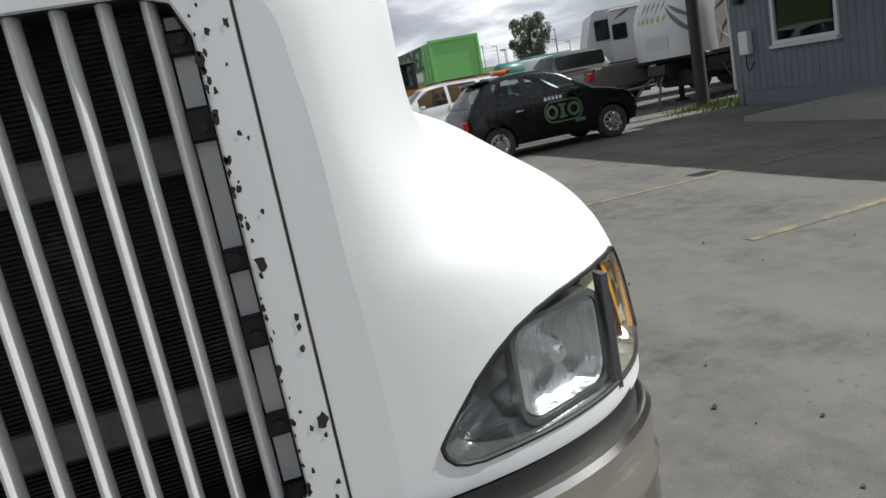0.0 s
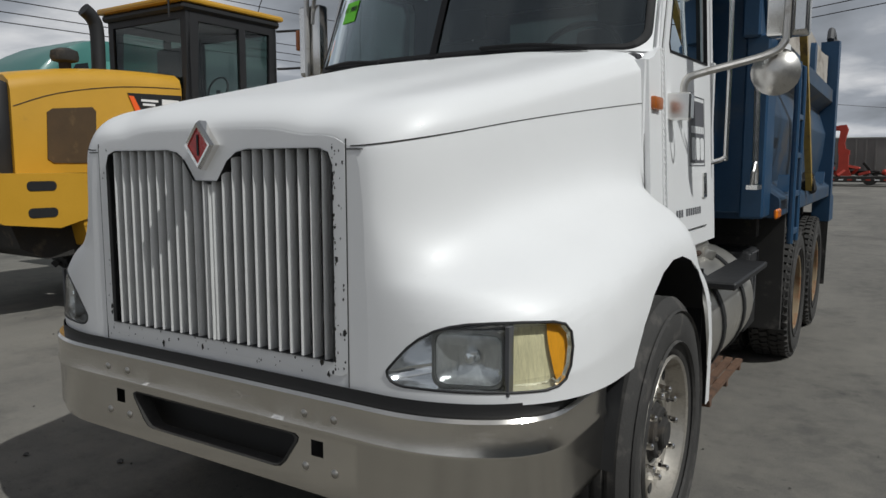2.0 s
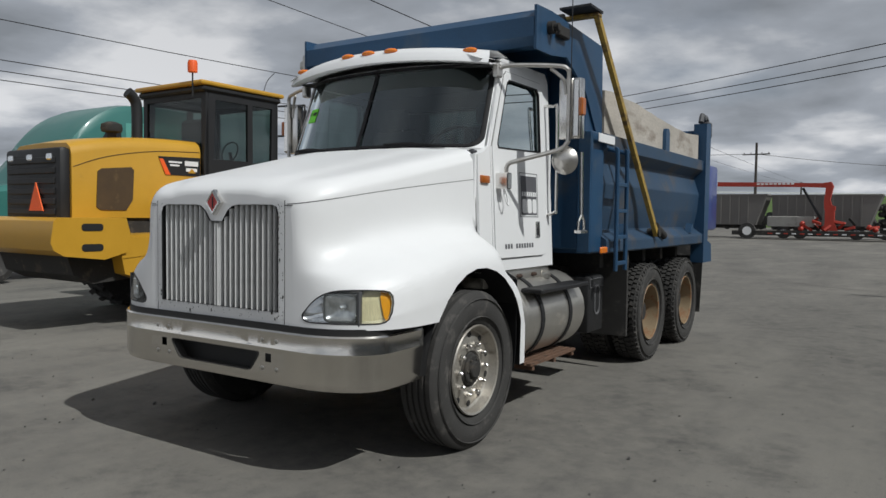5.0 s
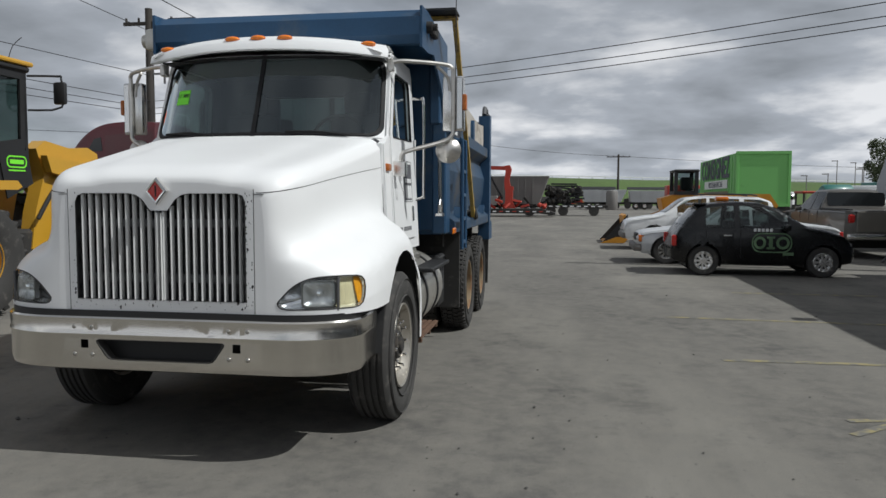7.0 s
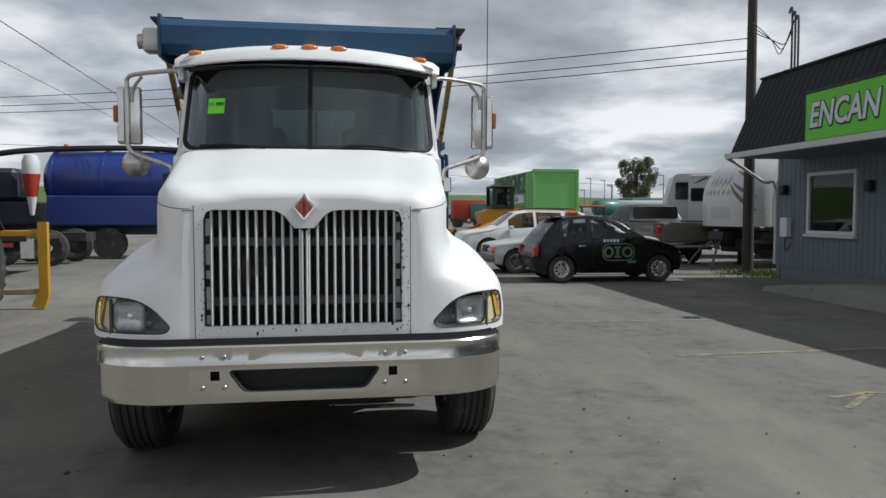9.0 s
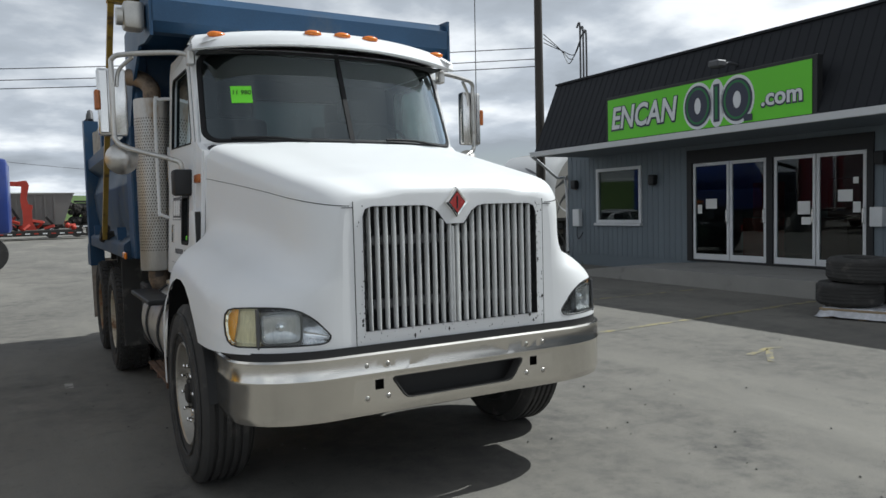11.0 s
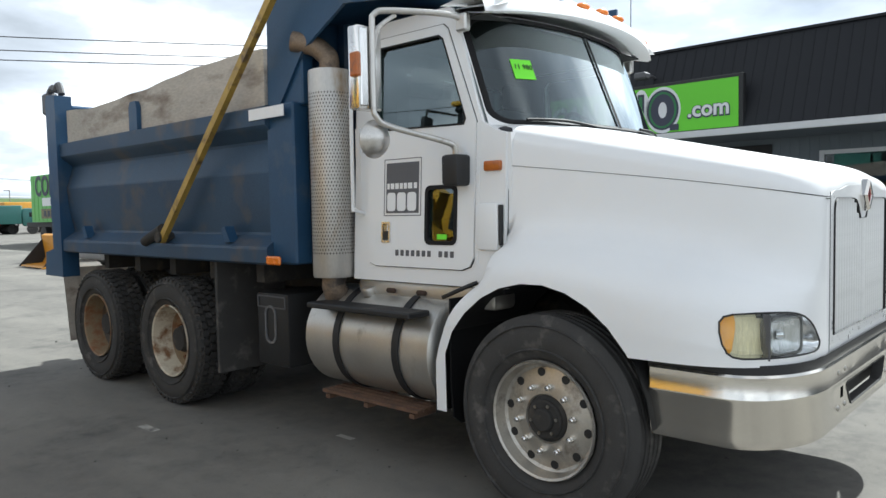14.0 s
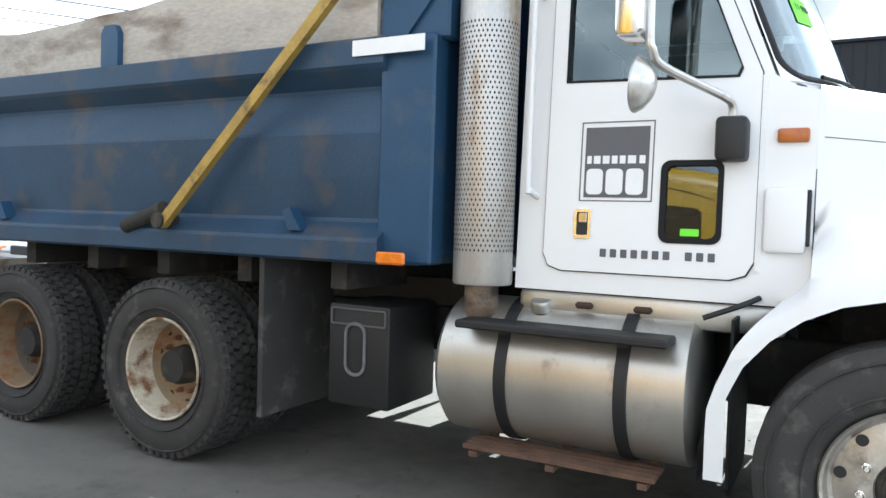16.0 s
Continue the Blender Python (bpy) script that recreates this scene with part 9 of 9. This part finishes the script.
# ---- far side of the yard ----
def dump_trailer(x, y, L, paint, label, h=2.7):
    t = thing("dump_trailer", label, "trailer", "far trailers", at=(x, y, 0))
    bm = B()
    prism(bm, [(0, h), (0.1, 1.15), (0.4, 1.05), (L - 0.8, 1.05), (L, h)], lambda a, b, d: (a, d, b), -1.2, 1.2)
    part("tub", bm, paint, t)
    bm = B()
    box(bm, -0.05, L + 0.05, -1.26, 1.26, h, h + 0.12)
    part("top_rail", bm, paint, t)
    n = int(L / 0.75)
    for k in range(n):
        bm = B()
        box(bm, 0.45 + k * (L - 1.2) / n, 0.55 + k * (L - 1.2) / n, -1.27, -1.2, 1.1, h)
        part("side_post", bm, paint, t)
    bm = B()
    box(bm, 0.2, L - 0.3, -0.6, 0.6, 0.75, 1.05)
    part("frame", bm, "grime", t)
    for wx in (0.9, 2.1, L - 1.6):
        bm = B()
        cyl(bm, (wx, -1.2, 0.52), (wx, -0.9, 0.52), 0.52, n=20)
        cyl(bm, (wx, -1.21, 0.52), (wx, -1.2, 0.52), 0.27, n=16)
        part("wheel", bm, "rubber", t)
        bm = B()
        cyl(bm, (wx, -1.225, 0.52), (wx, -1.212, 0.52), 0.26, n=16)
        part("rim", bm, "bright_metal", t)


dump_trailer(-15.5, 61, 8.2, "trailer_grey", "grey steel dump trailer across the yard", 3.4)
dump_trailer(-7.0, 61.5, 7.6, "trailer_grey", "grey steel dump trailer across the yard", 3.35)
dump_trailer(4.4, 105, 6.2, "trailer_white", "white dump trailer at the far fence", 2.7)
dump_trailer(11.0, 105, 6.0, "trailer_white", "white dump trailer at the far fence", 2.6)
dump_trailer(17.5, 100, 6.6, "trailer_white", "white dump trailer at the far fence", 2.7)
dump_trailer(25.0, 104, 6.6, "trailer_white", "white dump trailer at the far fence", 2.6)
low = thing("lowboy_trailer", "black lowboy trailer with white wheel and reflectors", "trailer")
bm = B()
prism(bm, [(-9.2, 0.3), (-9.2, 0.62), (0.2, 0.70), (1.3, 0.35), (1.3, 0.2), (0.0, 0.3)], lambda a, b, d: (a, d, b), 56.6, 59.2)
part("deck", bm, "grime", low)
for k in range(14):
    bm = B()
    box(bm, -6.6 + 0.55 * k, -6.3 + 0.55 * k, 56.57, 56.6, 0.42, 0.50)
    part("reflector", bm, "decal_white" if k % 2 else "crane_red", low)
bm = B()
cyl(bm, (-8.1, 56.6, 0.62), (-8.1, 57.0, 0.62), 0.60, n=24)
part("wheel", bm, "rubber", low)
bm = B()
cyl(bm, (-8.1, 56.58, 0.62), (-8.1, 56.6, 0.62), 0.33, n=20)
part("rim", bm, "decal_white", low)
crane = thing("knuckle_crane", "red knuckle-boom crane folded on the trailer", "crane")
bm = B()
prism(bm, [(-10.5, 4.05), (-10.5, 4.38), (-3.0, 4.20), (-2.75, 4.10), (-2.75, 3.86), (-4.0, 3.92)], lambda a, b, d: (a, d, b), 57.2, 57.6)
boom = part("boom", bm, "crane_red", crane)
bm = B()
for k in range(9):
    box(bm, -7.6 + 0.30 * k, -7.38 + 0.30 * k, 57.185, 57.2, 4.12, 4.24)
part("boom_bars", bm, "decal_white", boom)
bm = B()
prism(bm, [(-3.0, 4.22), (-2.5, 4.28), (-2.35, 3.95), (-2.55, 3.0), (-2.45, 2.6), (-2.2, 2.5), (-2.2, 2.2), (-2.9, 2.2), (-2.95, 2.9), (-2.85, 3.8)], lambda a, b, d: (a, d, b), 57.15, 57.65)
part("mast", bm, "crane_red", crane)
bm = B()
prism(bm, [(-3.0, 0.72), (-2.0, 0.72), (-2.25, 1.3), (-2.25, 2.25), (-2.85, 2.25), (-2.85, 1.3)], lambda a, b, d: (a, d, b), 57.1, 57.7)
part("pedestal", bm, "crane_red", crane)
bm = B()
cyl(bm, (-3.1, 57.4, 1.5), (-4.4, 57.4, 3.85), 0.09, n=12)
part("lift_ram", bm, "black", crane)
junk = random.Random(31)
for k in range(22):
    bm = B()
    x, z = junk.uniform(-4.6, 0.7), junk.uniform(0.75, 1.5)
    if x > -0.5:
        z *= 0.8
    m = pose(x, junk.uniform(56.8, 58.4), z, junk.uniform(-20, 20), junk.uniform(-50, 50), junk.uniform(-40, 40))
    if k % 3:
        box(bm, -0.35, 0.35, -0.08, 0.08, -0.09, 0.09, 0.01, m)
    else:
        lathe(bm, [(0.0, -0.12), (0.16, -0.12), (0.2, -0.05), (0.2, 0.05), (0.16, 0.12), (0.0, 0.12)], m.translation, m.col[0].to_3d(), 14)
    part("outrigger", bm, "crane_red" if k % 4 else "grime", crane)
bm = B()
box(bm, -6.8, -3.6, 57.3, 58.6, 0.95, 1.75, 0.05)
tagged(part("counter_block", bm, "concrete"), "pale concrete block on the lowboy deck", "block")
# black axles and frame rails piled on a low trailer
pile = thing("axle_trailer", "low trailer piled with black axles and frame rails", "trailer", at=(0.2, 63.5, 0))
bm = B()
box(bm, -0.4, 5.6, -1.2, 1.2, 0.75, 0.95)
part("deck", bm, "grime", pile)
for k in range(9):
    bm = B()
    box(bm, -0.2 + 0.62 * k, 0.15 + 0.62 * k, -1.23, -1.2, 0.80, 0.90)
    part("reflector", bm, "decal_white", pile)
for wx in (0.6, 1.7, 4.4):
    bm = B()
    cyl(bm, (wx, -1.2, 0.45), (wx, -0.9, 0.45), 0.45, n=20)
    part("wheel", bm, "rubber", pile)
scrap = random.Random(21)
for k in range(22):
    x, z = scrap.uniform(0.1, 3.3), 0.0
    z = scrap.uniform(1.1, 2.9 - 0.18 * abs(x - 1.3))
    bm = B()
    lathe(bm, [(0.05, -1.0), (0.07, -0.95), (0.22, -0.9), (0.24, -0.75), (0.09, -0.7), (0.09, -0.15), (0.2, 0.0), (0.09, 0.2), (0.09, 0.7), (0.24, 0.75), (0.22, 0.9), (0.05, 1.0)], (x, 0, z), (scrap.uniform(-0.5, 0.5), 1, scrap.uniform(-0.2, 0.2)), 14)
    part("axle", bm, "grime", pile)
for k in range(10):
    bm = B()
    m = pose(1.9, scrap.uniform(-0.9, 0.9), 1.05 + 0.2 * k, 0, scrap.uniform(-7, 7), scrap.uniform(-10, 10))
    box(bm, -1.9 + 0.06 * k, 1.9 - 0.10 * k, -0.04, 0.04, -0.08, 0.08, 0.0, m)
    part("frame_rail", bm, "black", pile)
# tarped loads, a grey tank and dark machines along the far fence
for k, (x, y, L, h) in enumerate(((3.9, 101.8, 5.0, 0.5), (10.5, 101.8, 5.4, 0.45))):
    bm = B()
    loft(bm, [[(x + L * i / 8, y + d, 2.72 + h * (1 - abs(d) / 1.4) + 0.12 * noise.noise((i, d, k))) for d in (-1.2, -0.6, 0, 0.6, 1.2)] for i in range(9)])
    tagged(part("load_tarp", bm, "black"), "black tarp over a far trailer load", "tarp", "load tarps")
bm = B()
lathe(bm, [(0.0, 0), (0.75, 0.0), (0.8, 0.1), (0.8, 2.4), (0.65, 2.65), (0.0, 2.7)], (8.3, 99.5, 0.0), (0, 0, 1), 24)
tagged(part("steel_tank", bm, "trailer_grey"), "upright grey steel tank in the far row", "tank")
for k in range(16):
    x = -22 + 3.1 * k + scrap.uniform(-0.5, 0.5)
    t = thing("far_machine", "dark machine parked along the far fence", "machine", "far machines", at=(x, 112 + scrap.uniform(-3, 3), 0), turn=scrap.uniform(-15, 15))
    w, h2 = scrap.uniform(2.0, 3.6), scrap.uniform(1.6, 2.6)
    bm = B()
    prism(bm, [(-w / 2, 0.7), (-w / 2, h2 * 0.7), (-w * 0.1, h2 * 0.8), (0.0, h2), (w * 0.35, h2), (w / 2, h2 * 0.6), (w / 2, 0.7)], lambda a, b, d: (a, d, b), -1.0, 1.0)
    part("body", bm, scrap.choice(["grime", "grime", "black", "crane_red", "trailer_grey", "machine_orange"]), t)
    for wx in (-w / 3, w / 3):
        bm = B()
        cyl(bm, (wx, -1.15, 0.5), (wx, -0.8, 0.5), 0.5, n=16)
        part("wheel", bm, "rubber", t)
    bm = B()
    box(bm, -0.2, w * 0.33, -1.02, 1.02, h2 - 0.55, h2 - 0.12, 0.03)
    part("window", bm, "car_window", t)
# machines seen between the container and the trailers
loa = thing("canopy_loader", "compact machine with an orange canopy roof", "loader", at=(16.5, 45, 0))
bm = B()
box(bm, 0.0, 1.8, -0.9, 0.9, 1.90, 2.05, 0.05)
part("canopy", bm, "crane_red", loa)
for px in (0.12, 1.68):
    for py in (-0.8, 0.8):
        bm = B()
        box(bm, px - 0.05, px + 0.05, py - 0.05, py + 0.05, 0.9, 1.9)
        part("post", bm, "black", loa)
bm = B()
prism(bm, [(-0.2, 0.4), (-0.1, 1.2), (1.9, 1.25), (2.3, 0.9), (2.3, 0.4)], lambda a, b, d: (a, d, b), -0.8, 0.8)
part("body", bm, "grime", loa)
for wx in (0.3, 1.8):
    bm = B()
    cyl(bm, (wx, -1.0, 0.42), (wx, 1.0, 0.42), 0.42, n=18)
    part("axle", bm, "rubber", loa)
bm = B()
lathe(bm, [(0.0, -1.0), (0.5, -0.95), (0.6, -0.8), (0.6, 0.8), (0.5, 0.95), (0.0, 1.0)], (19.4, 47, 1.9), (1, 0.2, 0), 20)
box(bm, 18.7, 20.1, 46.6, 47.4, 0.0, 1.4)
tagged(part("green_tank", bm, "teal"), "round green tank on a stand", "tank")
van = thing("box_trailer", "long white box trailer beyond the pickup", "trailer", at=(20.6, 49, 0), turn=-3)
bm = B()
box(bm, 0, 5.2, -1.1, 1.1, 0.9, 2.45, 0.12, seg=2)
part("box", bm, "trailer_white", van)
for wx in (1.0, 2.0, 4.2):
    bm = B()
    cyl(bm, (wx, -1.12, 0.45), (wx, -0.8, 0.45), 0.45, n=18)
    part("wheel", bm, "rubber", van)
for k in range(18):
    bm = B()
    x, y, h2 = scrap.uniform(24, 62), scrap.uniform(95, 128), scrap.uniform(4.5, 7.5)
    cyl(bm, (x, y, 0), (x, y, h2), 0.06, n=6)
    box(bm, x - 0.8, x + 0.1, y - 0.08, y + 0.08, h2 - 0.1, h2 + 0.02)
    tagged(part("yard_mast", bm, "trailer_grey"), "thin grey mast far across the yard", "mast", "yard masts")
guard_rail = thing("guard_rail", "pale highway guard rail on the embankment", "guard rail", at=(5, 186, 0), turn=33)
bm = B()
for x in range(-140, 261, 4):
    box(bm, x - 0.1, x + 0.1, -0.1, 0.1, 6.5, 7.2)
box(bm, -145, 265, -0.15, -0.05, 7.05, 7.32)
part("rail", bm, "trailer_white", guard_rail)
rr = random.Random(11)
for k in range(26):
    x = 14 + k * 2.7 + rr.uniform(-0.6, 0.6)
    y = 62 + rr.uniform(-6, 26)
    h2, w = rr.uniform(1.8, 3.0), rr.uniform(2.2, 5.0)
    t = thing("distant_vehicle", "distant parked truck in the crowded yard", "vehicle", "distant vehicles", at=(x, y, 0), turn=rr.uniform(-25, 25))
    paint = rr.choice(["trailer_white", "trailer_white", "trailer_grey", "crane_red", "teal", "rv_white", "machine_orange", "car_silver"])
    bm = B()
    box(bm, -w / 2, w / 2, -1.1, 1.1, 0.9, h2, 0.1, seg=2)
    part("body", bm, paint, t)
    bm = B()
    box(bm, w / 2, w / 2 + 1.4, -1.0, 1.0, 0.7, min(h2, 2.3), 0.2, seg=2)
    part("cab", bm, paint, t)
    bm = B()
    box(bm, w / 2 + 0.5, w / 2 + 1.42, -1.02, 1.02, 1.45, 2.0, 0.1)
    part("window", bm, "car_window", t)
    for wx in (-w / 3, w / 2 + 0.8):
        bm = B()
        cyl(bm, (wx, -1.12, 0.45), (wx, 1.12, 0.45), 0.45, n=16)
        part("axle", bm, "rubber", t)
bm = B()
rows = []
vs, fs = [], []
for k in range(1100):
    x, y = 10.5 + rr.gauss(0.2, 0.45), 12.9 + rr.gauss(0, 0.45)
    h2, a = rr.uniform(0.05, 0.16), rr.uniform(0, 6.28)
    base = len(vs)
    dx, dy = 0.012 * math.cos(a), 0.012 * math.sin(a)
    lean_x, lean_y = rr.uniform(-0.05, 0.05), rr.uniform(-0.05, 0.05)
    vs += [(x - dx, y - dy, 0.0), (x + dx, y + dy, 0.0), (x + lean_x, y + lean_y, h2)]
    fs.append((base, base + 1, base + 2))
bm.free()
me = bpy.data.meshes.new("grass_tufts")
me.from_pydata(vs, [], fs)
me.materials.append(M["grass"])
grass_ob = tagged(new("grass_tufts", me), "sparse yellow-green grass beside the office", "grass", kind="stuff")
bm = B()
rows = [[(9.9 + 0.3 * noise.noise((q, 1, 0)), 12.45 + q * 0.6, 0.006), (10.2 + 0.3 * noise.noise((q, 3, 0)), 12.5 + q * 0.6, 0.02), (14.5, 12.76 + q * 0.6, 0.02)] for q in (0, 0.5, 1, 1.5, 2, 2.6)]
loft(bm, rows)
tagged(part("verge", bm, "verge_soil"), "strip of rough grass beside the office", "verge", kind="structure")
grass_ob.matrix_basis = YARD
